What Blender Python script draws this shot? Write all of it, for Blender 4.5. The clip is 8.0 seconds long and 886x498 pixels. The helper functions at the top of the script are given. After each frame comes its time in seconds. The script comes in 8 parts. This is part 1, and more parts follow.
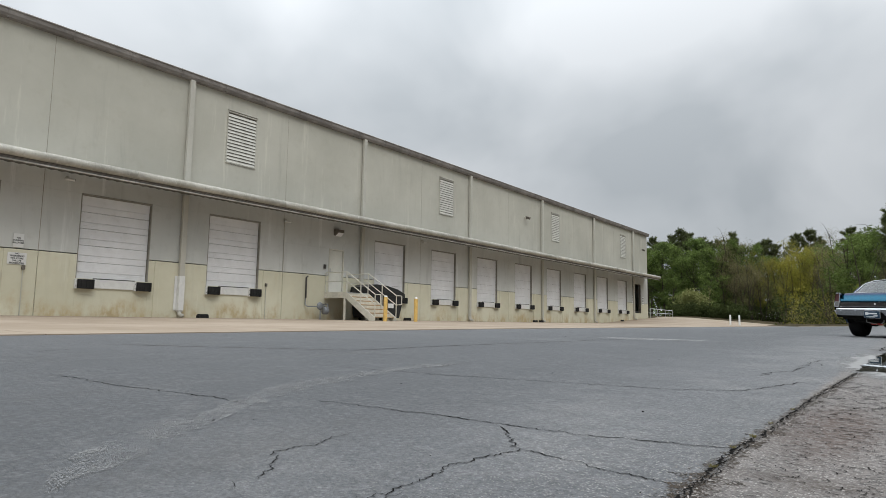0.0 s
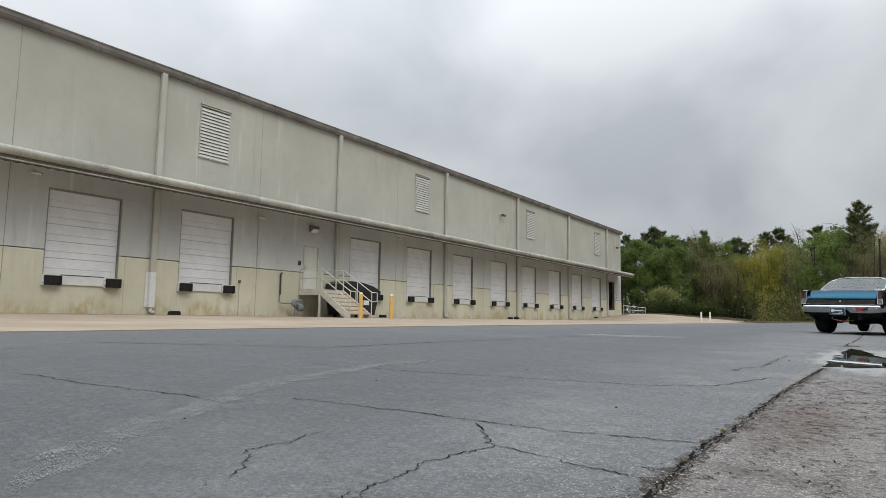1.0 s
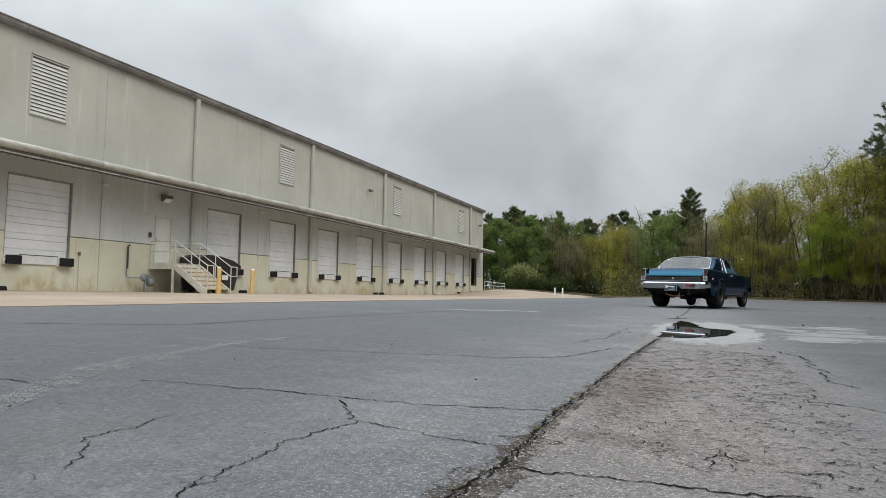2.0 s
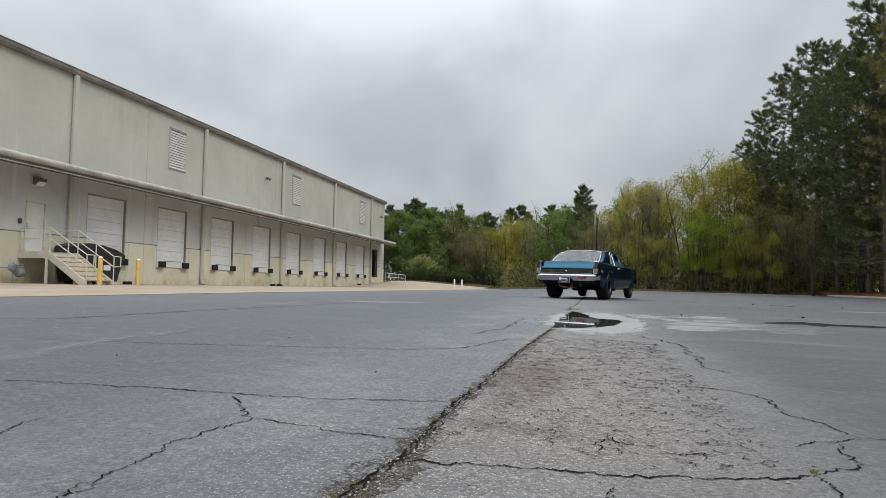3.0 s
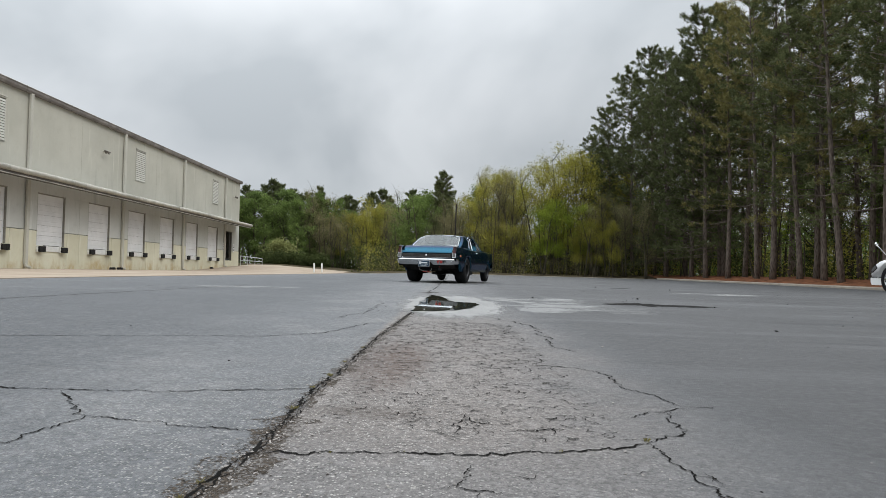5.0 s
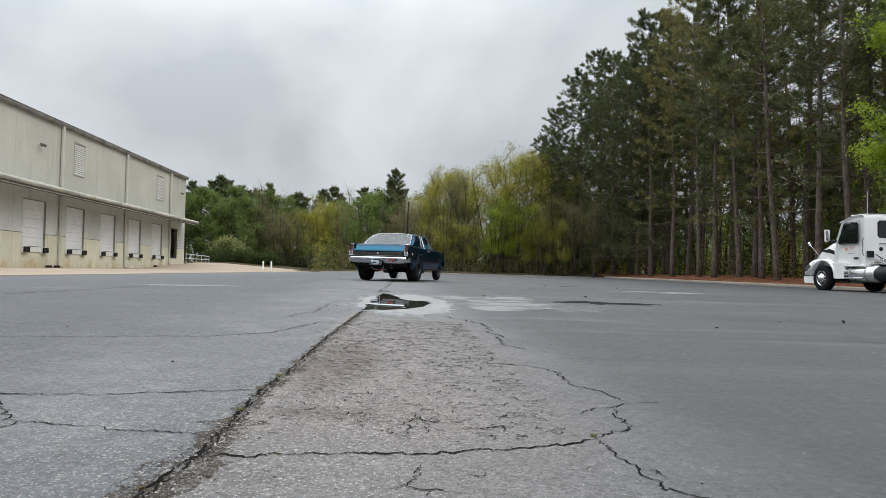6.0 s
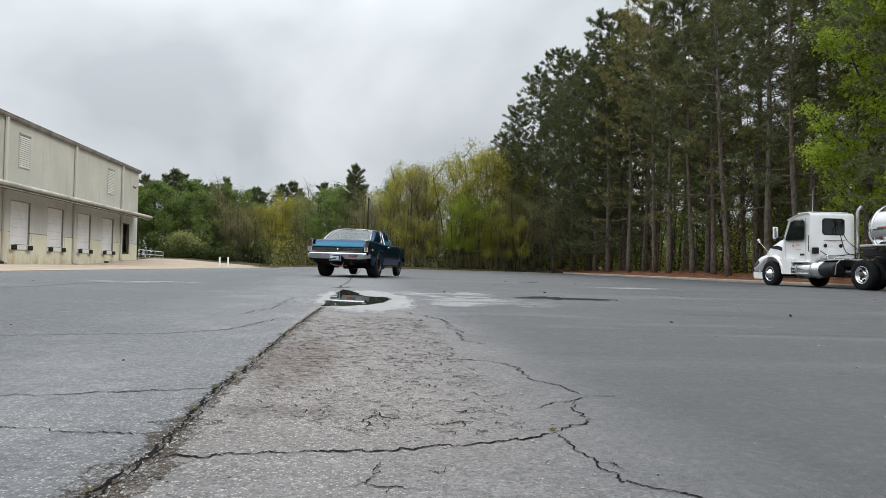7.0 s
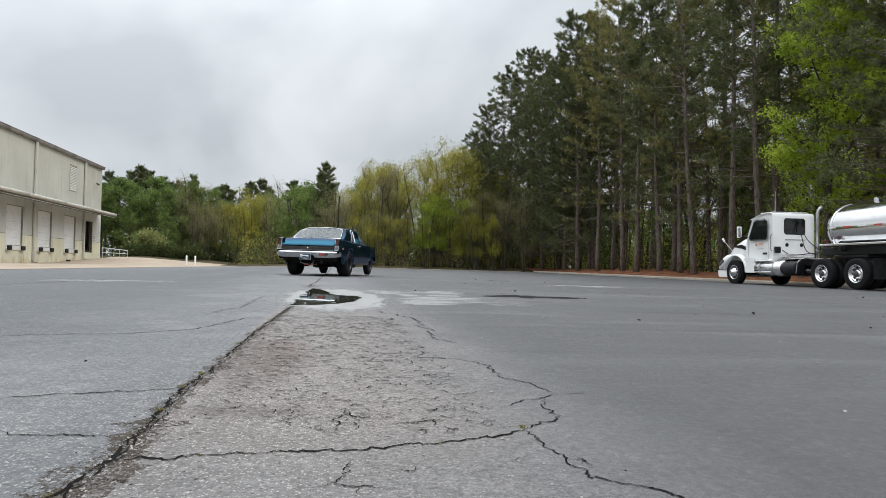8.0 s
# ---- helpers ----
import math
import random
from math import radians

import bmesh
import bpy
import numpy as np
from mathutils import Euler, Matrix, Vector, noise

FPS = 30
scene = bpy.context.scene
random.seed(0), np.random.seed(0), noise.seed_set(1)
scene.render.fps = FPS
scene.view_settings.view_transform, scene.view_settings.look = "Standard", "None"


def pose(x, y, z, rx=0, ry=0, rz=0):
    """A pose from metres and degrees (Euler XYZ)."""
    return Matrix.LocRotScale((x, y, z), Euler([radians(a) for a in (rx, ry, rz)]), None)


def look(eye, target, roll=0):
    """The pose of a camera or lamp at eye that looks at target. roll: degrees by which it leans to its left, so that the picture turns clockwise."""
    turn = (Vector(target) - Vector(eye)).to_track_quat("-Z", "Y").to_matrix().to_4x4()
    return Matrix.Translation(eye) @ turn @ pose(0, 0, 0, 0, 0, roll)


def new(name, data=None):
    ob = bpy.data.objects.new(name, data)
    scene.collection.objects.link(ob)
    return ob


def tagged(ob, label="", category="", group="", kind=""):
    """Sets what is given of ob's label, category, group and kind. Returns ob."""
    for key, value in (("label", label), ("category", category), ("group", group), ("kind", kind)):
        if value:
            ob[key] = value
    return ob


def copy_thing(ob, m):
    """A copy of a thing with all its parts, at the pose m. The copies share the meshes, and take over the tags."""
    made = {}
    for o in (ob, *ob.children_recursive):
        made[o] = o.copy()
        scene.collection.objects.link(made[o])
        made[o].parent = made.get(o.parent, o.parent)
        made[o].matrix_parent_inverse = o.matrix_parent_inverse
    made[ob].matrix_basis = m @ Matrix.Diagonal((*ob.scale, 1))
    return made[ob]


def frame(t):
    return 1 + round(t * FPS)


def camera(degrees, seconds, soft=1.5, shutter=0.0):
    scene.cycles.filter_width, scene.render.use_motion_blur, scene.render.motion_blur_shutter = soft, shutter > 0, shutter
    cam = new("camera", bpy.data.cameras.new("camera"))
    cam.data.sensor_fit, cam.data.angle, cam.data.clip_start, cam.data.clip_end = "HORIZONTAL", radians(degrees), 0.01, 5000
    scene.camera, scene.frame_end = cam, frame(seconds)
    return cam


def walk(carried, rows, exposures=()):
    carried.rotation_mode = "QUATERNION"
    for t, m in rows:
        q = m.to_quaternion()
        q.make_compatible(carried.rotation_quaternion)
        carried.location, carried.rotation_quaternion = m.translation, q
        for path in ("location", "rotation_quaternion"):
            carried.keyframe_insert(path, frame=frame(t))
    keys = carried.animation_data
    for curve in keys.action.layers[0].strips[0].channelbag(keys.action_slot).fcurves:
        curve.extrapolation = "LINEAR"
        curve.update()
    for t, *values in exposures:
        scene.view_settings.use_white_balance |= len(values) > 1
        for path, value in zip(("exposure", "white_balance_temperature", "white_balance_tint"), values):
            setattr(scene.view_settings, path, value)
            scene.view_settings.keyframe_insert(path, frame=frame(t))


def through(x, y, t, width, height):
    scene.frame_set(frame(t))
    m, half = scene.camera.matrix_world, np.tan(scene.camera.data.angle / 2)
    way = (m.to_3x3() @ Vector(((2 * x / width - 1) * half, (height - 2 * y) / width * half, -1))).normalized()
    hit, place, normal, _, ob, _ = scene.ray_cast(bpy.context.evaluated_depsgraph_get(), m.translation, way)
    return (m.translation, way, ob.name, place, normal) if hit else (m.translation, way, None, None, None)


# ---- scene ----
cam = camera(69.86, 8.0, soft=0.75)


def shot(yaw, pitch, roll, dx, dy, dz):
    """A camera pose near the standing point, from degrees and small offsets in metres."""
    a, b = radians(yaw), radians(pitch)
    eye = Vector((dx, dy, 0.46 + dz))
    way = Vector((-math.sin(a) * math.cos(b), math.cos(a) * math.cos(b), math.sin(b)))
    return look(eye, eye + way, roll)


PATH = [
    (0.0, shot(36.34, 6.39, 0.87, 0.025, -0.039, 0.001)),
    (0.5, shot(35.96, 6.45, 0.88, 0.023, -0.037, 0.0)),
    (0.8, shot(35.34, 6.38, 0.87, 0.022, -0.034, 0.0)),
    (1.0, shot(34.14, 6.15, 0.85, 0.021, -0.033, 0.0)),
    (1.2, shot(32.15, 5.81, 0.82, 0.019, -0.030, 0.0)),
    (1.5, shot(27.40, 4.98, 0.81, 0.017, -0.025, 0.0)),
    (1.7, shot(25.05, 4.49, 0.80, 0.015, -0.022, 0.001)),
    (2.3, shot(19.30, 4.00, 0.80, 0.012, -0.015, 0.002)),
    (2.8, shot(15.05, 3.72, 0.80, 0.010, -0.010, 0.004)),
    (3.0, shot(13.08, 3.48, 0.82, 0.009, -0.008, 0.005)),
    (3.5, shot(9.66, 2.74, 0.80, 0.005, -0.001, 0.006)),
    (4.0, shot(6.86, 2.39, 0.82, 0.003, 0.006, 0.006)),
    (4.5, shot(3.31, 2.31, 0.81, 0.003, 0.012, 0.007)),
    (4.7, shot(2.08, 2.24, 0.82, 0.003, 0.013, 0.007)),
    (5.3, shot(-0.75, 2.20, 0.84, 0.005, 0.015, 0.008)),
    (5.8, shot(-2.82, 2.15, 0.85, 0.006, 0.017, 0.008)),
    (6.0, shot(-3.79, 2.12, 0.85, 0.007, 0.018, 0.008)),
    (6.5, shot(-5.90, 1.89, 0.81, 0.009, 0.027, 0.006)),
    (7.0, shot(-7.36, 1.81, 0.82, 0.009, 0.030, 0.006)),
    (7.5, shot(-8.73, 1.80, 0.80, 0.010, 0.031, 0.005)),
    (8.0, shot(-9.98, 1.73, 0.81, 0.010, 0.032, 0.005)),
]
walk(cam, PATH, [(0.0, -0.14), (1.0, -0.13), (1.7, -0.08), (3.0, -0.04), (4.5, 0.06), (6.5, 0.20), (8.0, 0.28)])

# ---- world and light ----
SUN_ELEV, SUN_AZ = radians(52), radians(120)
world = bpy.data.worlds.new("overcast_sky")
scene.world = world
world.use_nodes = True
wn, wl = world.node_tree.nodes, world.node_tree.links
wn.clear()


def wnode(kind, **values):
    n = wn.new(kind)
    for key, value in values.items():
        n.inputs[key].default_value = value
    return n


def wmath(op, a, b):
    n = wn.new("ShaderNodeMath")
    n.operation = op
    for i, s in enumerate((a, b)):
        if isinstance(s, (int, float)):
            n.inputs[i].default_value = s
        else:
            wl.new(s, n.inputs[i])
    return n.outputs[0]


coord = wn.new("ShaderNodeTexCoord")
split = wn.new("ShaderNodeSeparateXYZ")
wl.new(coord.outputs["Generated"], split.inputs[0])
up = wmath("MAXIMUM", split.outputs["Z"], 0.0)
den = wmath("ADD", up, 0.75)
cloud_at = wn.new("ShaderNodeCombineXYZ")
wl.new(wmath("DIVIDE", split.outputs["X"], den), cloud_at.inputs["X"])
wl.new(wmath("DIVIDE", split.outputs["Y"], den), cloud_at.inputs["Y"])
cloud_at.inputs["Z"].default_value = 3.4
cloud = wnode("ShaderNodeTexNoise", Scale=3.6, Detail=4.0, Roughness=0.45, Distortion=0.25)
wl.new(cloud_at.outputs[0], cloud.inputs["Vector"])
ramp = wn.new("ShaderNodeValToRGB")
ramp.color_ramp.elements[0].position, ramp.color_ramp.elements[0].color = 0.33, (0.548, 0.592, 0.630, 1)
ramp.color_ramp.elements[1].position, ramp.color_ramp.elements[1].color = 0.60, (0.765, 0.803, 0.840, 1)
wl.new(cloud.outputs["Fac"], ramp.inputs["Fac"])
# the overcast sky brightens towards the zenith and has a pale band over the horizon
lift = wmath("ADD", wmath("MULTIPLY", wmath("POWER", up, 2.4), 4.3), 0.855)
haze = wmath("POWER", wmath("SUBTRACT", 1.0, up), 14.0)
glow = wmath("ADD", lift, wmath("MULTIPLY", haze, 0.20))
glow = wmath("MULTIPLY", glow, wmath("SUBTRACT", 0.96, wmath("MULTIPLY", split.outputs["X"], 0.17)))
shade = wn.new("ShaderNodeVectorMath")
shade.operation = "SCALE"
wl.new(ramp.outputs["Color"], shade.inputs[0])
wl.new(glow, shade.inputs["Scale"])
sky = wn.new("ShaderNodeTexSky")
sky.sky_type, sky.sun_disc, sky.sun_elevation, sky.sun_rotation = "NISHITA", False, SUN_ELEV, SUN_AZ
sky_bg = wnode("ShaderNodeBackground", Strength=0.05)
cloud_bg = wnode("ShaderNodeBackground", Strength=0.92)
wl.new(sky.outputs["Color"], sky_bg.inputs["Color"])
wl.new(shade.outputs["Vector"], cloud_bg.inputs["Color"])
both = wnode("ShaderNodeMixShader", Fac=0.93)
wl.new(sky_bg.outputs[0], both.inputs[1])
wl.new(cloud_bg.outputs[0], both.inputs[2])
wout = wn.new("ShaderNodeOutputWorld")
wl.new(both.outputs[0], wout.inputs["Surface"])

sun_data = bpy.data.lights.new("sun", "SUN")
sun_data.energy, sun_data.angle, sun_data.color = 0.95, radians(25), (1.0, 0.97, 0.92)
sun = new("sun", sun_data)
sun_way = Vector((math.sin(SUN_AZ) * math.cos(SUN_ELEV), math.cos(SUN_AZ) * math.cos(SUN_ELEV), math.sin(SUN_ELEV)))
sun.matrix_world = look(sun_way * 80, (0, 0, 0))

# ---- materials ----
class Mat:
    """A small builder of node materials."""

    def __init__(self, name):
        self.m = bpy.data.materials.new(name)
        self.m.use_nodes = True
        self.t = self.m.node_tree
        self.b = self.t.nodes["Principled BSDF"]
        self.pos = None

    def node(self, kind, **values):
        n = self.t.nodes.new(kind)
        for key, value in values.items():
            self.put(n.inputs[key.replace("_", " ")], value)
        return n

    def put(self, socket, value):
        if isinstance(value, bpy.types.NodeSocket):
            self.t.links.new(value, socket)
        elif isinstance(value, (tuple, list)) and len(value) == 3 and len(socket.default_value) == 4:
            socket.default_value = (*value, 1)
        else:
            socket.default_value = value

    def at(self, obj=False, scale=None):
        if obj:
            n = self.t.nodes.new("ShaderNodeTexCoord").outputs["Object"]
        else:
            n = self.t.nodes.new("ShaderNodeNewGeometry").outputs["Position"]
        if scale:
            v = self.t.nodes.new("ShaderNodeVectorMath")
            v.operation = "MULTIPLY"
            self.t.links.new(n, v.inputs[0])
            v.inputs[1].default_value = scale
            n = v.outputs[0]
        return n

    def noise(self, scale, detail=4.0, rough=0.55, at=None, distort=0.0):
        n = self.node("ShaderNodeTexNoise", Scale=scale, Detail=detail, Roughness=rough, Distortion=distort)
        self.put(n.inputs["Vector"], at if at is not None else self.at())
        return n.outputs["Fac"]

    def cells(self, scale, at=None, out="Distance", feature="F1", rand=1.0):
        n = self.node("ShaderNodeTexVoronoi", Scale=scale, Randomness=rand)
        n.feature = feature
        self.put(n.inputs["Vector"], at if at is not None else self.at())
        return n.outputs[out]

    def math(self, op, a, b=0.0, c=0.0, clamp=False):
        n = self.t.nodes.new("ShaderNodeMath")
        n.operation, n.use_clamp = op, clamp
        for s, value in zip(n.inputs, (a, b, c)):
            self.put(s, value)
        return n.outputs[0]

    def span(self, value, lo, hi, to0=0.0, to1=1.0):
        n = self.node("ShaderNodeMapRange", Value=value, From_Min=lo, From_Max=hi, To_Min=to0, To_Max=to1)
        n.interpolation_type = "SMOOTHSTEP"
        return n.outputs["Result"]

    def mix(self, fac, a, b, how="MIX"):
        n = self.t.nodes.new("ShaderNodeMix")
        n.data_type, n.blend_type = "RGBA", how
        self.put(n.inputs["Factor"], fac)
        for s, value in ((n.inputs[6], a), (n.inputs[7], b)):
            self.put(s, value)
        return n.outputs[2]

    def xyz(self, v=None):
        n = self.t.nodes.new("ShaderNodeSeparateXYZ")
        self.put(n.inputs[0], v if v is not None else self.at())
        return n.outputs

    def rand(self):
        return self.t.nodes.new("ShaderNodeObjectInfo").outputs["Random"]

    def island(self):
        return self.t.nodes.new("ShaderNodeNewGeometry").outputs["Random Per Island"]

    def bump(self, height, strength=0.3, dist=0.01):
        n = self.node("ShaderNodeBump", Strength=strength, Distance=dist, Height=height)
        self.put(self.b.inputs["Normal"], n.outputs["Normal"])
        return self

    def set(self, **values):
        for key, value in values.items():
            self.put(self.b.inputs[key.replace("_", " ")], value)
        return self


def coated(name, color, rough=0.45, vary=0.18, scale=3.0, grain=60.0, metal=0.0, bump=0.15, dirt=(0.12, 0.11, 0.09), dirty=0.12, coat=0.0, obj=True, spec=0.5):
    """Painted or moulded surface with mottling, faint dirt and fine grain."""
    m = Mat(name)
    at = m.at(obj)
    big = m.noise(scale, 5, 0.6, at)
    fine = m.noise(grain, 3, 0.6, at)
    dark = tuple(c * (1 - vary) for c in color)
    light = tuple(min(c * (1 + vary), 0.95) for c in color)
    c = m.mix(m.span(big, 0.3, 0.7), dark, light)
    c = m.mix(m.math("MULTIPLY", m.span(m.noise(scale * 2.3, 6, 0.7, at), 0.5, 0.75), dirty), c, dirt)
    m.set(Base_Color=c, Roughness=m.math("ADD", m.math("MULTIPLY", fine, 0.2), rough - 0.1), Metallic=metal, Specular_IOR_Level=spec)
    if coat:
        m.set(Coat_Weight=coat, Coat_Roughness=0.04)
    if bump:
        m.bump(fine, bump, 0.004)
    return m.m


def asphalt():
    m = Mat("weathered_asphalt")
    p = m.at()
    x, y, z = m.xyz(p)
    wob = m.math("MULTIPLY", m.math("SUBTRACT", m.noise(2.2, 6, 0.65, p), 0.5), 0.34)
    fine = m.noise(330, 4, 0.75, p)
    mid = m.noise(34, 6, 0.72, p)
    blot = m.noise(5.5, 6, 0.68, p)
    big = m.noise(0.5, 5, 0.6, p)
    grit = m.cells(165, p, "Distance")
    tone_v = m.xyz(m.cells(165, p, "Color"))[0]
    coarse_v = m.xyz(m.cells(62, p, "Color"))[0]
    coarse_d = m.cells(62, p, "Distance")
    # three ages of surface, side by side along the joint
    left = m.mix(big, (0.092, 0.096, 0.102), (0.141, 0.146, 0.154))
    old = m.mix(m.noise(2.6, 6, 0.68, p), (0.132, 0.114, 0.103), (0.226, 0.201, 0.185))
    right = m.mix(big, (0.056, 0.056, 0.058), (0.074, 0.074, 0.076))
    # the sealcoat is whole away from the joint and worn pale beside it
    whole = m.math("MULTIPLY", m.span(m.math("ADD", x, m.math("MULTIPLY", wob, 2.0)), -2.3, -0.8, 1.0, 0.0), m.span(x, -8.0, -4.0, 0.55, 1.0))
    left = m.mix(m.math("MULTIPLY", whole, 0.62), left, (0.046, 0.051, 0.057))
    is_old = m.math("MULTIPLY", m.span(m.math("ADD", x, m.math("MULTIPLY", wob, 0.3)), -0.49, -0.44), m.span(m.math("ADD", x, m.math("MULTIPLY", wob, 2.2)), 0.05, 1.05, 1.0, 0.0))
    is_old = m.math("MULTIPLY", is_old, m.math("MULTIPLY", m.span(y, 4.0, 9.0, 1.0, 0.2), m.span(m.math("ADD", y, m.math("MULTIPLY", wob, 1.5)), 1.3, 2.0, 0.55, 1.0)))
    is_right = m.span(m.math("ADD", x, wob), 0.15, 1.3)
    rugged = m.math("SUBTRACT", 1.0, m.math("MAXIMUM", m.math("MULTIPLY", is_right, 0.62), m.math("MULTIPLY", whole, 0.15)))
    c = m.mix(is_old, m.mix(is_right, left, right), old)
    # mottling at hand's breadth and at grain size
    c = m.mix(m.math("MULTIPLY", m.span(blot, 0.50, 0.72), 0.45), c, m.mix(0.5, c, (0.030, 0.030, 0.031)))
    c = m.mix(m.math("MULTIPLY", m.math("MULTIPLY", m.span(blot, 0.46, 0.26), 0.30), rugged), c, (0.250, 0.246, 0.240))
    c = m.mix(m.math("MULTIPLY", m.span(fine, 0.52, 0.70), 0.55), c, m.mix(0.55, c, (0.015, 0.015, 0.015)))
    c = m.mix(m.math("MULTIPLY", m.math("MULTIPLY", m.span(mid, 0.50, 0.30), 0.32), rugged), c, m.mix(0.5, c, (0.36, 0.35, 0.34)))
    # aggregate that stands out of the binder, coarse and fine
    c = m.mix(m.span(is_right, 0.0, 1.0, 0.75, 0.35), c, m.span(m.noise(70, 4, 0.75, p), 0.34, 0.66, 0.58, 1.42), "MULTIPLY")
    # rubbed bare near the joint
    near_joint = m.span(m.math("ABSOLUTE", m.math("ADD", x, 0.47)), 0.04, 0.80, 1.0, 0.0)
    worn = m.math("MULTIPLY", m.span(m.noise(1.3, 6, 0.7, p), 0.46, 0.66), m.span(m.math("ABSOLUTE", m.math("ADD", x, 0.8)), 0.1, 1.5, 1.0, 0.05))
    c = m.mix(m.math("MULTIPLY", worn, 0.28), c, (0.25, 0.245, 0.24))
    # pale stones show through the worn binder
    stone = m.math("MULTIPLY", m.span(tone_v, 0.76, 0.90), m.span(grit, 0.30, 0.62, 1.0, 0.0))
    amount = m.math("ADD", m.math("MULTIPLY", is_old, 0.36), m.math("ADD", m.math("MULTIPLY", worn, 0.42), m.math("MULTIPLY", near_joint, 0.62)), clamp=True)
    amount = m.math("ADD", m.math("MULTIPLY", amount, m.span(mid, 0.25, 0.6, 0.45, 1.0)), m.math("MULTIPLY", rugged, 0.15), clamp=True)
    c = m.mix(m.math("MULTIPLY", stone, amount), c, (0.50, 0.48, 0.45))
    big_stone = m.math("MULTIPLY", m.span(coarse_v, 0.92, 0.97), m.span(coarse_d, 0.25, 0.50, 1.0, 0.0))
    c = m.mix(m.math("MULTIPLY", big_stone, m.math("MULTIPLY", amount, 0.45)), c, (0.55, 0.52, 0.48))
    pit = m.math("MULTIPLY", m.span(tone_v, 0.20, 0.06), m.math("ADD", m.math("MULTIPLY", is_old, 0.35), m.math("MULTIPLY", rugged, 0.28)))
    c = m.mix(pit, c, (0.028, 0.027, 0.027))
    # ravelled rows: dark shallow scabs that lie across the old strip
    scab = m.noise(1.0, 5, 0.7, m.at(scale=(7.0, 22.0, 1.0)))
    c = m.mix(m.math("MULTIPLY", m.math("MULTIPLY", m.span(scab, 0.58, 0.68), is_old), 0.75), c, (0.050, 0.045, 0.041))
    # reddish soil washed over the old strip, long tyre streaks further out
    soil = m.math("MULTIPLY", m.span(m.math("ADD", m.math("POWER", m.math("DIVIDE", m.math("ADD", x, 0.27), 0.19), 2.0), m.math("POWER", m.math("DIVIDE", m.math("SUBTRACT", y, 3.10), 0.75), 2.0)), 0.1, 1.6, 1.0, 0.0), m.span(mid, 0.30, 0.6))
    c = m.mix(m.math("MULTIPLY", soil, 0.85), c, (0.080, 0.048, 0.034))
    band = m.math("MULTIPLY", m.span(m.math("ABSOLUTE", m.math("ADD", m.math("SUBTRACT", y, 2.02), m.math("MULTIPLY", wob, 0.3))), 0.02, 0.13, 1.0, 0.0), m.math("MULTIPLY", m.span(x, -0.48, -0.30), m.span(x, -0.20, 0.05, 1.0, 0.0)))
    c = m.mix(m.math("MULTIPLY", m.math("MULTIPLY", band, m.span(mid, 0.3, 0.6)), 0.75), c, (0.060, 0.044, 0.034))
    streak = m.noise(0.9, 5, 0.65, m.at(scale=(1.6, 0.14, 1.0)))
    across = m.noise(1.1, 5, 0.62, m.at(scale=(0.16, 1.4, 1.0)))
    c = m.mix(m.math("MULTIPLY", m.span(streak, 0.50, 0.68), 0.40), c, m.mix(0.5, c, (0.030, 0.031, 0.033)))
    c = m.mix(m.math("MULTIPLY", m.span(across, 0.54, 0.72), 0.35), c, m.mix(0.5, c, (0.040, 0.041, 0.043)))
    pale = m.noise(1.0, 5, 0.6, m.at(scale=(0.10, 0.75, 1.0)), 0.3)
    c = m.mix(m.math("MULTIPLY", m.math("MULTIPLY", m.span(pale, 0.50, 0.68), m.span(y, 3.0, 9.0)), 0.32), c, (0.150, 0.152, 0.156))
    # drag marks on the sealed side
    drag = m.noise(1.0, 6, 0.68, m.at(scale=(0.22, 2.6, 1.0)), 0.5)
    out = m.math("MULTIPLY", is_right, m.span(y, 1.0, 7.0, 0.35, 1.0))
    c = m.mix(m.math("MULTIPLY", m.math("MULTIPLY", m.span(drag, 0.52, 0.64), out), 0.50), c, (0.130, 0.131, 0.134))
    c = m.mix(m.math("MULTIPLY", m.math("MULTIPLY", m.span(drag, 0.45, 0.35), out), 0.65), c, (0.028, 0.029, 0.031))
    m.set(Base_Color=c)
    rough = m.math("SUBTRACT", m.span(mid, 0.2, 0.8, 0.46, 0.74), m.math("MULTIPLY", m.span(streak, 0.5, 0.7), 0.10))
    m.set(Roughness=rough, Specular_IOR_Level=0.5)
    h = m.math("ADD", m.math("MULTIPLY", m.span(grit, 0.0, 0.6, 1.0, 0.0), 0.8), m.math("ADD", m.math("MULTIPLY", fine, 0.6), m.math("MULTIPLY", mid, 1.2)))
    m.bump(h, 0.75, 0.006)
    return m.m


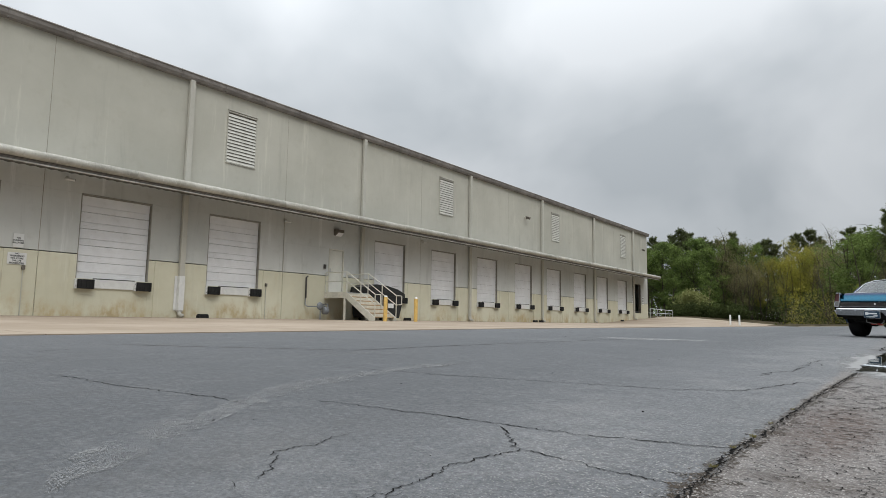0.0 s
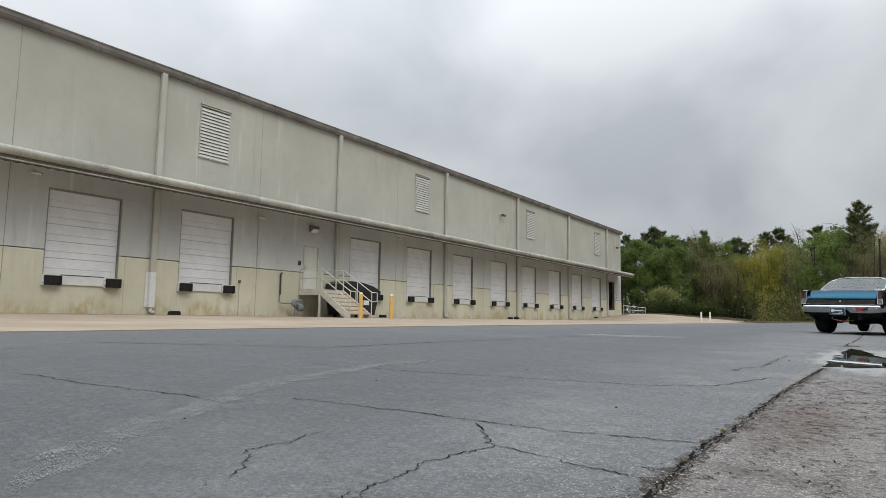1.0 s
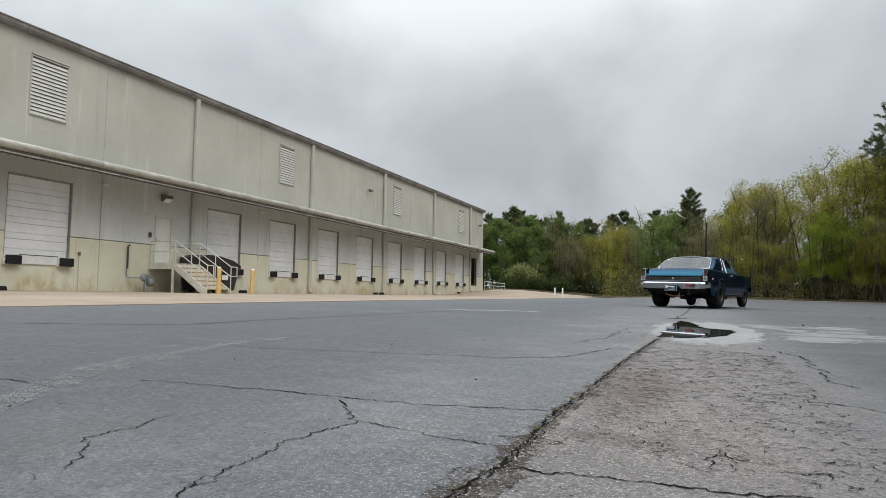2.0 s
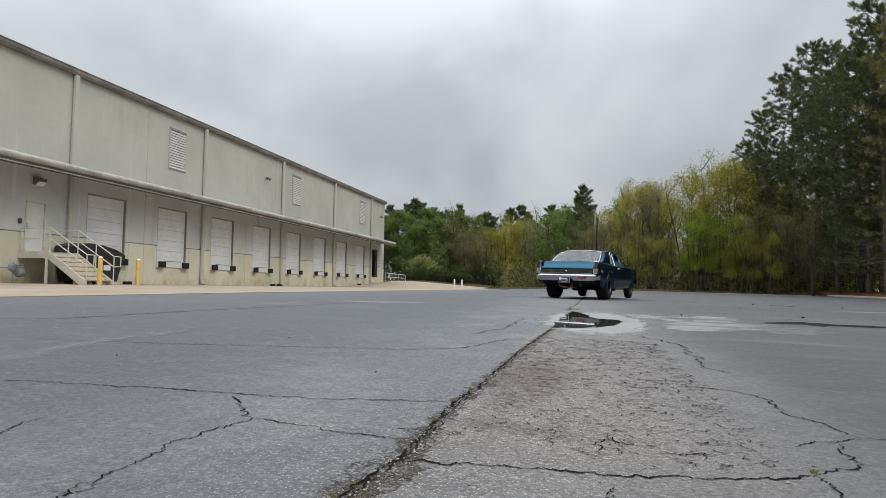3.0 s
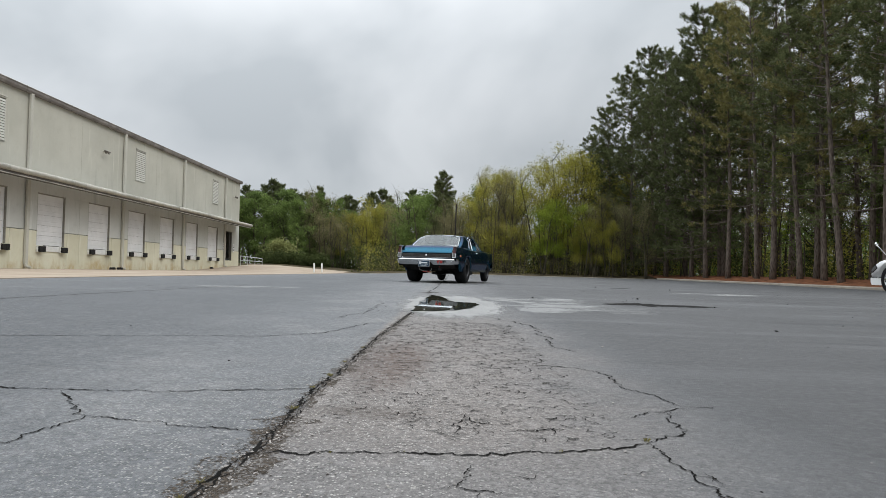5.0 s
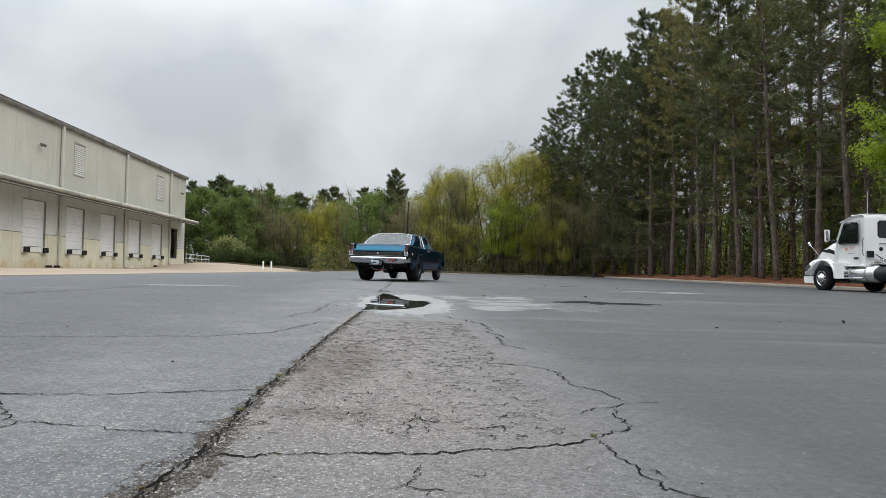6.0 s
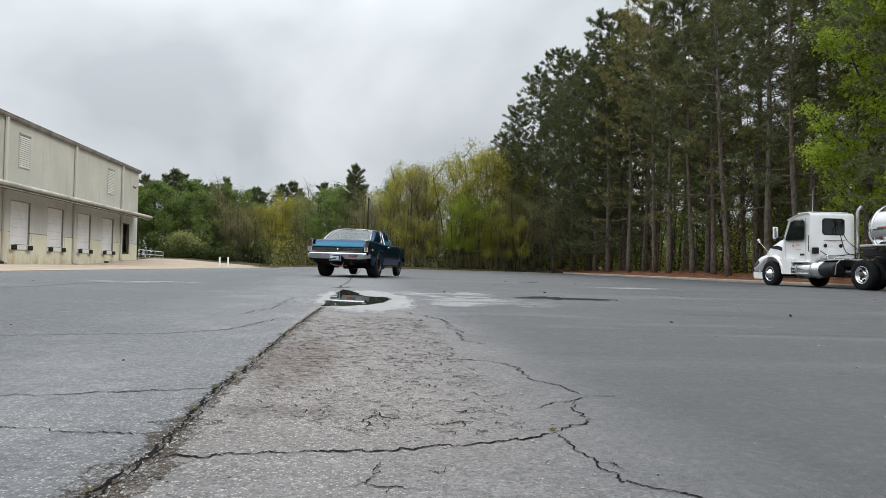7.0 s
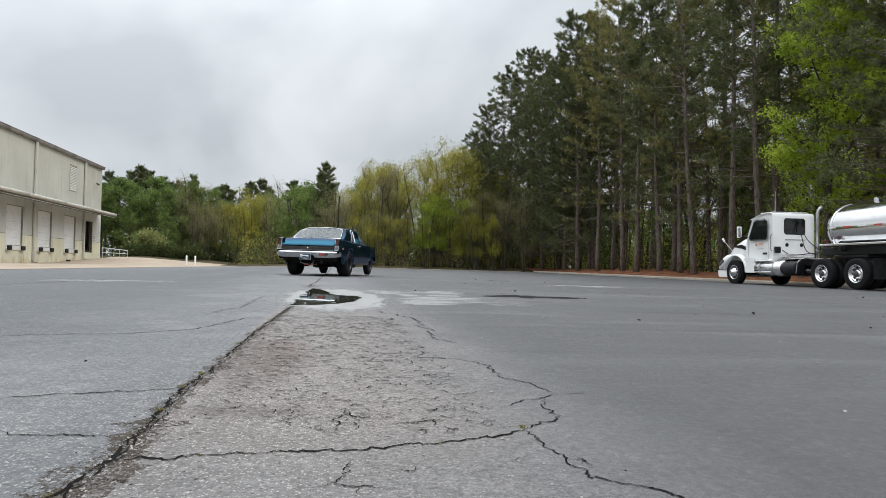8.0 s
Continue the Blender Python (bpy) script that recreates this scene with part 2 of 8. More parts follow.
def concrete(name, a, b, scale=1.0, streaks=0.0, bump=0.3, tint=(0.30, 0.26, 0.20), splash=0.0):
    m = Mat(name)
    p = m.at()
    big, mid, fine = m.noise(0.35 * scale, 6, 0.62, p), m.noise(4 * scale, 6, 0.65, p), m.noise(120, 3, 0.6, p)
    c = m.mix(m.span(big, 0.3, 0.7), a, b)
    c = m.mix(m.math("MULTIPLY", m.span(mid, 0.52, 0.78), 0.25), c, tint)
    if streaks:
        run = m.noise(1.1, 6, 0.7, m.at(scale=(1.0, 1.0, 0.10)), 0.4)
        c = m.mix(m.math("MULTIPLY", m.span(run, 0.54, 0.80), streaks), c, tuple(v * 0.62 for v in a))
        pale = m.noise(2.6, 5, 0.7, m.at(scale=(1.0, 1.0, 0.07)), 0.2)
        c = m.mix(m.math("MULTIPLY", m.span(pale, 0.58, 0.74), streaks * 0.9), c, tuple(min(v * 1.3, 0.8) for v in b))
    if splash:
        # clay thrown up by rain, in ragged ochre patches that reach to different heights
        z = m.xyz(p)[2]
        reach = m.math("SUBTRACT", z, m.math("MULTIPLY", m.noise(0.55, 6, 0.7, p), 2.4))
        patch = m.math("MULTIPLY", m.span(reach, -0.75, 0.0, 1.0, 0.0), m.span(m.noise(1.4, 6, 0.7, m.at(scale=(1.0, 1.0, 0.45))), 0.40, 0.66))
        c = m.mix(m.math("MULTIPLY", patch, splash), c, (0.47, 0.35, 0.17))
        c = m.mix(m.math("MULTIPLY", m.math("MULTIPLY", m.span(reach, -1.0, -0.55, 1.0, 0.0), m.span(mid, 0.46, 0.62)), splash * 0.6), c, (0.38, 0.27, 0.14))
    m.set(Base_Color=c, Roughness=m.span(mid, 0.2, 0.8, 0.75, 0.92), Specular_IOR_Level=0.3)
    m.bump(m.math("ADD", m.math("MULTIPLY", fine, 0.5), mid), bump, 0.004)
    return m.m


def leaf(name, a, b, rough=0.6, through=0.35, clump=0.6):
    """Leaves: close tones from leaf to leaf, wider ones from spray to spray and tree to tree, lit through."""
    m = Mat(name)
    mean = tuple(0.30 * u + 0.56 * v for u, v in zip(a, b))
    c = m.mix(m.island(), tuple(v * 0.74 for v in mean), tuple(v * 1.22 for v in mean))
    c = m.mix(m.math("MULTIPLY", m.rand(), 0.40), c, tuple(v * 0.70 for v in a))
    # sprays of older and younger growth
    spray = m.noise(clump, 4, 0.6)
    c = m.mix(m.span(spray, 0.36, 0.52, 0.50, 0.0), c, tuple(v * 0.55 for v in a))
    c = m.mix(m.span(spray, 0.52, 0.68, 0.0, 0.45), c, tuple(min(v * 1.25, 0.8) for v in b))
    m.set(Base_Color=c, Roughness=0.8, Specular_IOR_Level=0.06)
    back = m.node("ShaderNodeBsdfTranslucent", Color=c)
    mixer = m.node("ShaderNodeMixShader", Fac=through)
    m.t.links.new(m.b.outputs[0], mixer.inputs[1])
    m.t.links.new(back.outputs[0], mixer.inputs[2])
    m.t.links.new(mixer.outputs[0], m.t.nodes["Material Output"].inputs["Surface"])
    return m.m


def bark(name, a, b, scale=1.0):
    m = Mat(name)
    p = m.at(scale=(6 * scale, 6 * scale, 1.4 * scale))
    plates = m.cells(2.2, p, "Distance")
    n = m.noise(3.0, 5, 0.65, p)
    c = m.mix(m.span(plates, 0.1, 0.7), b, a)
    c = m.mix(m.math("MULTIPLY", n, 0.5), c, tuple(v * 0.5 for v in a))
    m.set(Base_Color=c, Roughness=0.9, Specular_IOR_Level=0.15)
    m.bump(m.math("ADD", plates, n), 0.8, 0.03)
    return m.m


def car_paint(name, color, flake=0.25):
    m = Mat(name)
    p = m.at(True)
    spark = m.cells(900, p, "Color")
    c = m.mix(m.math("MULTIPLY", m.xyz(spark)[0], flake), color, tuple(min(v * 1.8 + 0.01, 1) for v in color))
    dust = m.noise(5, 5, 0.6, p)
    m.set(Base_Color=c, Metallic=0.9, Specular_Tint=(0.14, 0.26, 0.38), Roughness=m.span(dust, 0.3, 0.8, 0.15, 0.24), Coat_Weight=0.4, Coat_Roughness=0.03)
    m.bump(m.noise(40, 2, 0.5, p), 0.02, 0.001)
    return m.m


def metal(name, color, rough, wear=0.1, scale=6.0):
    m = Mat(name)
    p = m.at(True)
    n = m.noise(scale, 5, 0.65, p)
    m.set(Base_Color=m.mix(m.math("MULTIPLY", m.span(n, 0.45, 0.75), wear), color, tuple(v * 0.45 for v in color)), Metallic=1.0, Roughness=m.span(n, 0.2, 0.8, rough * 0.7, rough * 1.5))
    return m.m


def glass(name, tint, through=0.75, rough=0.02):
    """Pane: glossy over a tinted clear body."""
    m = Mat(name)
    m.set(Base_Color=tint, Roughness=m.span(m.noise(3, 4, 0.6, m.at(True)), 0.3, 0.8, rough, rough * 2.5), Transmission_Weight=through, IOR=1.45, Specular_IOR_Level=0.6)
    return m.m


ASPHALT = asphalt()
CONCRETE = concrete("apron_concrete", (0.270, 0.212, 0.155), (0.375, 0.305, 0.235), 1.0, 0.0, 0.25, (0.215, 0.150, 0.100))
WALL_UP = concrete("beige_wall_paint", (0.445, 0.434, 0.372), (0.538, 0.524, 0.454), 0.6, 0.55, 0.15, (0.375, 0.350, 0.275))
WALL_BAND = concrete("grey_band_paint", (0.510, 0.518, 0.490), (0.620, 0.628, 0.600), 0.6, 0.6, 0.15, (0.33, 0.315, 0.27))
WALL_LOW = concrete("cream_wall_paint", (0.590, 0.565, 0.430), (0.700, 0.675, 0.535), 0.8, 0.5, 0.15, (0.56, 0.45, 0.28), 0.8)
TRIM = concrete("beige_trim_paint", (0.47, 0.455, 0.40), (0.55, 0.535, 0.47), 1.5, 0.4, 0.1, (0.30, 0.28, 0.23))
GUTTER = concrete("weathered_gutter_paint", (0.170, 0.155, 0.142), (0.290, 0.268, 0.245), 2.5, 0.2, 0.2, (0.11, 0.095, 0.085))
AWNING = concrete("stained_canopy_edge", (0.33, 0.32, 0.29), (0.66, 0.65, 0.61), 5.0, 0.6, 0.25, (0.20, 0.185, 0.155))


def stained_roll():
    """Pale metal edge with soft mildew patches and a few short drips."""
    m = Mat("stained_canopy_edge")
    patch = m.noise(1.0, 6, 0.68, m.at(scale=(3.0, 1.3, 3.0)))
    drips = m.noise(1.0, 5, 0.7, m.at(scale=(5.0, 14.0, 5.0)), 0.4)
    c = m.mix(m.span(patch, 0.34, 0.66), (0.36, 0.345, 0.30), (0.52, 0.505, 0.45))
    c = m.mix(m.math("MULTIPLY", m.span(drips, 0.54, 0.70), 0.55), c, (0.66, 0.65, 0.61))
    c = m.mix(m.math("MULTIPLY", m.span(drips, 0.44, 0.30), 0.45), c, (0.24, 0.225, 0.19))
    m.set(Base_Color=c, Roughness=0.6, Specular_IOR_Level=0.3)
    m.bump(m.noise(60, 3, 0.6), 0.15, 0.003)
    return m.m


AWNING_ROLL = stained_roll()
# galvanised deck coloured darker to deepen the shade under the canopy
SOFFIT = coated("darkened_galvanised_deck", (0.15, 0.145, 0.13), 0.6, 0.2, 2.0)
ROOFING = concrete("grey_roofing", (0.3, 0.3, 0.3), (0.4, 0.4, 0.4))
DOOR_WHITE = coated("white_door_enamel", (0.80, 0.805, 0.815), 0.45, 0.05, 1.2, 40, dirty=0.14, dirt=(0.40, 0.38, 0.33))
DOOR_CREAM = coated("cream_door_enamel", (0.68, 0.67, 0.60), 0.5, 0.06, 1.5)
RUBBER = coated("black_rubber", (0.016, 0.016, 0.016), 0.75, 0.3, 6, 90, spec=0.25, dirty=0.2, dirt=(0.07, 0.065, 0.06))
TYRE = coated("tyre_rubber", (0.009, 0.009, 0.010), 0.8, 0.25, 8, 120, spec=0.18, dirty=0.08, dirt=(0.06, 0.058, 0.052), bump=0.3)
STEEL_DARK = coated("dark_steel", (0.06, 0.055, 0.05), 0.55, 0.3, 5, 80)
SEALANT = coated("tan_joint_sealant", (0.30, 0.275, 0.215), 0.8, 0.2, 3)
# wall-coloured door reveals, darkened to taupe to paint in their shadow
REVEAL_SHADE = coated("taupe_reveal_shade", (0.245, 0.232, 0.198), 0.6, 0.2, 4)
POLE_WOOD = coated("weathered_pole_wood", (0.026, 0.022, 0.019), 0.9, 0.3, 5, spec=0.1)
FRAME_BROWN = coated("brown_steel_frame", (0.13, 0.115, 0.095), 0.6, 0.25, 4)
GALV = metal("galvanised_steel", (0.55, 0.56, 0.56), 0.38, 0.35)
VENT = coated("louvre_paint", (0.60, 0.59, 0.53), 0.55, 0.08, 3)
YELLOW = coated("yellow_bollard_paint", (0.72, 0.47, 0.14), 0.5, 0.15, 5, dirty=0.3)
TREAD = coated("rusty_tan_step", (0.42, 0.30, 0.17), 0.7, 0.3, 7, dirty=0.5, dirt=(0.16, 0.08, 0.04))
RAIL = coated("cream_rail_paint", (0.60, 0.58, 0.50), 0.5, 0.1, 6)
BLACK_PLASTIC = coated("black_plastic", (0.018, 0.019, 0.020), 0.42, 0.2, 4)
GAS_GREY = coated("meter_grey", (0.22, 0.235, 0.25), 0.5, 0.2, 8)
SIGN_WHITE = coated("sign_white", (0.72, 0.72, 0.70), 0.5, 0.05, 6)
SIGN_INK = coated("sign_ink", (0.05, 0.05, 0.05), 0.6, 0.1, 6)
DARK_ROOM = coated("dark_interior", (0.03, 0.03, 0.03), 0.9, 0.2, 1)
KERB = concrete("kerb_concrete", (0.27, 0.235, 0.195), (0.36, 0.32, 0.27), 3.0, 0.0, 0.4, (0.22, 0.16, 0.11))
CRACK = coated("crack_filth", (0.009, 0.0085, 0.008), 0.95, 0.4, 20, 300, obj=False, dirty=0.3, dirt=(0.04, 0.034, 0.028), spec=0.05)
CRUMB = coated("crumbled_asphalt", (0.050, 0.045, 0.041), 0.95, 0.5, 30, 400, obj=False, bump=0.6, dirty=0.5, dirt=(0.10, 0.08, 0.06), spec=0.1)
BARK_PINE = bark("pine_bark", (0.185, 0.150, 0.124), (0.066, 0.053, 0.044))
BARK_GREY = bark("grey_bark", (0.095, 0.083, 0.060), (0.042, 0.036, 0.027), 1.6)
NEEDLE = leaf("pine_needle", (0.084, 0.105, 0.048), (0.215, 0.236, 0.108), 0.55, 0.3, 2.6)
NEEDLE_OLIVE = leaf("pine_needle_olive", (0.180, 0.170, 0.064), (0.380, 0.350, 0.140), 0.55, 0.3, 2.6)
LEAF_OLIVE = leaf("budding_olive_leaf", (0.255, 0.240, 0.042), (0.515, 0.480, 0.096), 0.6, 0.4)
LEAF_BRIGHT = leaf("fresh_green_leaf", (0.330, 0.450, 0.040), (0.560, 0.690, 0.110), 0.5, 0.65, 0.9)
LEAF_DEEP = leaf("deep_green_leaf", (0.096, 0.140, 0.042), (0.225, 0.305, 0.098), 0.6, 0.4)
LEAF_MID = leaf("mid_green_leaf", (0.098, 0.150, 0.040), (0.262, 0.345, 0.102), 0.6, 0.40, 0.9)
LEAF_SPRING = leaf("spring_green_leaf", (0.190, 0.250, 0.030), (0.385, 0.460, 0.070), 0.55, 0.45)
LEAF_DUN = leaf("dun_bud_leaf", (0.190, 0.172, 0.086), (0.356, 0.322, 0.161), 0.6, 0.4)
STRAW = coated("pine_straw", (0.165, 0.070, 0.036), 0.95, 0.45, 2.2, 160, obj=False, bump=0.8, dirty=0.5, dirt=(0.11, 0.055, 0.03), spec=0.1)
LITTER = coated("leaf_litter", (0.058, 0.046, 0.026), 0.95, 0.5, 1.2, 60, obj=False, bump=0.8, dirty=0.5, dirt=(0.05, 0.06, 0.02), spec=0.1)
GRASS = leaf("grass_blade", (0.19, 0.17, 0.06), (0.34, 0.30, 0.12))
PEBBLE = coated("loose_stone", (0.27, 0.25, 0.235), 0.85, 0.4, 20, 200, obj=False)


def water():
    m = Mat("puddle_water")
    m.set(Base_Color=(0.035, 0.034, 0.022), Roughness=0.015, IOR=1.33, Specular_IOR_Level=0.5)
    m.bump(m.noise(7, 2, 0.5), 0.02, 0.004)
    return m.m


def damp_margin():
    m = Mat("silt_margin")
    p = m.at()
    x, y, z = m.xyz(p)
    n = m.noise(6, 6, 0.7, p)
    far = m.math("SQRT", m.math("ADD", m.math("POWER", m.math("DIVIDE", m.math("SUBTRACT", x, 0.05), 0.72), 2.0), m.math("POWER", m.math("DIVIDE", m.math("SUBTRACT", y, 7.9), 2.5), 2.0)))
    edge = m.math("ADD", far, m.math("MULTIPLY", m.math("SUBTRACT", m.noise(2.5, 6, 0.7, m.at(scale=(3.0, 1.0, 1.0))), 0.5), 0.75))
    c = m.mix(m.span(n, 0.3, 0.7), (0.20, 0.198, 0.194), (0.31, 0.307, 0.30))
    m.set(Base_Color=c, Roughness=m.span(n, 0.3, 0.8, 0.42, 0.66), Specular_IOR_Level=0.5, Alpha=m.math("MULTIPLY", m.span(edge, 0.98, 0.70), m.span(m.noise(120, 3, 0.7, p), 0.2, 0.5, 0.55, 0.95)))
    m.bump(m.noise(200, 3, 0.6, p), 0.3, 0.002)
    return m.m


WATER, SILT = water(), damp_margin()


# ---- mesh helpers ----
def part(name, bm, material, parent=None, label="", smooth=False):
    """Links a bmesh as one mesh object, under a thing where one is given."""
    me = bpy.data.meshes.new(name)
    bm.to_mesh(me)
    bm.free()
    for mat in material if isinstance(material, (list, tuple)) else (material,):
        me.materials.append(mat)
    if smooth:
        me.polygons.foreach_set("use_smooth", [True] * len(me.polygons))
    ob = new(name, me)
    ob.parent = parent
    if label:
        tagged(ob, label)
    return ob


def thing(name, label, category, group="", kind=""):
    return tagged(new(name), label, category, group, kind)


def raw_mesh(name, verts, faces, material, parent=None, smooth=False):
    me = bpy.data.meshes.new(name)
    me.from_pydata([tuple(v) for v in verts], [], [tuple(f) for f in faces])
    me.materials.append(material)
    if smooth:
        me.polygons.foreach_set("use_smooth", [True] * len(me.polygons))
    ob = new(name, me)
    ob.parent = parent
    return ob


def box(bm, lo, hi, bevel=0.0, m=None, seg=1):
    got = bmesh.ops.create_cube(bm, size=1.0)["verts"]
    c, s = [(a + b) / 2 for a, b in zip(lo, hi)], [abs(b - a) for a, b in zip(lo, hi)]
    for v in got:
        v.co = Vector((v.co.x * s[0] + c[0], v.co.y * s[1] + c[1], v.co.z * s[2] + c[2]))
    if bevel:
        edges = list({e for v in got for e in v.link_edges})
        out = bmesh.ops.bevel(bm, geom=edges, offset=bevel, segments=seg, affect="EDGES", profile=0.5)
        got = list({v for f in out["faces"] for v in f.verts} | {v for v in got if v.is_valid})
    if m is not None:
        bmesh.ops.transform(bm, matrix=m, verts=got)
    return got


def tube(bm, points, r, sides=10, cap=True):
    """A pipe along points, of one radius or a radius a point."""
    pts = [Vector(p) for p in points]
    rs = r if isinstance(r, (list, tuple)) else [r] * len(pts)
    rings = []
    side = None
    for i, p in enumerate(pts):
        a = pts[min(i + 1, len(pts) - 1)] - pts[max(i - 1, 0)]
        a.normalize()
        if side is None:
            side = a.orthogonal().normalized()
        side = (side - a * side.dot(a)).normalized()
        other = a.cross(side)
        rings.append([bm.verts.new(p + rs[i] * (math.cos(k * math.tau / sides) * side + math.sin(k * math.tau / sides) * other)) for k in range(sides)])
    for a, b in zip(rings, rings[1:]):
        for k in range(sides):
            bm.faces.new((a[k], a[(k + 1) % sides], b[(k + 1) % sides], b[k]))
    if cap:
        bm.faces.new(rings[0][::-1])
        bm.faces.new(rings[-1])


def lathe(bm, profile, axis="x", sides=32, m=None):
    """Turns a closed or open profile of (along, radius) about an axis."""
    rings = []
    for a, r in profile:
        ring = []
        for k in range(sides):
            c, s = r * math.cos(k * math.tau / sides), r * math.sin(k * math.tau / sides)
            co = {"x": (a, c, s), "y": (c, a, s), "z": (c, s, a)}[axis]
            ring.append(bm.verts.new(m @ Vector(co) if m else co))
        rings.append(ring)
    for a, b in zip(rings, rings[1:]):
        for k in range(sides):
            bm.faces.new((a[k], a[(k + 1) % sides], b[(k + 1) % sides], b[k]))


def loft(bm, rings, closed=True, caps=True):
    vs = [[bm.verts.new(p) for p in ring] for ring in rings]
    n = len(vs[0])
    for a, b in zip(vs, vs[1:]):
        for k in range(n if closed else n - 1):
            bm.faces.new((a[k], a[(k + 1) % n], b[(k + 1) % n], b[k]))
    if caps and closed:
        bm.faces.new(vs[0][::-1])
        bm.faces.new(vs[-1])
    return vs


def slab(bm, outline, lo, hi, axis="x"):
    """A plate of the given outline, from lo to hi along an axis."""
    def co(u, v, w):
        return {"x": (w, u, v), "y": (u, w, v), "z": (u, v, w)}[axis]
    loft(bm, [[co(u, v, lo) for u, v in outline], [co(u, v, hi) for u, v in outline]])


def done(bm):
    bmesh.ops.recalc_face_normals(bm, faces=bm.faces)
    return bm


def step01(v, lo, hi):
    u = min(max((v - lo) / (hi - lo), 0.0), 1.0)
    return u * u * (3 - 2 * u)


# ---- the lie of the land ----
WALL_X, WALL_END, WALL_START, WALL_TOP, DOCK = -21.84, 65.6, -20.0, 9.62, 1.64
MODULE, FIRST = 4.805, 8.35
KERB_X, FAR_Y, APRON_X = 19.6, 60.0, -8.6


def rise(y):
    return 0.012 * min(max(y, -20), 15) + 0.0065 * (min(max(y, 15), 62) - 15)


def ground_z(x, y):
    h = rise(y)
    if x >= -8:
        keep = 0.4 + 0.6 * step01(x, -8, -1)
        z = -0.022 * min(x, 5) - 0.012 * (min(max(x, 5), 22) - 5) + keep * h
    else:
        u = min((-8 - x) / 13.84, 1.0)
        z = 0.176 + u * 0.214 + 0.4 * (1 - u) * h
    z += 0.75 * min(max((y - 53) / 17, 0.0), 1.0) * min(max((-x - 9.5) / 10, 0.0), 1.0)
    # a shallow dip holds the puddle
    z -= 0.012 * math.exp(-(((x + 0.02) / 0.55) ** 2 + ((y - 7.9) / 1.7) ** 2))
    return z


def sheet(name, xs, ys, dz, material, label, category):
    """A surface that follows the land on the given grid lines."""
    verts = [(x, y, ground_z(x, y) + (dz(x, y) if callable(dz) else dz)) for y in ys for x in xs]
    n = len(xs)
    faces = [(j * n + i, j * n + i + 1, (j + 1) * n + i + 1, (j + 1) * n + i) for j in range(len(ys) - 1) for i in range(n - 1)]
    return tagged(raw_mesh(name, verts, faces, material, smooth=True), label, category, kind="structure")


def lines(*runs):
    """Grid lines from (start, stop, step) runs."""
    out = []
    for a, b, s in runs:
        n = max(1, round((b - a) / s))
        out += [a + (b - a) * i / n for i in range(n)]
    return out + [runs[-1][1]]


def soil_z(x, y):
    """The woods' floor stands a little over the lot's edge and is sunk below the paving."""
    edge = FAR_Y if x > -8.8 else 72.0
    over = max(step01(x, KERB_X + 0.2, KERB_X + 5.0), step01(y, edge + 0.3, edge + 4.0)) * (0.28 if x > KERB_X - 1.5 else 0.18)
    inside = -0.12 if (x < KERB_X + 0.1 and y < edge + 0.1) else 0.02
    return inside + over + 0.12 * noise.noise((x * 0.3, y * 0.3, 0.0)) * (1 if over > 0.02 else 0)


gx = lines((-600, -80, 65), (-80, -20, 6), (-20, -8.8, 2.8), (-8.7, 16, 3), (16, 40, 0.8), (40, 80, 5), (80, 600, 65))
gy = lines((-300, -40, 40), (-40, 55, 2.5), (55, 75, 1), (75, 120, 5), (120, 900, 80))
sheet("ground", gx, gy, soil_z, LITTER, "brown leaf litter and soil of the woods", "ground")
lx = lines((-24, -8, 1.0), (-8, -2, 0.5), (-2, 2, 0.12), (2, 8, 0.5), (8, KERB_X, 1.0))
ly = lines((-35, -2, 2.0), (-2, 3, 0.2), (3, 12, 0.25), (12, 20, 0.5), (20, FAR_Y, 1.5))
sheet("road", lx, ly, 0.0, ASPHALT, "worn grey sealcoated asphalt lot with cracks", "parking lot")
# the concrete apron in cast bays with open joints
apron = tagged(new("pavement"), "stained tan concrete truck apron along the docks", "pavement", kind="structure")
AP_X = [WALL_X + 0.0, -17.4, -13.0, APRON_X]
AP_Y = [-35 + 4.805 * i for i in range(23)]
for x0, x1 in zip(AP_X, AP_X[1:]):
    for y0, y1 in zip(AP_Y, AP_Y[1:]):
        bm = bmesh.new()
        xs, ys = lines((x0 + 0.008, x1 - 0.008, 1.5)), lines((y0 + 0.008, y1 - 0.008, 1.6))
        top = [[bm.verts.new((x, y, ground_z(x, y) + 0.014)) for x in xs] for y in ys]
        for j in range(len(ys) - 1):
            for i in range(len(xs) - 1):
                bm.faces.new((top[j][i], top[j][i + 1], top[j + 1][i + 1], top[j + 1][i]))
        rim = bmesh.ops.extrude_edge_only(bm, edges=[e for e in bm.edges if e.is_boundary])
        for v in rim["geom"]:
            if isinstance(v, bmesh.types.BMVert):
                v.co.z -= 0.05
        part("slab", done(bm), CONCRETE, apron)


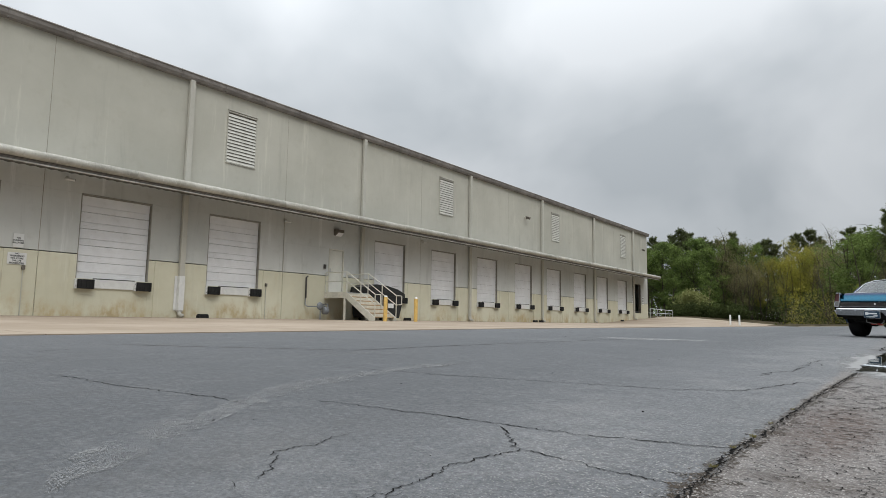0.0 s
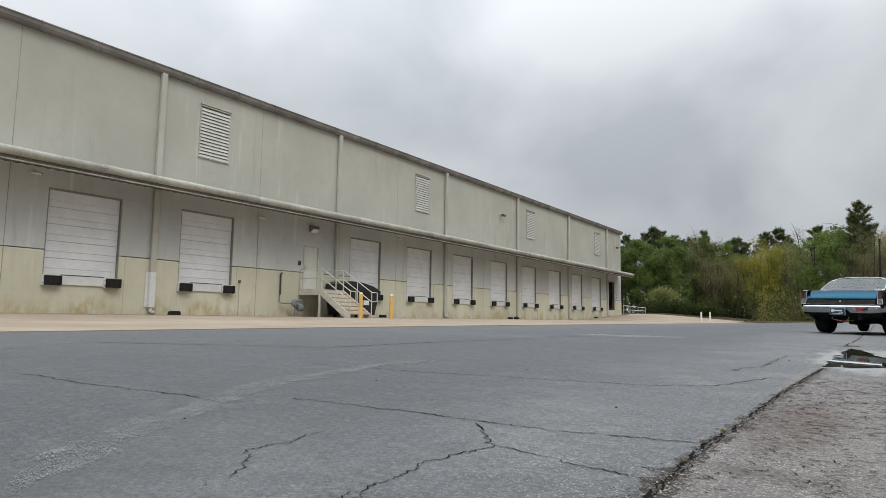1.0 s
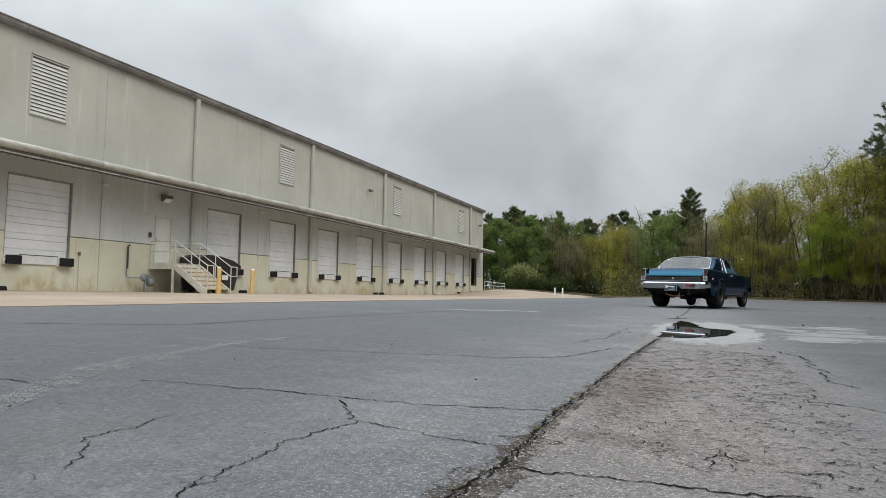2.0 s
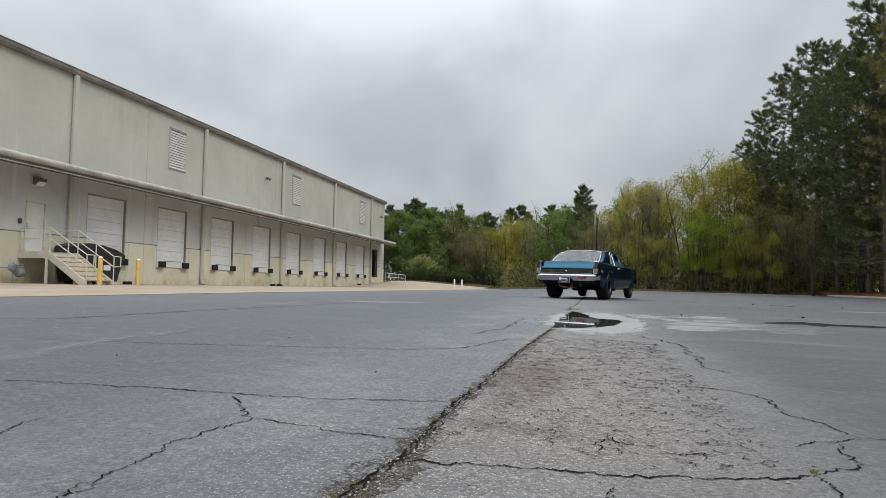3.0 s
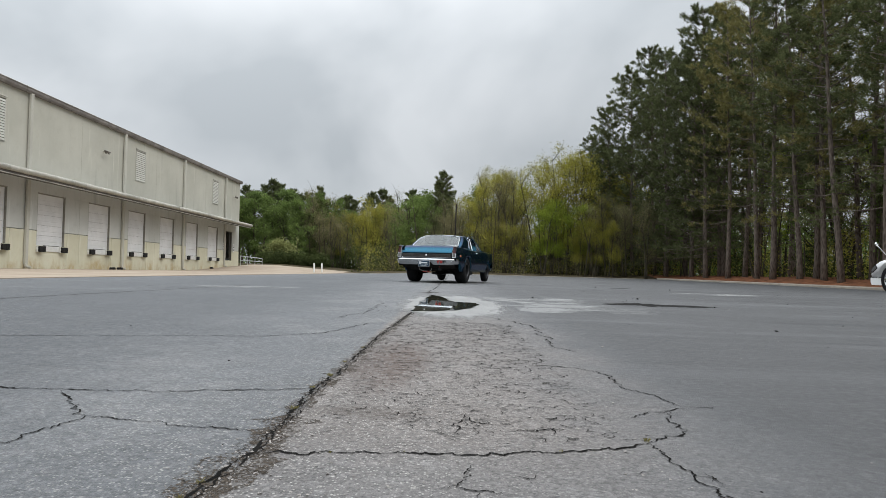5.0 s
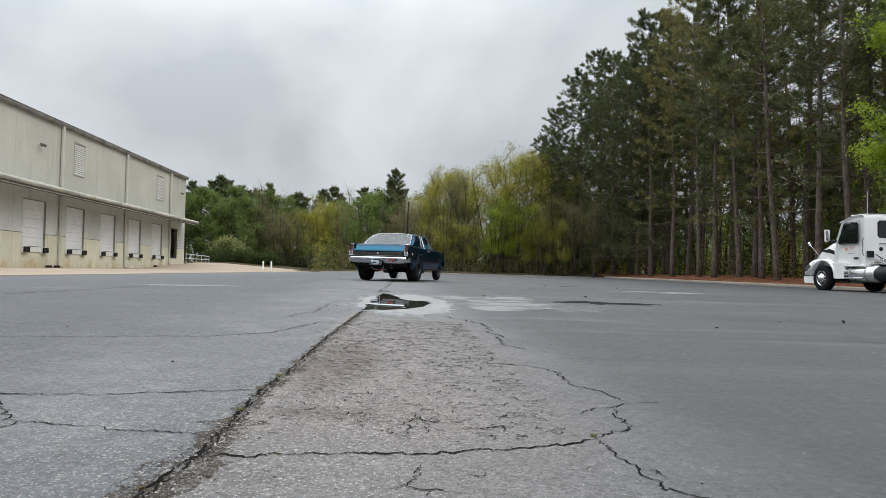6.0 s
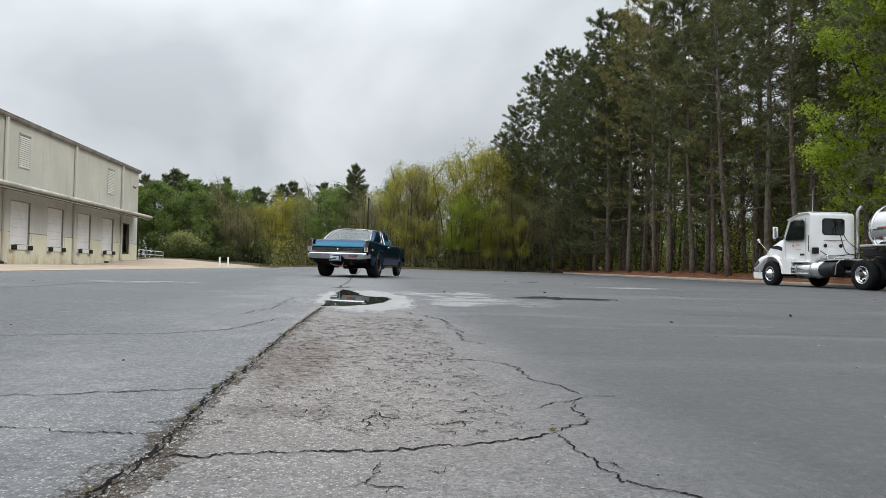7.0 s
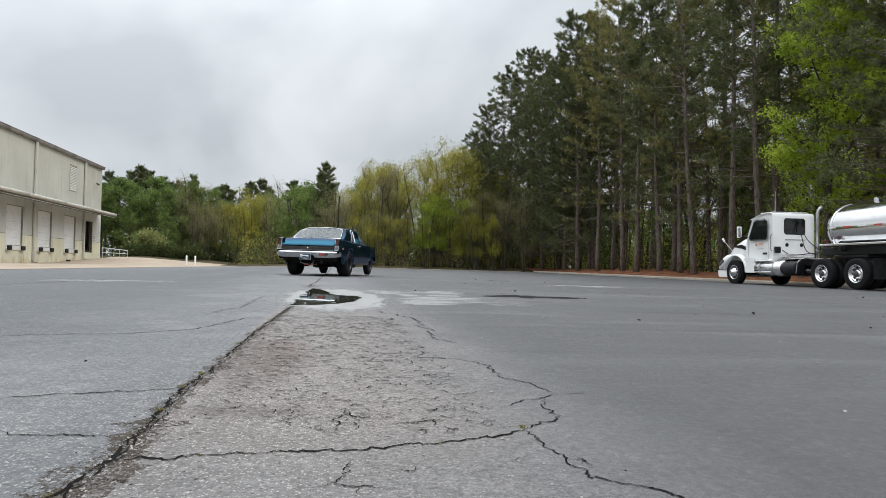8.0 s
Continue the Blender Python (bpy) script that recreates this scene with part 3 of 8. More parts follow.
# ---- the warehouse ----
wall = tagged(new("wall_dock"), "tilt-up concrete warehouse wall painted taupe over cream", "warehouse wall", kind="structure")
OPENINGS = {}
for k in range(-6, 11):
    if k == 2:
        OPENINGS[k] = (20.66, 21.63, DOCK, 3.72)
    else:
        OPENINGS[k] = (9.51 + 4.767 * k, 9.51 + 4.767 * k + 2.444, DOCK, 4.43)
OPENINGS[11] = (61.55, 63.45, DOCK - 0.2, 4.3)
BASE_Z, SPLIT_Z, BAND_Z = 0.1, 2.45, 5.06
for k in range(-6, 12):
    y0 = FIRST + MODULE * k + 0.008
    y1 = min(FIRST + MODULE * (k + 1), WALL_END) - 0.008
    a, b, s, t = OPENINGS[k]
    up, mid, low = bmesh.new(), bmesh.new(), bmesh.new()
    box(up, (WALL_X - 0.22, y0, BAND_Z), (WALL_X, y1, WALL_TOP), 0.006)
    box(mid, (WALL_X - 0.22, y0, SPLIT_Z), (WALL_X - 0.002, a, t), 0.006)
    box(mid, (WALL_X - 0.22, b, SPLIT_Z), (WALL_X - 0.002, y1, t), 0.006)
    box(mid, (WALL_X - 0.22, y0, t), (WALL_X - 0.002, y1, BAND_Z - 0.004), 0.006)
    # the cream base stands proud and stops short of each doorway
    box(low, (WALL_X - 0.22, y0, BASE_Z), (WALL_X, a, SPLIT_Z - 0.03), 0.004)
    box(low, (WALL_X - 0.22, b, BASE_Z), (WALL_X, y1, SPLIT_Z - 0.03), 0.004)
    box(low, (WALL_X - 0.22, a, BASE_Z), (WALL_X, b, s), 0.004)
    box(low, (WALL_X - 0.02, y0, BASE_Z), (WALL_X + 0.022, a - 0.22, SPLIT_Z - 0.03), 0.010)
    box(low, (WALL_X - 0.02, b + 0.22, BASE_Z), (WALL_X + 0.022, y1, SPLIT_Z - 0.03), 0.010)
    part("panel", done(up), WALL_UP, wall)
    caulk = bmesh.new()
    box(caulk, (WALL_X - 0.05, y1 - 0.004, BASE_Z), (WALL_X - 0.007, y1 + 0.020, WALL_TOP - 0.2))
    part("joint_sealant", done(caulk), SEALANT, wall, "tan joint sealant")
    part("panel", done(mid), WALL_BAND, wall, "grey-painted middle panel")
    part("panel", done(low), WALL_LOW, wall, "cream-painted lower panel")

END_FAR = WALL_X - 45.0
shell = tagged(new("wall_end"), "plain taupe end walls of the warehouse", "warehouse wall", kind="structure")
for y0, y1 in ((WALL_START - 0.3, WALL_START - 0.02), (WALL_END - 0.25, WALL_END)):
    bm = bmesh.new()
    box(bm, (END_FAR, y0, -0.5), (WALL_X - 0.224, y1, WALL_TOP))
    part("panel", done(bm), WALL_UP, shell)
bm = bmesh.new()
box(bm, (END_FAR - 0.25, WALL_START - 0.3, -0.5), (END_FAR - 0.004, WALL_END, WALL_TOP))
part("panel", done(bm), WALL_UP, shell)
bm = bmesh.new()
box(bm, (END_FAR, WALL_START, WALL_TOP + 0.004), (WALL_X - 0.02, WALL_END + 0.1, WALL_TOP + 0.16))
tagged(part("roof", done(bm), ROOFING), "flat grey warehouse roof", "roof", kind="structure")
bm = bmesh.new()
box(bm, (WALL_X - 8.0, WALL_START, DOCK - 0.2), (WALL_X - 0.23, WALL_END - 0.3, DOCK - 0.01))
box(bm, (WALL_X - 8.2, WALL_START, DOCK - 0.2), (WALL_X - 8.0, WALL_END - 0.3, 6.0))
tagged(part("floor", done(bm), DARK_ROOM), "dim concrete dock floor inside the warehouse", "floor", kind="structure")

# roof gutter: a boxed eave with a rolled lip
gutter = thing("roof_gutter", "weathered grey-brown metal gutter along the roof edge", "gutter")
for j in range(9):
    y0, y1 = WALL_START + j * 9.6, min(WALL_START + (j + 1) * 9.6, WALL_END + 0.15)
    bm = bmesh.new()
    slab(bm, [(WALL_X + 0.004, 9.44), (WALL_X + 0.17, 9.46), (WALL_X + 0.22, 9.55), (WALL_X + 0.23, 9.66), (WALL_X + 0.26, 9.70), (WALL_X + 0.22, 9.74), (WALL_X + 0.004, 9.80)], y0 + 0.004, y1 - 0.004, "y")
    part("section", done(bm), GUTTER, gutter)
    for k in range(5):
        ys = y0 + k * 1.92
        if ys < y1:
            bm = bmesh.new()
            slab(bm, [(WALL_X + 0.12, 9.445), (WALL_X + 0.19, 9.45), (WALL_X + 0.266, 9.69), (WALL_X + 0.235, 9.75)], ys - 0.010, ys + 0.010, "y")
            part("strap", done(bm), GUTTER, gutter)
            bm = bmesh.new()
            box(bm, (WALL_X + 0.19, ys - 0.03, 9.40), (WALL_X + 0.25, ys + 0.03, 9.46), 0.006)
            part("outlet", done(bm), FRAME_BROWN, gutter)

# canopy over the dock doors
awning = thing("dock_canopy", "long metal canopy with a stained rolled edge over the docks", "canopy")
CAN_X = -20.35
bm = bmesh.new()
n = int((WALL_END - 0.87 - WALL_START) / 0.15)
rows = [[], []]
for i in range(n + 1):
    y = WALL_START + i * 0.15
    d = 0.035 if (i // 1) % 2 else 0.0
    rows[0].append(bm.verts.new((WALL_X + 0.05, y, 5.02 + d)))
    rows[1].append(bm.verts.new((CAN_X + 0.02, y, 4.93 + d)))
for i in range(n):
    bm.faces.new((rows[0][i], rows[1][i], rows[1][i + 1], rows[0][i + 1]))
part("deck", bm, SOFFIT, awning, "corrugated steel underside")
bm = bmesh.new()
slab(bm, [(WALL_X + 0.04, 5.10), (CAN_X, 5.00), (CAN_X, 5.06), (WALL_X + 0.04, 5.18)], WALL_START, WALL_END - 0.87, "y")
part("top", done(bm), ROOFING, awning)
random.seed(4)
y = WALL_START
while y < WALL_END - 0.87:
    y1 = min(y + 6.1, WALL_END - 0.85)
    bm = bmesh.new()
    tube(bm, [(CAN_X + 0.07, y + 0.003, 5.06 + random.uniform(-0.01, 0.01)), (CAN_X + 0.07, y1 - 0.003, 5.06 + random.uniform(-0.01, 0.01))], 0.135, 14)
    part("edge_roll", done(bm), AWNING_ROLL, awning, "stained pale edge", True)
    y = y1
bm = bmesh.new()
slab(bm, [(CAN_X - 0.02, 4.834), (CAN_X + 0.02, 4.834), (CAN_X + 0.02, 4.99), (CAN_X - 0.02, 4.99)], WALL_START, WALL_END - 0.89, "y")
part("fascia", done(bm), GUTTER, awning)
# the deck's ribs end in a row of teeth, in the darkened deck colour, over a bottom flange
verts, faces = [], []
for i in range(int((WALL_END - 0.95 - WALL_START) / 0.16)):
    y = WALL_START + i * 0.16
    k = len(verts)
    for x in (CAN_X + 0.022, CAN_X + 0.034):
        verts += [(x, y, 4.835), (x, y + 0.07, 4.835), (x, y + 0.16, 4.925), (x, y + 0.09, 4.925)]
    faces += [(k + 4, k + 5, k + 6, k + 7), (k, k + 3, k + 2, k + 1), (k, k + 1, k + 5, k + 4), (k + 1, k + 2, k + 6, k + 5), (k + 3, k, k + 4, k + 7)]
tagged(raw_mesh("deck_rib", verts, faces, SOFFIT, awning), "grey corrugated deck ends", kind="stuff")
bm = bmesh.new()
box(bm, (CAN_X - 0.02, WALL_START, 4.795), (CAN_X + 0.045, WALL_END - 0.89, 4.832), 0.004)
part("flange", done(bm), AWNING, awning)

# downspouts in two runs, with a steel guard at the foot
for k in range(-3, 6):
    y = FIRST + MODULE + 2 * MODULE * k
    ds = thing("downspout", "cream metal rain downspout with a guarded foot on the wall", "downspout", "wall downspouts")
    bm = bmesh.new()
    box(bm, (WALL_X + 0.05, y - 0.105, 5.2), (WALL_X + 0.19, y + 0.105, 9.46), 0.012)
    part("upper_pipe", done(bm), TRIM, ds)
    bm = bmesh.new()
    foot = ground_z(WALL_X + 0.3, y)
    box(bm, (WALL_X + 0.05, y - 0.09, foot + 0.22), (WALL_X + 0.18, y + 0.11, 4.97), 0.012)
    part("lower_pipe", done(bm), TRIM, ds)
    bm = bmesh.new()
    tube(bm, [(WALL_X + 0.12, y, foot + 0.3), (WALL_X + 0.14, y, foot + 0.14), (WALL_X + 0.36, y, foot + 0.08)], 0.075, 10)
    part("elbow", done(bm), TRIM, ds, "", True)
    if k <= 0:
        bm = bmesh.new()
        slab(bm, [(WALL_X + 0.037, y - 0.20), (WALL_X + 0.05, y - 0.20), (WALL_X + 0.05, y - 0.11), (WALL_X + 0.21, y - 0.11), (WALL_X + 0.21, y + 0.11), (WALL_X + 0.037, y + 0.11), (WALL_X + 0.037, y + 0.095), (WALL_X + 0.195, y + 0.095), (WALL_X + 0.195, y - 0.095), (WALL_X + 0.037, y - 0.095)], foot + 0.28, foot + 1.55, "z")
        part("guard", done(bm), SIGN_WHITE, ds, "scuffed pale steel guard")
    for z in (3.4, 7.4):
        bm = bmesh.new()
        box(bm, (WALL_X + 0.03, y - 0.12, z), (WALL_X + 0.196, y + 0.12, z + 0.035), 0.008)
        part("strap", done(bm), TRIM, ds)


# ---- dock doors, levellers and bumpers ----
def dock_door(open_=False):
    d = thing("dock_door", "closed white sectional overhead dock door", "dock door", "dock doors")
    for i in range(5):
        z0, z1 = i * 0.556, (i + 1) * 0.556 - 0.010
        bm = bmesh.new()
        box(bm, (-0.17, 0.03, z0), (-0.145, 2.41, z1))
        for lo, hi in ((z0 + 0.004, z0 + 0.205), (z0 + 0.222, z1)):
            box(bm, (-0.1455, 0.032, lo), (-0.118, 2.408, hi), 0.006)
            for k in range(1, 4):
                zr = lo + (hi - lo) * k / 4
                box(bm, (-0.1185, 0.034, zr - 0.006), (-0.1145, 2.406, zr + 0.006), 0.002)
        part("section", done(bm), DOOR_WHITE, d)
    bm = bmesh.new()
    slab(bm, [(0.0, 0.0), (0.03, 0.0), (0.03, 2.76), (2.414, 2.76), (2.414, 0.0), (2.444, 0.0), (2.444, 2.79), (0.0, 2.79)], -0.11, -0.01, "x")
    part("frame", done(bm), REVEAL_SHADE, d, "door frame in dark taupe that paints the reveal's shadow")
    # added strip over the door, its dark colour paints the shadow at the head
    bm = bmesh.new()
    slab(bm, [(0.0, 2.792), (2.444, 2.792), (2.444, 2.812), (0.0, 2.812)], -0.05, 0.018, "x")
    part("drip_cap", done(bm), REVEAL_SHADE, d)
    return d


def dock_bumper():
    b = thing("dock_bumper", "scuffed black laminated rubber dock bumper on the wall", "dock bumper", "dock bumpers")
    for i in range(6):
        bm = bmesh.new()
        box(bm, (0.0, -0.24 + i * 0.084, -0.16), (0.20 + 0.004 * (i % 2), -0.24 + i * 0.084 + 0.0825, 0.14), 0.005)
        part("pad", done(bm), RUBBER, b)
    for y, w, mat in ((-0.305, 0.062, SIGN_WHITE), (0.262, 0.03, STEEL_DARK)):
        bm = bmesh.new()
        box(bm, (0.0, y, -0.17), (0.11, y + w, 0.15), 0.006)
        plate = part("end_plate", done(bm), mat, b, "pale bolted end plate" if w > 0.05 else "")
        for z in (-0.09, 0.07) if w > 0.05 else ():
            bm = bmesh.new()
            lathe(bm, [(0.11, 0.016), (0.122, 0.013), (0.122, 0.001)], "x", 8)
            bmesh.ops.transform(bm, matrix=Matrix.Translation((0, y + 0.03, z)), verts=bm.verts)
            part("bolt", done(bm), STEEL_DARK, plate)
    return b


def leveller():
    d = thing("dock_leveller", "pale steel dock leveller lip hanging below the door", "dock leveller", "dock levellers")
    bm = bmesh.new()
    box(bm, (0.0, -0.70, -0.33), (0.05, 0.70, -0.03), 0.008)
    part("lip", done(bm), SIGN_WHITE, d)
    bm = bmesh.new()
    tube(bm, [(0.03, -0.7, -0.015), (0.03, 0.7, -0.015)], 0.02, 8)
    part("hinge", done(bm), STEEL_DARK, d)
    return d


door0, bumper0, lip0 = dock_door(), dock_bumper(), leveller()
first = True
for k in range(-6, 11):
    if k == 2:
        continue
    a, b, s, t = OPENINGS[k]
    at = [(door0, pose(WALL_X, a, s)), (bumper0, pose(WALL_X + 0.004, a + 0.26, s - 0.17)), (bumper0, pose(WALL_X + 0.004, b - 0.22, s - 0.17)), (lip0, pose(WALL_X + 0.004, (a + b) / 2 + 0.02, s + 0.02))]
    for i, (ob, m) in enumerate(at):
        if first and i != 2:
            ob.matrix_basis = m
        else:
            copy_thing(ob, m)
    first = False

# the open bay by the far corner
bm = bmesh.new()
a, b, s, t = OPENINGS[11]
slab(bm, [(a, s), (a + 0.06, s), (a + 0.06, t - 0.06), (b - 0.06, t - 0.06), (b - 0.06, s), (b, s), (b, t), (a, t)], WALL_X - 0.15, WALL_X + 0.02, "x")
tagged(part("door_1", done(bm), FRAME_BROWN), "open dark bay doorway with a steel frame", "doorway", kind="structure")


def louvre(y0, y1, z0, z1):
    v = thing("wall_louvre", "cream metal louvred vent high on the wall", "vent", "wall vents")
    v.matrix_basis = pose(WALL_X, y0, z0)
    w, h = y1 - y0, z1 - z0
    bm = bmesh.new()
    for lo, hi in (((0.004, 0, 0), (0.05, 0.03, h)), ((0.004, w - 0.055, 0), (0.05, w, h)), ((0.004, 0.03, 0), (0.05, w - 0.055, 0.03))):
        box(bm, lo, hi, 0.006)
    part("frame", done(bm), TRIM, v)
    for z0_, z1_, d in ((h - 0.055, h, 0.085), (h - 0.125, h - 0.075, 0.06)):
        bm = bmesh.new()
        box(bm, (0.004, 0.0, z0_), (d, w + 0.02, z1_), 0.006)
        part("head_flashing", done(bm), TRIM, v)
    # brown sheet behind the slats, its dark colour stands for shade in the gaps
    bm = bmesh.new()
    box(bm, (0.003, 0.03, 0.03), (0.010, w - 0.055, h - 0.02))
    part("backing", done(bm), FRAME_BROWN, v)
    n = 15
    p = (h - 0.20) / n
    for i in range(n):
        z = 0.035 + i * p
        bm = bmesh.new()
        slab(bm, [(0.052, z), (0.058, z + 0.006), (0.020, z + p * 0.87), (0.013, z + p * 0.84)], 0.031, w - 0.056, "y")
        part("slat", done(bm), VENT, v)


for i in range(-1, 4):
    louvre(14.83 + 14.38 * i, 16.27 + 14.38 * i, 6.62, 8.84)


# ---- cracks, the joint, the puddle and loose grit ----
def wander(points, seed, step=0.02, amp=0.012):
    """A finer, jagged line through the given ground points."""
    out = []
    for (x0, y0), (x1, y1) in zip(points, points[1:]):
        d = math.hypot(x1 - x0, y1 - y0)
        n = max(2, int(d / step))
        for i in range(n):
            f = i / n
            x, y = x0 + (x1 - x0) * f, y0 + (y1 - y0) * f
            s = amp * min(1.0, math.sin(math.pi * f) * 3 + 0.15)
            q = 0.5 / amp
            out.append((x + s * (1.6 * noise.noise((x * q * 0.4, y * q * 0.4, seed)) + 1.1 * noise.noise((x * q, y * q, seed + 9)) + 0.8 * noise.noise((x * q * 3, y * q * 3, seed + 4))), y + s * (1.6 * noise.noise((x * q * 0.4, y * q * 0.4, seed + 31)) + 1.1 * noise.noise((x * q, y * q, seed + 50)) + 0.8 * noise.noise((x * q * 3, y * q * 3, seed + 70)))))
    return out + [points[-1]]


def ribbon(bm, line, width, seed, dz=0.0022, fade=True, waver=1.0):
    """A strip of slowly changing width along a line on the ground."""
    pairs = []
    n = len(line)
    for i, (x, y) in enumerate(line):
        x0, y0 = line[max(i - 2, 0)]
        x1, y1 = line[min(i + 2, n - 1)]
        d = math.hypot(x1 - x0, y1 - y0) or 1.0
        taper = min(1.0, (i + 0.3) / 6, (n - i - 0.7) / 6) if fade else 1.0
        w = width * (1 + waver * 0.9 * noise.noise((x * 13, y * 13, seed * 3.7)) + waver * 0.5 * noise.noise((x * 45, y * 45, seed * 1.3))) * max(taper, 0.1) / 2
        w = max(w, width * 0.06)
        nx, ny = -(y1 - y0) / d * w, (x1 - x0) / d * w
        pairs.append([bm.verts.new((x + s * nx, y + s * ny, ground_z(x + s * nx, y + s * ny) + dz)) for s in (-1, 1)])
    for a, b in zip(pairs, pairs[1:]):
        bm.faces.new((a[0], a[1], b[1], b[0]))


def crack(points, width, seed, amp=0.012, label="jagged dark crack across the asphalt"):
    bm = bmesh.new()
    ribbon(bm, wander(points, seed, 0.008, amp * 1.3), width * 0.44, seed)
    tagged(part("pavement_crack", bm, CRACK), label, "crack", "asphalt cracks", "structure")


crack([(-2.27, 2.06), (-2.04, 2.12), (-1.86, 2.12), (-1.68, 2.16), (-1.48, 2.16), (-1.30, 2.17), (-0.97, 2.2), (-0.49, 2.34)], 0.015, 1)
crack([(-4.07, 1.63), (-3.88, 1.70), (-3.45, 1.69), (-2.88, 1.77), (-2.71, 1.80), (-2.61, 1.81), (-2.33, 1.76)], 0.014, 51, 0.010)
crack([(-2.47, 1.96), (-2.47, 2.06)], 0.006, 52)
crack([(-1.07, 1.12), (-1.01, 1.12), (-1.0, 1.18), (-1.01, 1.21)], 0.008, 53)
crack([(-1.29, 2.15), (-1.19, 2.02), (-1.02, 1.83)], 0.012, 2)
crack([(-1.02, 1.83), (-1.05, 1.66), (-1.07, 1.53), (-1.04, 1.33), (-1.04, 1.25), (-1.03, 1.14), (-0.98, 1.0)], 0.0085, 3, 0.018)
crack([(-1.02, 1.83), (-0.83, 1.8), (-0.7, 1.75), (-0.53, 1.76)], 0.011, 4)
crack([(-3.4, 3.3), (-2.38, 3.49), (-1.73, 3.69), (-1.11, 3.87), (-0.81, 4.15), (-0.59, 5.02)], 0.015, 5)
crack([(-0.93, 5.24), (-0.78, 5.93), (-0.77, 7.62)], 0.015, 6, 0.03)
crack([(-0.44, 1.56), (-0.31, 1.57), (-0.18, 1.59), (-0.05, 1.61), (0.09, 1.6), (0.22, 1.65), (0.35, 1.67), (0.49, 1.73), (0.56, 1.78)], 0.017, 7, 0.010)
crack([(0.45, 5.9), (0.55, 5.62), (0.67, 5.21), (0.7, 4.7), (0.64, 3.97), (0.72, 3.68)], 0.018, 8, 0.03)
crack([(0.5, 3.41), (0.44, 3.12), (0.62, 3.07), (0.71, 2.97), (0.72, 2.59), (0.78, 2.5), (0.8, 2.38), (0.83, 2.26)], 0.012, 9, 0.014)
crack([(0.83, 2.26), (0.76, 2.20), (0.67, 2.15), (0.59, 2.06)], 0.010, 10)
crack([(0.75, 2.2), (0.70, 1.97), (0.73, 1.94), (0.65, 1.86), (0.56, 1.78)], 0.012, 11)
crack([(0.56, 1.78), (0.57, 1.64), (0.58, 1.52), (0.58, 1.38), (0.63, 1.35), (0.72, 1.27), (0.80, 1.10)], 0.013, 12)
crack([(0.58, 1.52), (0.62, 1.49), (0.64, 1.45)], 0.006, 13)
crack([(-1.34, 0.93), (-1.39, 1.0)], 0.006, 13)
crack([(-1.36, 1.05), (-1.47, 1.20), (-1.55, 1.24), (-1.57, 1.30), (-1.56, 1.44), (-1.61, 1.64)], 0.0075, 14, 0.012)
crack([(-5.88, 2.25), (-6.10, 2.66)], 0.012, 15, 0.02)
# alligator crazing inside the old strip: countless fine flecks
random.seed(21)
bm = bmesh.new()
for i in range(1500):
    x, y = random.uniform(-0.40, 0.50), 1.75 + 3.6 * random.random()
    a = random.choice((0.0, 0.1, -0.1, 0.2, -0.2, 0.5)) + random.uniform(-0.3, 0.3)
    pts = [(x, y)]
    for _ in range(random.choice((1, 1, 2, 2, 3))):
        a += random.uniform(-0.9, 0.9)
        d = random.uniform(0.008, 0.022) * (0.6 + 0.25 * y)
        pts.append((pts[-1][0] + math.cos(a) * d, pts[-1][1] + math.sin(a) * d))
    ribbon(bm, wander(pts, 100 + i, 0.006, 0.006), 0.0006 + 0.0010 * y, i, 0.0026, False)
tagged(part("crazing", bm, CRACK), "fine crazed cracks in the old asphalt strip", "cracks", kind="stuff")
for i, (pts, w) in enumerate((
        ([(0.07, 1.53), (0.06, 1.48), (0.04, 1.43), (0.03, 1.38), (-0.01, 1.37)], 0.0055), ([(0.03, 1.38), (0.07, 1.35), (0.11, 1.34), (0.15, 1.34)], 0.0055), ([(0.07, 1.35), (0.07, 1.31)], 0.005),
        ([(0.16, 1.46), (0.19, 1.44), (0.21, 1.48)], 0.005), ([(0.19, 1.44), (0.19, 1.41)], 0.006), ([(0.03, 1.82), (0.04, 1.92), (0.07, 2.01), (0.07, 2.06)], 0.005),
        ([(0.07, 2.01), (0.10, 1.94), (0.15, 1.91)], 0.006), ([(0.18, 1.84), (0.24, 1.86), (0.32, 1.90), (0.32, 1.83)], 0.006), ([(-0.38, 1.46), (-0.35, 1.48)], 0.006), ([(-0.07, 2.34), (-0.03, 2.29)], 0.006),
        ([(0.60, 1.54), (0.62, 1.51), (0.62, 1.46)], 0.006), ([(0.84, 2.27), (0.89, 2.27), (0.96, 2.29)], 0.005), ([(-0.36, 3.81), (-0.03, 3.95), (0.24, 4.12), (0.39, 4.18)], 0.006), ([(0.44, 1.51), (0.49, 1.54)], 0.004))):
    crack(pts, w * 2.0, 16 + i, 0.009, "thin branching crack in the old asphalt strip")

def speckled(name, color, lo=0.50, hi=0.62, fine=160, grain=0.55):
    """Dust or crumbs that break up into specks, so that the asphalt shows between."""
    m = Mat(name)
    n = m.math("ADD", m.math("MULTIPLY", m.noise(fine, 3, 0.7), grain), m.math("MULTIPLY", m.noise(9, 5, 0.65), 1.1 - grain))
    tone = m.noise(220, 3, 0.7)
    m.set(Base_Color=m.mix(m.span(tone, 0.35, 0.65), tuple(v * 0.6 for v in color), tuple(v * 1.35 for v in color)), Roughness=0.9, Specular_IOR_Level=0.1, Alpha=m.span(n, lo, hi))
    m.bump(tone, 0.5, 0.004)
    return m.m


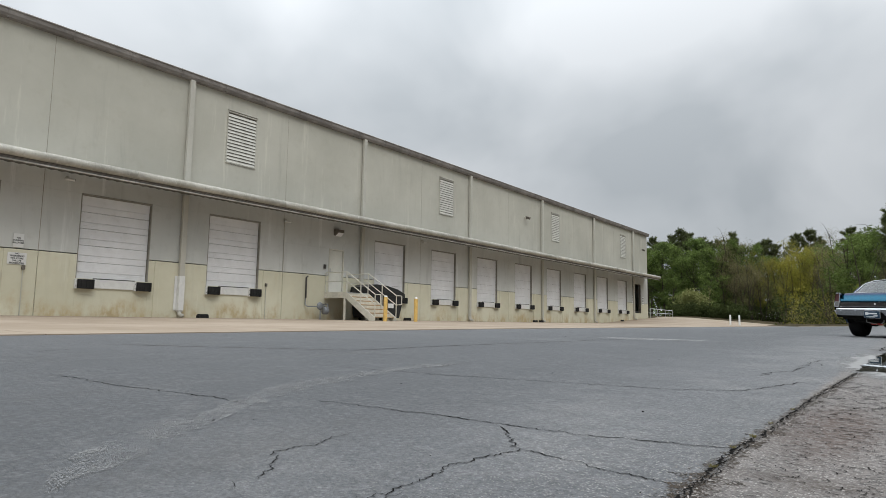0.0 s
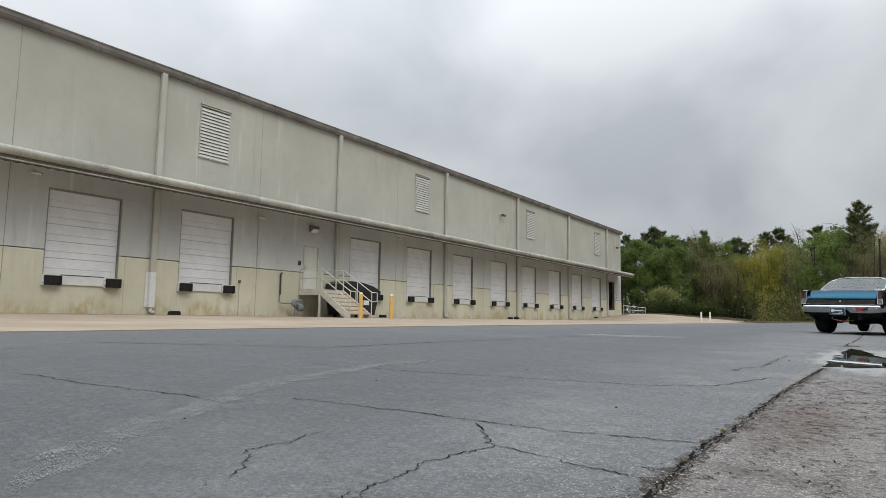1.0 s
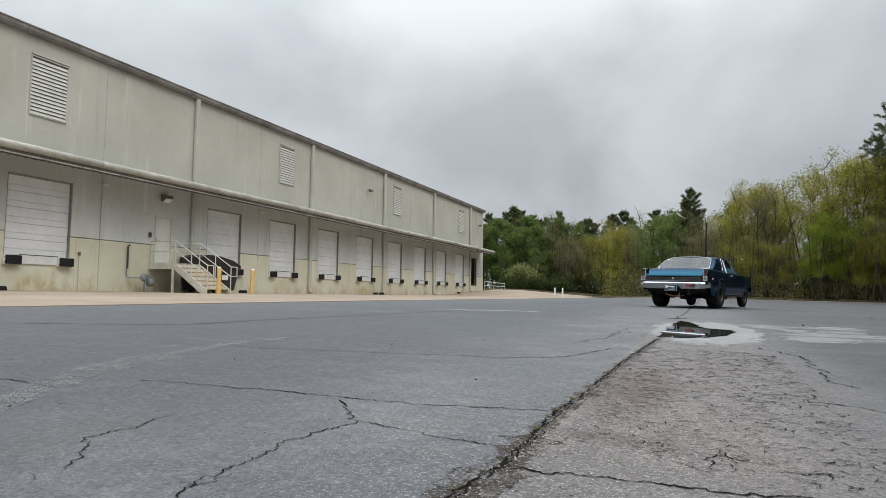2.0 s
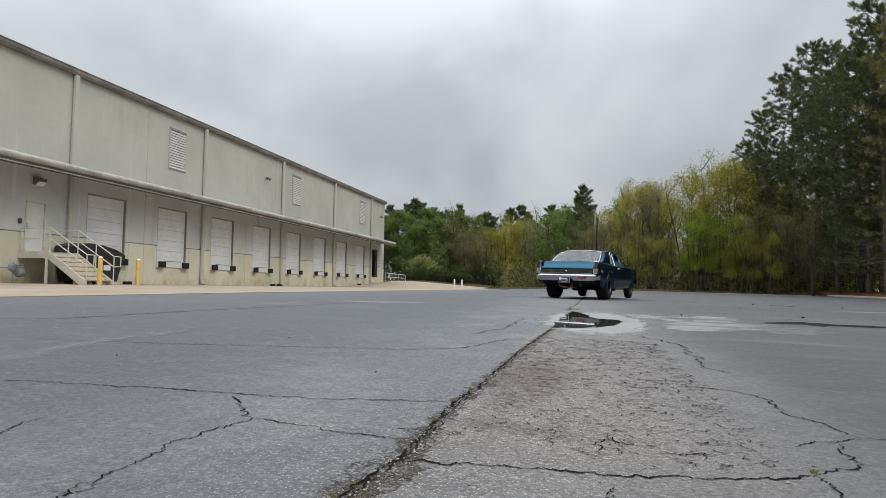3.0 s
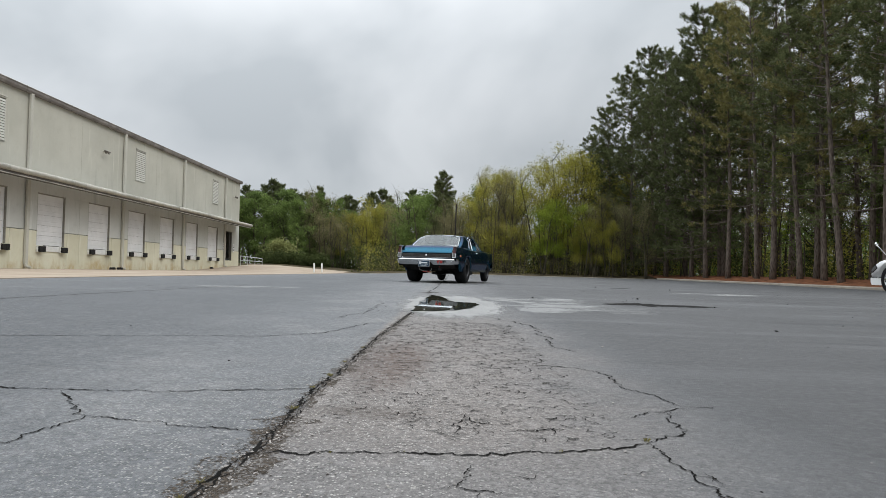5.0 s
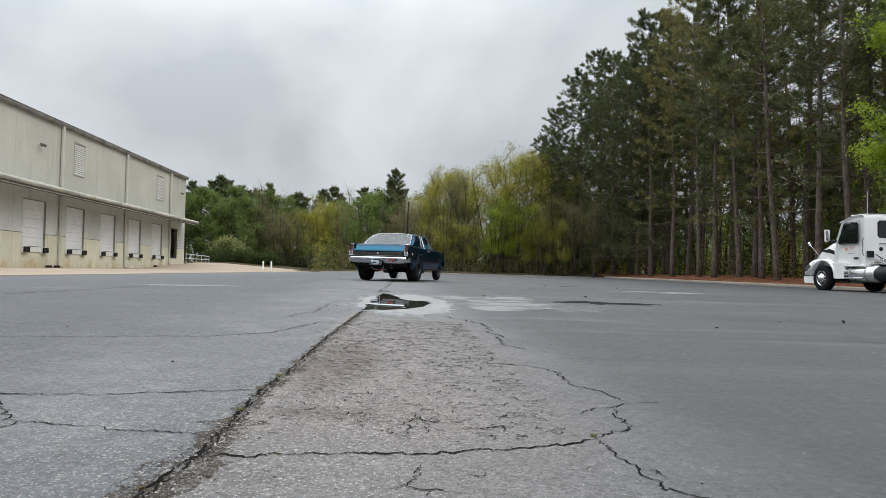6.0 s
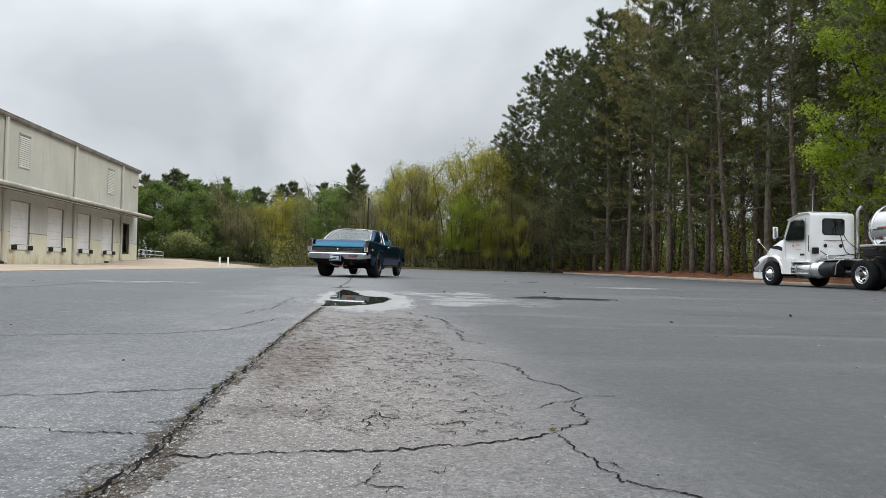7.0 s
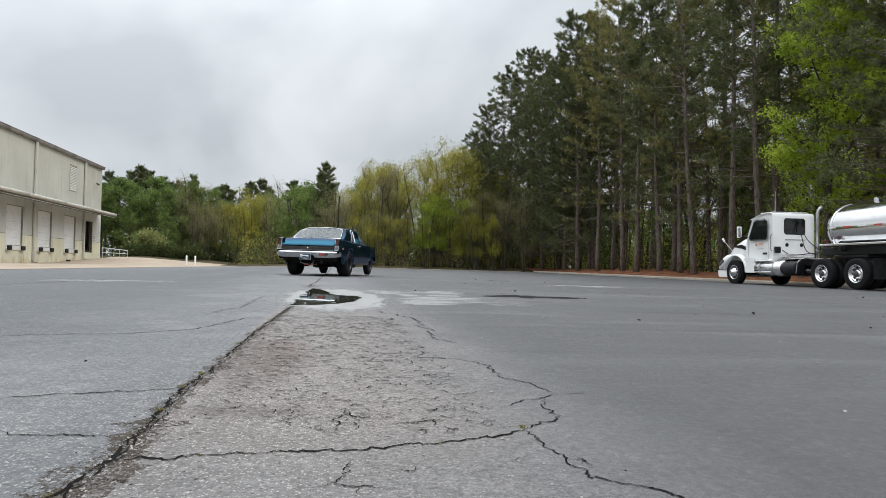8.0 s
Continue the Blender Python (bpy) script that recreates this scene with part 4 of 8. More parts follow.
JOINT_DIRT = speckled("joint_dirt", (0.068, 0.056, 0.045), 0.50, 0.64, 110, 0.75)
# the open construction joint, its crumbled lips and the pale scuff that crosses the lot
JOINT = [(-0.55, -6.0), (-0.53, -1.5), (-0.52, 0.4), (-0.50, 1.25), (-0.47, 1.62), (-0.485, 2.34), (-0.46, 2.72), (-0.45, 3.76), (-0.40, 5.26), (-0.36, 6.3)]
bm = bmesh.new()
ribbon(bm, [(x + 0.018, y) for x, y in wander(JOINT, 31, 0.012, 0.009)], 0.072, 31, 0.0016)
tagged(part("joint_rubble", bm, JOINT_DIRT), "crumbled brown edge along the open asphalt joint", "joint", kind="structure")
bm = bmesh.new()
ribbon(bm, [(x + 0.01, y) for x, y in wander([(-0.53, 0.3), (-0.515, 0.8), (-0.50, 1.25), (-0.47, 1.62), (-0.475, 1.95)], 36, 0.012, 0.012)], 0.115, 36, 0.0012, True, 1.3)
tagged(part("joint_rubble", bm, JOINT_DIRT), "broad crumbled brown stretch of the asphalt joint", "joint", kind="structure")
for off, w, s in ((0.004, 0.0075, 32), (0.020, 0.0035, 33)):
    bm = bmesh.new()
    ribbon(bm, [(x + off, y) for x, y in wander(JOINT, s, 0.010, 0.010)], w, s, 0.0030, True, 1.6)
    tagged(part("pavement_crack", bm, CRACK), "wide dark open joint between old and new asphalt", "crack", "asphalt cracks", "structure")
bm = bmesh.new()
ribbon(bm, wander([(-0.33, 9.9), (-0.34, 11.2), (-0.25, 13.4), (-0.21, 18.1), (-0.11, 24.3), (0.0, 42.0), (0.0, 59.0)], 34, 0.2, 0.03), 0.018, 34, 0.003)
tagged(part("pavement_crack", bm, CRACK), "thin dark joint running on across the lot", "crack", "asphalt cracks", "structure")
for y0, x0, x1 in ((10.6, -0.50, 0.10),):
    bm = bmesh.new()
    ribbon(bm, wander([(x0, y0), ((x0 + x1) / 2, y0 + 0.3), (x1 - 0.3, y0 + 0.1)], 35, 0.04, 0.03), 0.12, 35, 0.003)
    tagged(part("debris_patch", bm, CRUMB), "dark strip of rubble beside the puddle", "debris", kind="structure")


SCUFF = speckled("pale_scuff", (0.27, 0.27, 0.267), 0.515, 0.685, 170, 0.775)
SCUFF_THIN = speckled("sparse_pale_scuff", (0.24, 0.24, 0.237), 0.62, 0.75, 150, 0.9)
FAINT_SEAM = speckled("faint_dark_seam", (0.045, 0.045, 0.047), 0.54, 0.68, 60, 0.6)
def silt_wash():
    """Thin silt left in soft level streaks."""
    m = Mat("pale_silt_wash")
    n = m.noise(1.0, 6, 0.66, m.at(scale=(0.7, 1.9, 1.0)))
    grain = m.noise(90, 3, 0.7)
    m.set(Base_Color=m.mix(grain, (0.22, 0.22, 0.217), (0.33, 0.33, 0.325)), Roughness=0.7, Specular_IOR_Level=0.4, Alpha=m.math("MULTIPLY", m.span(n, 0.36, 0.56, 0.0, 0.95), m.span(grain, 0.25, 0.6, 0.45, 0.85)))
    return m.m


WASH = silt_wash()
ARC = [(-1.62, 0.65), (-1.90, 0.95), (-2.10, 1.22), (-2.25, 1.48), (-2.49, 1.91), (-2.72, 2.35), (-2.86, 2.89), (-2.98, 3.49), (-2.97, 4.3)]
FADING = [(-2.98, 3.6), (-2.96, 4.74), (-2.6, 5.6), (-1.9, 7.2)]
for pts, w, s in ((ARC, 0.17, 41), (ARC, 0.34, 44), (FADING, 0.12, 46), ([(4.95, 15.5), (5.04, 14.15), (5.11, 12.38), (5.24, 10.31), (5.52, 9.43), (6.0, 8.4)], 0.05, 43), ([(-6.6, 3.2), (-4.57, 4.7), (-4.5, 6.14), (-4.23, 8.26), (-3.74, 12.06)], 0.022, 42), ([(4.2, 17.6), (4.75, 13.9), (5.25, 10.2), (5.40, 8.1), (5.85, 6.0), (6.6, 4.2)], 0.030, 45), ([(7.0, 17.5), (7.8, 14.0), (8.6, 11.2), (9.3, 9.4)], 0.05, 48)):
    bm = bmesh.new()
    ribbon(bm, wander(pts, s, 0.06, 0.02), w, s, 0.0030 + 0.0004 * (s % 3))
    tagged(part("tyre_scuff", bm, CRUMB if s == 42 else FAINT_SEAM if s == 45 else SCUFF_THIN if s in (44, 46) else SCUFF), "curved pale dusty tyre scuff on asphalt" if s not in (42, 45) else "dark curved seam line on the asphalt", "tyre mark", kind="structure")


def blob(bm, cx, cy, rx, ry, seed, dz, n=72, flat=None, rough=0.12, lean=0.0):
    """A flat patch with a wavering rim."""
    rim = []
    for k in range(n):
        a = k * math.tau / n
        f = 1 + rough * (noise.noise((math.cos(a) * 1.6 + seed, math.sin(a) * 1.6, seed)) * 1.6 + 0.6 * noise.noise((math.cos(a) * 6, math.sin(a) * 6 + seed, 2.0)) + 0.6 * noise.noise((math.cos(a) * 19, math.sin(a) * 19 + seed, 5.0)) + 0.5 * noise.noise((math.cos(a) * 47, math.sin(a) * 47 + seed, 5.0)))
        x, y = cx + rx * f * math.cos(a) + lean * f * math.sin(a), cy + ry * f * math.sin(a)
        rim.append((x, y))
    rings = []
    for f in (1.0, 0.86, 0.6, 0.3):
        rings.append([bm.verts.new((cx + (x - cx) * f, cy + (y - cy) * f, flat if flat is not None else ground_z(cx + (x - cx) * f, cy + (y - cy) * f) + dz * min(1.0, (1.02 - f) * 12))) for x, y in rim])
    for a, b in zip(rings, rings[1:]):
        for k in range(n):
            bm.faces.new((a[k], a[(k + 1) % n], b[(k + 1) % n], b[k]))
    bm.faces.new(rings[-1])


bm = bmesh.new()
blob(bm, 0.05, 7.9, 0.84, 2.8, 3.0, 0.0028, rough=0.10, lean=-0.05)
tagged(part("silt_margin", bm, SILT, None, "", True), "pale damp silt ring round the puddle", "silt", kind="structure")
# the puddle: a skewed wedge with frayed level edges
WET = [(-0.37, 6.45), (-0.35, 7.3), (-0.335, 8.3), (-0.31, 9.3), (-0.25, 10.05), (-0.13, 9.75), (-0.02, 8.9), (0.12, 8.3), (0.37, 8.2), (0.29, 7.3), (0.06, 6.85), (-0.18, 6.5)]
bm = bmesh.new()
rim = []
for (x0, y0), (x1, y1) in zip(WET, WET[1:] + WET[:1]):
    for k in range(26):
        f = k / 26
        x, y = x0 + (x1 - x0) * f, y0 + (y1 - y0) * f
        rim.append((x + 0.045 * noise.noise((x * 3.0, y * 1.7, 4.0)) + 0.055 * noise.noise((x * 2.0, y * 9.0, 8.0)), y + 0.16 * noise.noise((x * 6.0, y * 1.2, 2.0))))
bm.faces.new([bm.verts.new((x, y, rise(y) - 0.022 * x + 0.0022)) for x, y in rim])
bmesh.ops.triangulate(bm, faces=bm.faces)
tagged(part("water", bm, WATER, None, "", True), "shallow dark puddle that mirrors trees and sky", "puddle", kind="structure")
for cx, cy, rx, ry, s in ((1.45, 9.5, 0.72, 0.80, 11), (1.55, 7.9, 0.92, 0.85, 12), (-3.6, 11.0, 0.9, 0.4, 14), (6.5, 15.2, 0.9, 0.5, 15)):
    bm = bmesh.new()
    blob(bm, cx, cy, rx, ry, s, 0.003, rough=0.5)
    tagged(part("silt_margin", bm, WASH, None, "", True), "faint pale silt patch on the asphalt", "silt", kind="structure")
DAMP = coated("dark_rubble", (0.020, 0.0195, 0.019), 0.95, 0.2, 5, 200, obj=False, spec=0.05)
for cx, cy, rx, ry, s in ((2.85, 9.3, 0.62, 0.40, 17), (5.07, 18.9, 0.30, 0.25, 23)):
    bm = bmesh.new()
    blob(bm, cx, cy, rx, ry, s, 0.003, rough=0.6)
    tagged(part("damp_patch", bm, DAMP, None, "", True), "dark worn patch on the asphalt", "damp patch", kind="structure")


def pebbles(name, spots, lo, hi, seed, material, label):
    """Loose stones, too many to count."""
    r = random.Random(seed)
    ico = [Vector(v) for v in ((1, 0, 0), (-1, 0, 0), (0, 1, 0), (0, -1, 0), (0, 0, 1), (0, 0, -0.4), (0.6, 0.6, 0.5), (-0.6, 0.5, 0.5))]
    tri = ((0, 6, 4), (6, 2, 4), (2, 7, 4), (7, 1, 4), (1, 3, 4), (3, 0, 4), (0, 2, 6), (2, 1, 7), (0, 3, 5), (3, 1, 5), (1, 2, 5), (2, 0, 5))
    verts, faces = [], []
    for x, y in spots:
        s = lo + (hi - lo) * r.random() ** 3
        m = Euler((r.uniform(-0.4, 0.4), r.uniform(-0.4, 0.4), r.uniform(0, 6.3))).to_matrix()
        sq = (r.uniform(0.7, 1.3), r.uniform(0.6, 1.1), r.uniform(0.4, 0.8))
        k = len(verts)
        z = ground_z(x, y)
        for v in ico:
            q = m @ Vector((v.x * sq[0] * r.uniform(0.8, 1.2), v.y * sq[1] * r.uniform(0.8, 1.2), v.z * sq[2])) * s
            verts.append((x + q.x, y + q.y, z + q.z + s * 0.3))
        faces += [(a + k, b + k, c + k) for a, b, c in tri]
    ob = raw_mesh(name, verts, faces, material)
    return tagged(ob, label, "gravel", kind="stuff")


r = random.Random(8)
spots = []
for _ in range(2600):
    y = 1.0 + 6.0 * r.random() ** 1.7
    spots.append((-0.47 + r.gauss(0, 0.055) + 0.02 * (y - 1), y))
for _ in range(1400):
    spots.append((r.uniform(-0.45, 0.6), 1.0 + 4 * r.random() ** 1.6))
pebbles("loose_gravel", spots, 0.0014, 0.0056, 9, PEBBLE, "pale loose grit along the crumbled joint")
pebbles("loose_stones", [(r.uniform(-6, 6), r.uniform(1.4, 14)) for _ in range(150)], 0.003, 0.011, 10, PEBBLE, "scattered small stones on the asphalt")
pebbles("dark_crumbs", [(r.uniform(-6, 6), r.uniform(1.4, 12)) for _ in range(110)], 0.003, 0.010, 12, CRACK, "scattered dark crumbs of asphalt")
pebbles("dark_cones", [(r.uniform(0.8, 13), r.uniform(4.5, 20)) for _ in range(46)], 0.010, 0.034, 21, CRACK, "scattered dark cones and bark crumbs on the asphalt")


def tuft(x, y, n, h, seed):
    t = thing("grass_tuft", "small yellow-green weed tuft growing in the joint", "weed", "weeds in the joint")
    q = random.Random(seed)
    verts, faces = [], []
    for _ in range(n):
        a, l = q.uniform(0, math.tau), h * q.uniform(0.5, 1.2)
        bx, by = q.gauss(0, h * 0.45), q.gauss(0, h * 0.6)
        dx, dy = math.cos(a) * l * 0.6, math.sin(a) * l * 0.6
        w = h * 0.045
        k = len(verts)
        verts += [(bx - w * math.sin(a), by + w * math.cos(a), 0), (bx + w * math.sin(a), by - w * math.cos(a), 0), (bx + dx * 0.5, by + dy * 0.5, l * 0.75), (bx + dx, by + dy, l * 0.8)]
        faces += [(k, k + 1, k + 2), (k + 1, k + 3, k + 2)]
    raw_mesh("foliage", verts, faces, GRASS, t)
    t.location = (x, y, ground_z(x, y))


for i, (x, y, n, h) in enumerate(((-0.475, 2.62, 60, 0.022), (-0.49, 2.36, 40, 0.016), (-0.475, 2.02, 55, 0.018), (-0.50, 1.34, 45, 0.014), (-0.51, 1.25, 40, 0.014), (0.56, 1.80, 60, 0.016), (-0.28, 1.58, 22, 0.009), (-0.10, 1.61, 16, 0.008), (0.30, 1.665, 22, 0.010), (-0.475, 3.0, 30, 0.016), (-0.46, 3.5, 26, 0.018))):
    tuft(x, y, round(n * 0.7), h * 0.62, i)

# kerb along the woods in cast lengths, and the low lip at the far end
kerb = thing("kerb", "low tan concrete kerb between asphalt and pine straw", "kerb", kind="structure")
for i in range(31):
    y0 = -34 + i * 3.05
    bm = bmesh.new()
    rings = []
    for y in (y0 + 0.006, min(y0 + 3.044, FAR_Y)):
        z = ground_z(KERB_X, y)
        rings.append([(KERB_X + u, y, z + v) for u, v in ((0.0, -0.15), (0.0, 0.09), (0.03, 0.13), (0.15, 0.14), (0.16, -0.15))])
    if y0 + 1 < FAR_Y:
        loft(bm, rings)
        part("kerb_stone", done(bm), KERB, kerb)
    else:
        bm.free()
for i in range(9):
    x0 = -7.5 + i * 3.0
    bm = bmesh.new()
    rings = []
    for x in (x0 + 0.006, min(x0 + 2.994, KERB_X)):
        z = ground_z(x, FAR_Y)
        rings.append([(x, FAR_Y + u, z + v) for u, v in ((0.0, -0.15), (0.0, 0.02), (0.03, 0.035), (0.15, 0.035), (0.16, -0.15))])
    loft(bm, rings)
    part("kerb_stone", done(bm), KERB, kerb)
# rust-red pine straw heaped behind the kerb
bm = bmesh.new()
xs, ys = lines((KERB_X + 0.17, KERB_X + 9, 0.35)), lines((2, 66, 0.7))
grid = [[bm.verts.new((x, y, ground_z(x, y) + max(soil_z(x, y), 0.06) + 0.05 + 0.08 * step01(x, KERB_X + 0.2, KERB_X + 1.5) + 0.10 * noise.noise((x * 0.9, y * 0.5, 3.0)) * step01(x, KERB_X + 0.2, KERB_X + 1.0))) for x in xs] for y in ys]
for j in range(len(ys) - 1):
    for i in range(len(xs) - 1):
        bm.faces.new((grid[j][i], grid[j][i + 1], grid[j + 1][i + 1], grid[j + 1][i]))
tagged(part("pine_straw_bed", bm, STRAW, None, "", True), "rust-red pine straw bed under the pines", "mulch", kind="structure")


# ---- things on and by the dock wall ----
def wx(d):
    return WALL_X + d


FOOT = ground_z(WALL_X + 1.0, 23)
# personnel door
md = tagged(new("door_2"), "closed cream steel personnel door at the dock landing", "door", kind="structure")
bm = bmesh.new()
box(bm, (wx(-0.09), 20.71, DOCK + 0.012), (wx(-0.045), 21.58, 3.66), 0.004)
part("leaf", done(bm), DOOR_CREAM, md)
bm = bmesh.new()
slab(bm, [(20.66, DOCK), (20.706, DOCK), (20.706, 3.665), (21.584, 3.665), (21.584, DOCK), (21.63, DOCK), (21.63, 3.72), (20.66, 3.72)], wx(-0.12), wx(0.02), "x")
part("frame", done(bm), RAIL, md)
bm = bmesh.new()
box(bm, (wx(-0.045), 20.76, 2.60), (wx(-0.03), 20.83, 2.80), 0.004)
tube(bm, [(wx(-0.03), 20.80, 2.66), (wx(0.03), 20.80, 2.66), (wx(0.035), 20.92, 2.66)], 0.011, 8)
part("handle", done(bm), GALV, md, "steel lever handle")
bm = bmesh.new()
box(bm, (wx(0.004), 20.33, 2.75), (wx(0.06), 20.47, 2.95), 0.01)
tagged(part("key_box", done(bm), STEEL_DARK), "small dark key box beside the door", "key box")

# landing out from the wall, steps down towards the lot, and pipe rails
ST_Y0, ST_Y1 = 20.40, 21.85
LAND_X, STEP_RUN = wx(1.46), 0.272
stair = thing("dock_stairs", "steel dock stairs with rusty tan treads and cream rails", "stairs")
bm = bmesh.new()
box(bm, (wx(0.04), ST_Y0 + 0.045, DOCK - 0.05), (LAND_X, ST_Y1 - 0.045, DOCK), 0.006)
part("landing", done(bm), GALV, stair, "worn steel landing plate")
N = 7
rise_ = (DOCK - FOOT) / N
for i in range(1, N):
    x0 = LAND_X + (i - 1) * STEP_RUN
    z = DOCK - i * rise_
    bm = bmesh.new()
    box(bm, (x0, ST_Y0 + 0.045, z - 0.04), (x0 + STEP_RUN + 0.02, ST_Y1 - 0.045, z), 0.008)
    part("tread", done(bm), TREAD, stair)
    bm = bmesh.new()
    box(bm, (x0 - 0.004, ST_Y0 + 0.045, z + 0.003), (x0 + 0.012, ST_Y1 - 0.045, z + rise_ - 0.045), 0.003)
    part("riser", done(bm), RAIL, stair)
run = (N - 0.5) * STEP_RUN
FX = LAND_X + run
for y in (ST_Y0, ST_Y1 - 0.04):
    bm = bmesh.new()
    slab(bm, [(wx(0.04), DOCK + 0.012), (LAND_X, DOCK + 0.012), (FX, FOOT + 0.14), (FX, FOOT - 0.02), (FX - 0.30, FOOT - 0.02), (LAND_X - 0.05, DOCK - 0.26), (wx(0.04), DOCK - 0.26)], y, y + 0.04, "y")
    part("stringer", done(bm), RAIL, stair)
    bm = bmesh.new()
    box(bm, (LAND_X - 0.14, y - 0.01, FOOT - 0.05), (LAND_X - 0.04, y + 0.05, DOCK - 0.26), 0.006)
    part("leg", done(bm), RAIL, stair)
    yc = y + 0.02
    for h in (0.50, 0.92):
        bm = bmesh.new()
        pts = [(wx(0.10), yc, DOCK + h), (LAND_X + 0.03, yc, DOCK + h), (FX - 0.02, yc, FOOT + 0.22 + h)]
        if h > 0.9:
            pts += [(FX + 0.30, yc, FOOT + 0.22 + h - 0.02), (FX + 0.30, yc, FOOT + 0.24 + 0.5), (FX - 0.02, yc, FOOT + 0.22 + 0.5)]
        tube(bm, pts, 0.022, 8)
        part("rail", done(bm), RAIL, stair)
    for x, z0, z1 in ((wx(0.10), DOCK, DOCK + 0.92), (LAND_X, DOCK, DOCK + 0.92), ((LAND_X + FX) / 2, (DOCK + FOOT) / 2 + 0.05, (DOCK + FOOT) / 2 + 1.03), (FX - 0.02, FOOT, FOOT + 1.14)):
        bm = bmesh.new()
        tube(bm, [(x, yc, z0 - 0.05), (x, yc, z1)], 0.022, 8)
        part("post", done(bm), RAIL, stair)


def bollard(x, y, h=1.27):
    b = thing("bollard", "weathered yellow steel bollard by the dock stairs", "bollard", "yellow bollards")
    z = ground_z(x, y)
    bm = bmesh.new()
    lathe(bm, [(z - 0.1, 0.085), (z + h - 0.05, 0.085)], "z", 18)
    bmesh.ops.transform(bm, matrix=Matrix.Translation((x, y, 0)), verts=bm.verts)
    part("post", done(bm), YELLOW, b, "", True)
    bm = bmesh.new()
    lathe(bm, [(z + h - 0.05, 0.085), (z + h - 0.015, 0.07), (z + h + 0.01, 0.04), (z + h + 0.015, 0.002)], "z", 18)
    bmesh.ops.transform(bm, matrix=Matrix.Translation((x, y, 0)), verts=bm.verts)
    part("cap", done(bm), SIGN_WHITE, b, "pale rounded cap", True)


bollard(-18.05, 20.45, 1.10)
bollard(-18.05, 22.52, 1.10)

# black refuse container beyond the stairs
bin_ = thing("refuse_container", "black refuse container with a domed plastic lid by the stairs", "dumpster")
bm = bmesh.new()
slab(bm, [(22.25, FOOT + 0.14), (24.25, FOOT + 0.14), (24.55, FOOT + 1.15), (22.05, FOOT + 1.25)], wx(0.15), wx(1.35), "x")
part("body", done(bm), BLACK_PLASTIC, bin_)
bm = bmesh.new()
loft(bm, [[(wx(u), y, FOOT + 1.15 + h) for y, h in ((22.0, 0.10), (22.05, 0.44), (22.5, 0.58), (23.3, 0.54), (24.1, 0.40), (24.65, 0.18), (24.65, 0.0))] for u in (0.12, 0.4, 1.05, 1.38)])
part("lid", done(bm), BLACK_PLASTIC, bin_, "domed black lid")
for y in (22.5, 24.0):
    for x in (wx(0.35), wx(1.15)):
        bm = bmesh.new()
        lathe(bm, [(-0.03, 0.01), (-0.03, 0.075), (0.03, 0.075), (0.03, 0.01)], "x", 14)
        bmesh.ops.transform(bm, matrix=Matrix.Translation((x, y, FOOT + 0.085)), verts=bm.verts)
        part("wheel", done(bm), RUBBER, bin_)
bm = bmesh.new()
box(bm, (wx(1.352), 23.4, FOOT + 0.62), (wx(1.366), 23.8, FOOT + 0.84), 0.004)
part("placard", done(bm), SIGN_WHITE, bin_, "worn white placard")

# gas meter with its riser
meter = thing("gas_meter", "grey gas meter on bent pipes at the wall's foot", "gas meter")
bm = bmesh.new()
lathe(bm, [(-0.13, 0.02), (-0.13, 0.13), (-0.09, 0.17), (0.09, 0.17), (0.13, 0.13), (0.13, 0.02)], "y", 20)
bmesh.ops.transform(bm, matrix=Matrix.Translation((wx(0.42), 20.15, FOOT + 0.42)), verts=bm.verts)
part("body", done(bm), GAS_GREY, meter, "", True)
bm = bmesh.new()
lathe(bm, [(-0.05, 0.02), (-0.05, 0.16), (0.0, 0.18), (0.05, 0.12), (0.05, 0.02)], "x", 18)
bmesh.ops.transform(bm, matrix=Matrix.Translation((wx(0.5), 19.75, FOOT + 0.62)), verts=bm.verts)
part("regulator", done(bm), GAS_GREY, meter, "", True)
bm = bmesh.new()
tube(bm, [(wx(0.42), 19.85, FOOT - 0.05), (wx(0.42), 19.85, FOOT + 0.55), (wx(0.42), 20.0, FOOT + 0.66), (wx(0.42), 20.15, FOOT + 0.60)], 0.03, 8)
tube(bm, [(wx(0.42), 20.3, FOOT + 0.5), (wx(0.42), 20.3, FOOT + 0.72), (wx(0.08), 20.3, FOOT + 0.72)], 0.03, 8)
tube(bm, [(wx(0.42), 19.85, FOOT + 0.60), (wx(0.15), 19.3, FOOT + 0.60), (wx(0.07), 19.25, FOOT + 0.68), (wx(0.07), 19.25, 2.25)], 0.025, 8)
part("pipework", done(bm), GAS_GREY, meter)
bm = bmesh.new()
tube(bm, [(wx(0.10), 19.25, 1.35), (wx(0.10), 19.25, 2.28), (wx(0.10), 19.33, 2.32)], 0.038, 8)
part("riser_sleeve", done(bm), STEEL_DARK, meter, "dark insulated riser")


def wall_lamp(y, z):
    l = thing("wall_lamp", "dark wall-pack floodlight mounted on the wall", "wall lamp", "wall lamps")
    bm = bmesh.new()
    slab(bm, [(wx(0.004), z - 0.14), (wx(0.10), z - 0.16), (wx(0.30), z - 0.02), (wx(0.30), z + 0.12), (wx(0.004), z + 0.16)], y - 0.20, y + 0.20, "y")
    part("housing", done(bm), FRAME_BROWN, l)
    bm = bmesh.new()
    slab(bm, [(wx(0.11), z - 0.165), (wx(0.12), z - 0.18), (wx(0.31), z - 0.035), (wx(0.30), z - 0.025)], y - 0.17, y + 0.17, "y")
    part("lens", done(bm), DOOR_WHITE, l, "clouded lens")


wall_lamp(21.12, 4.52)


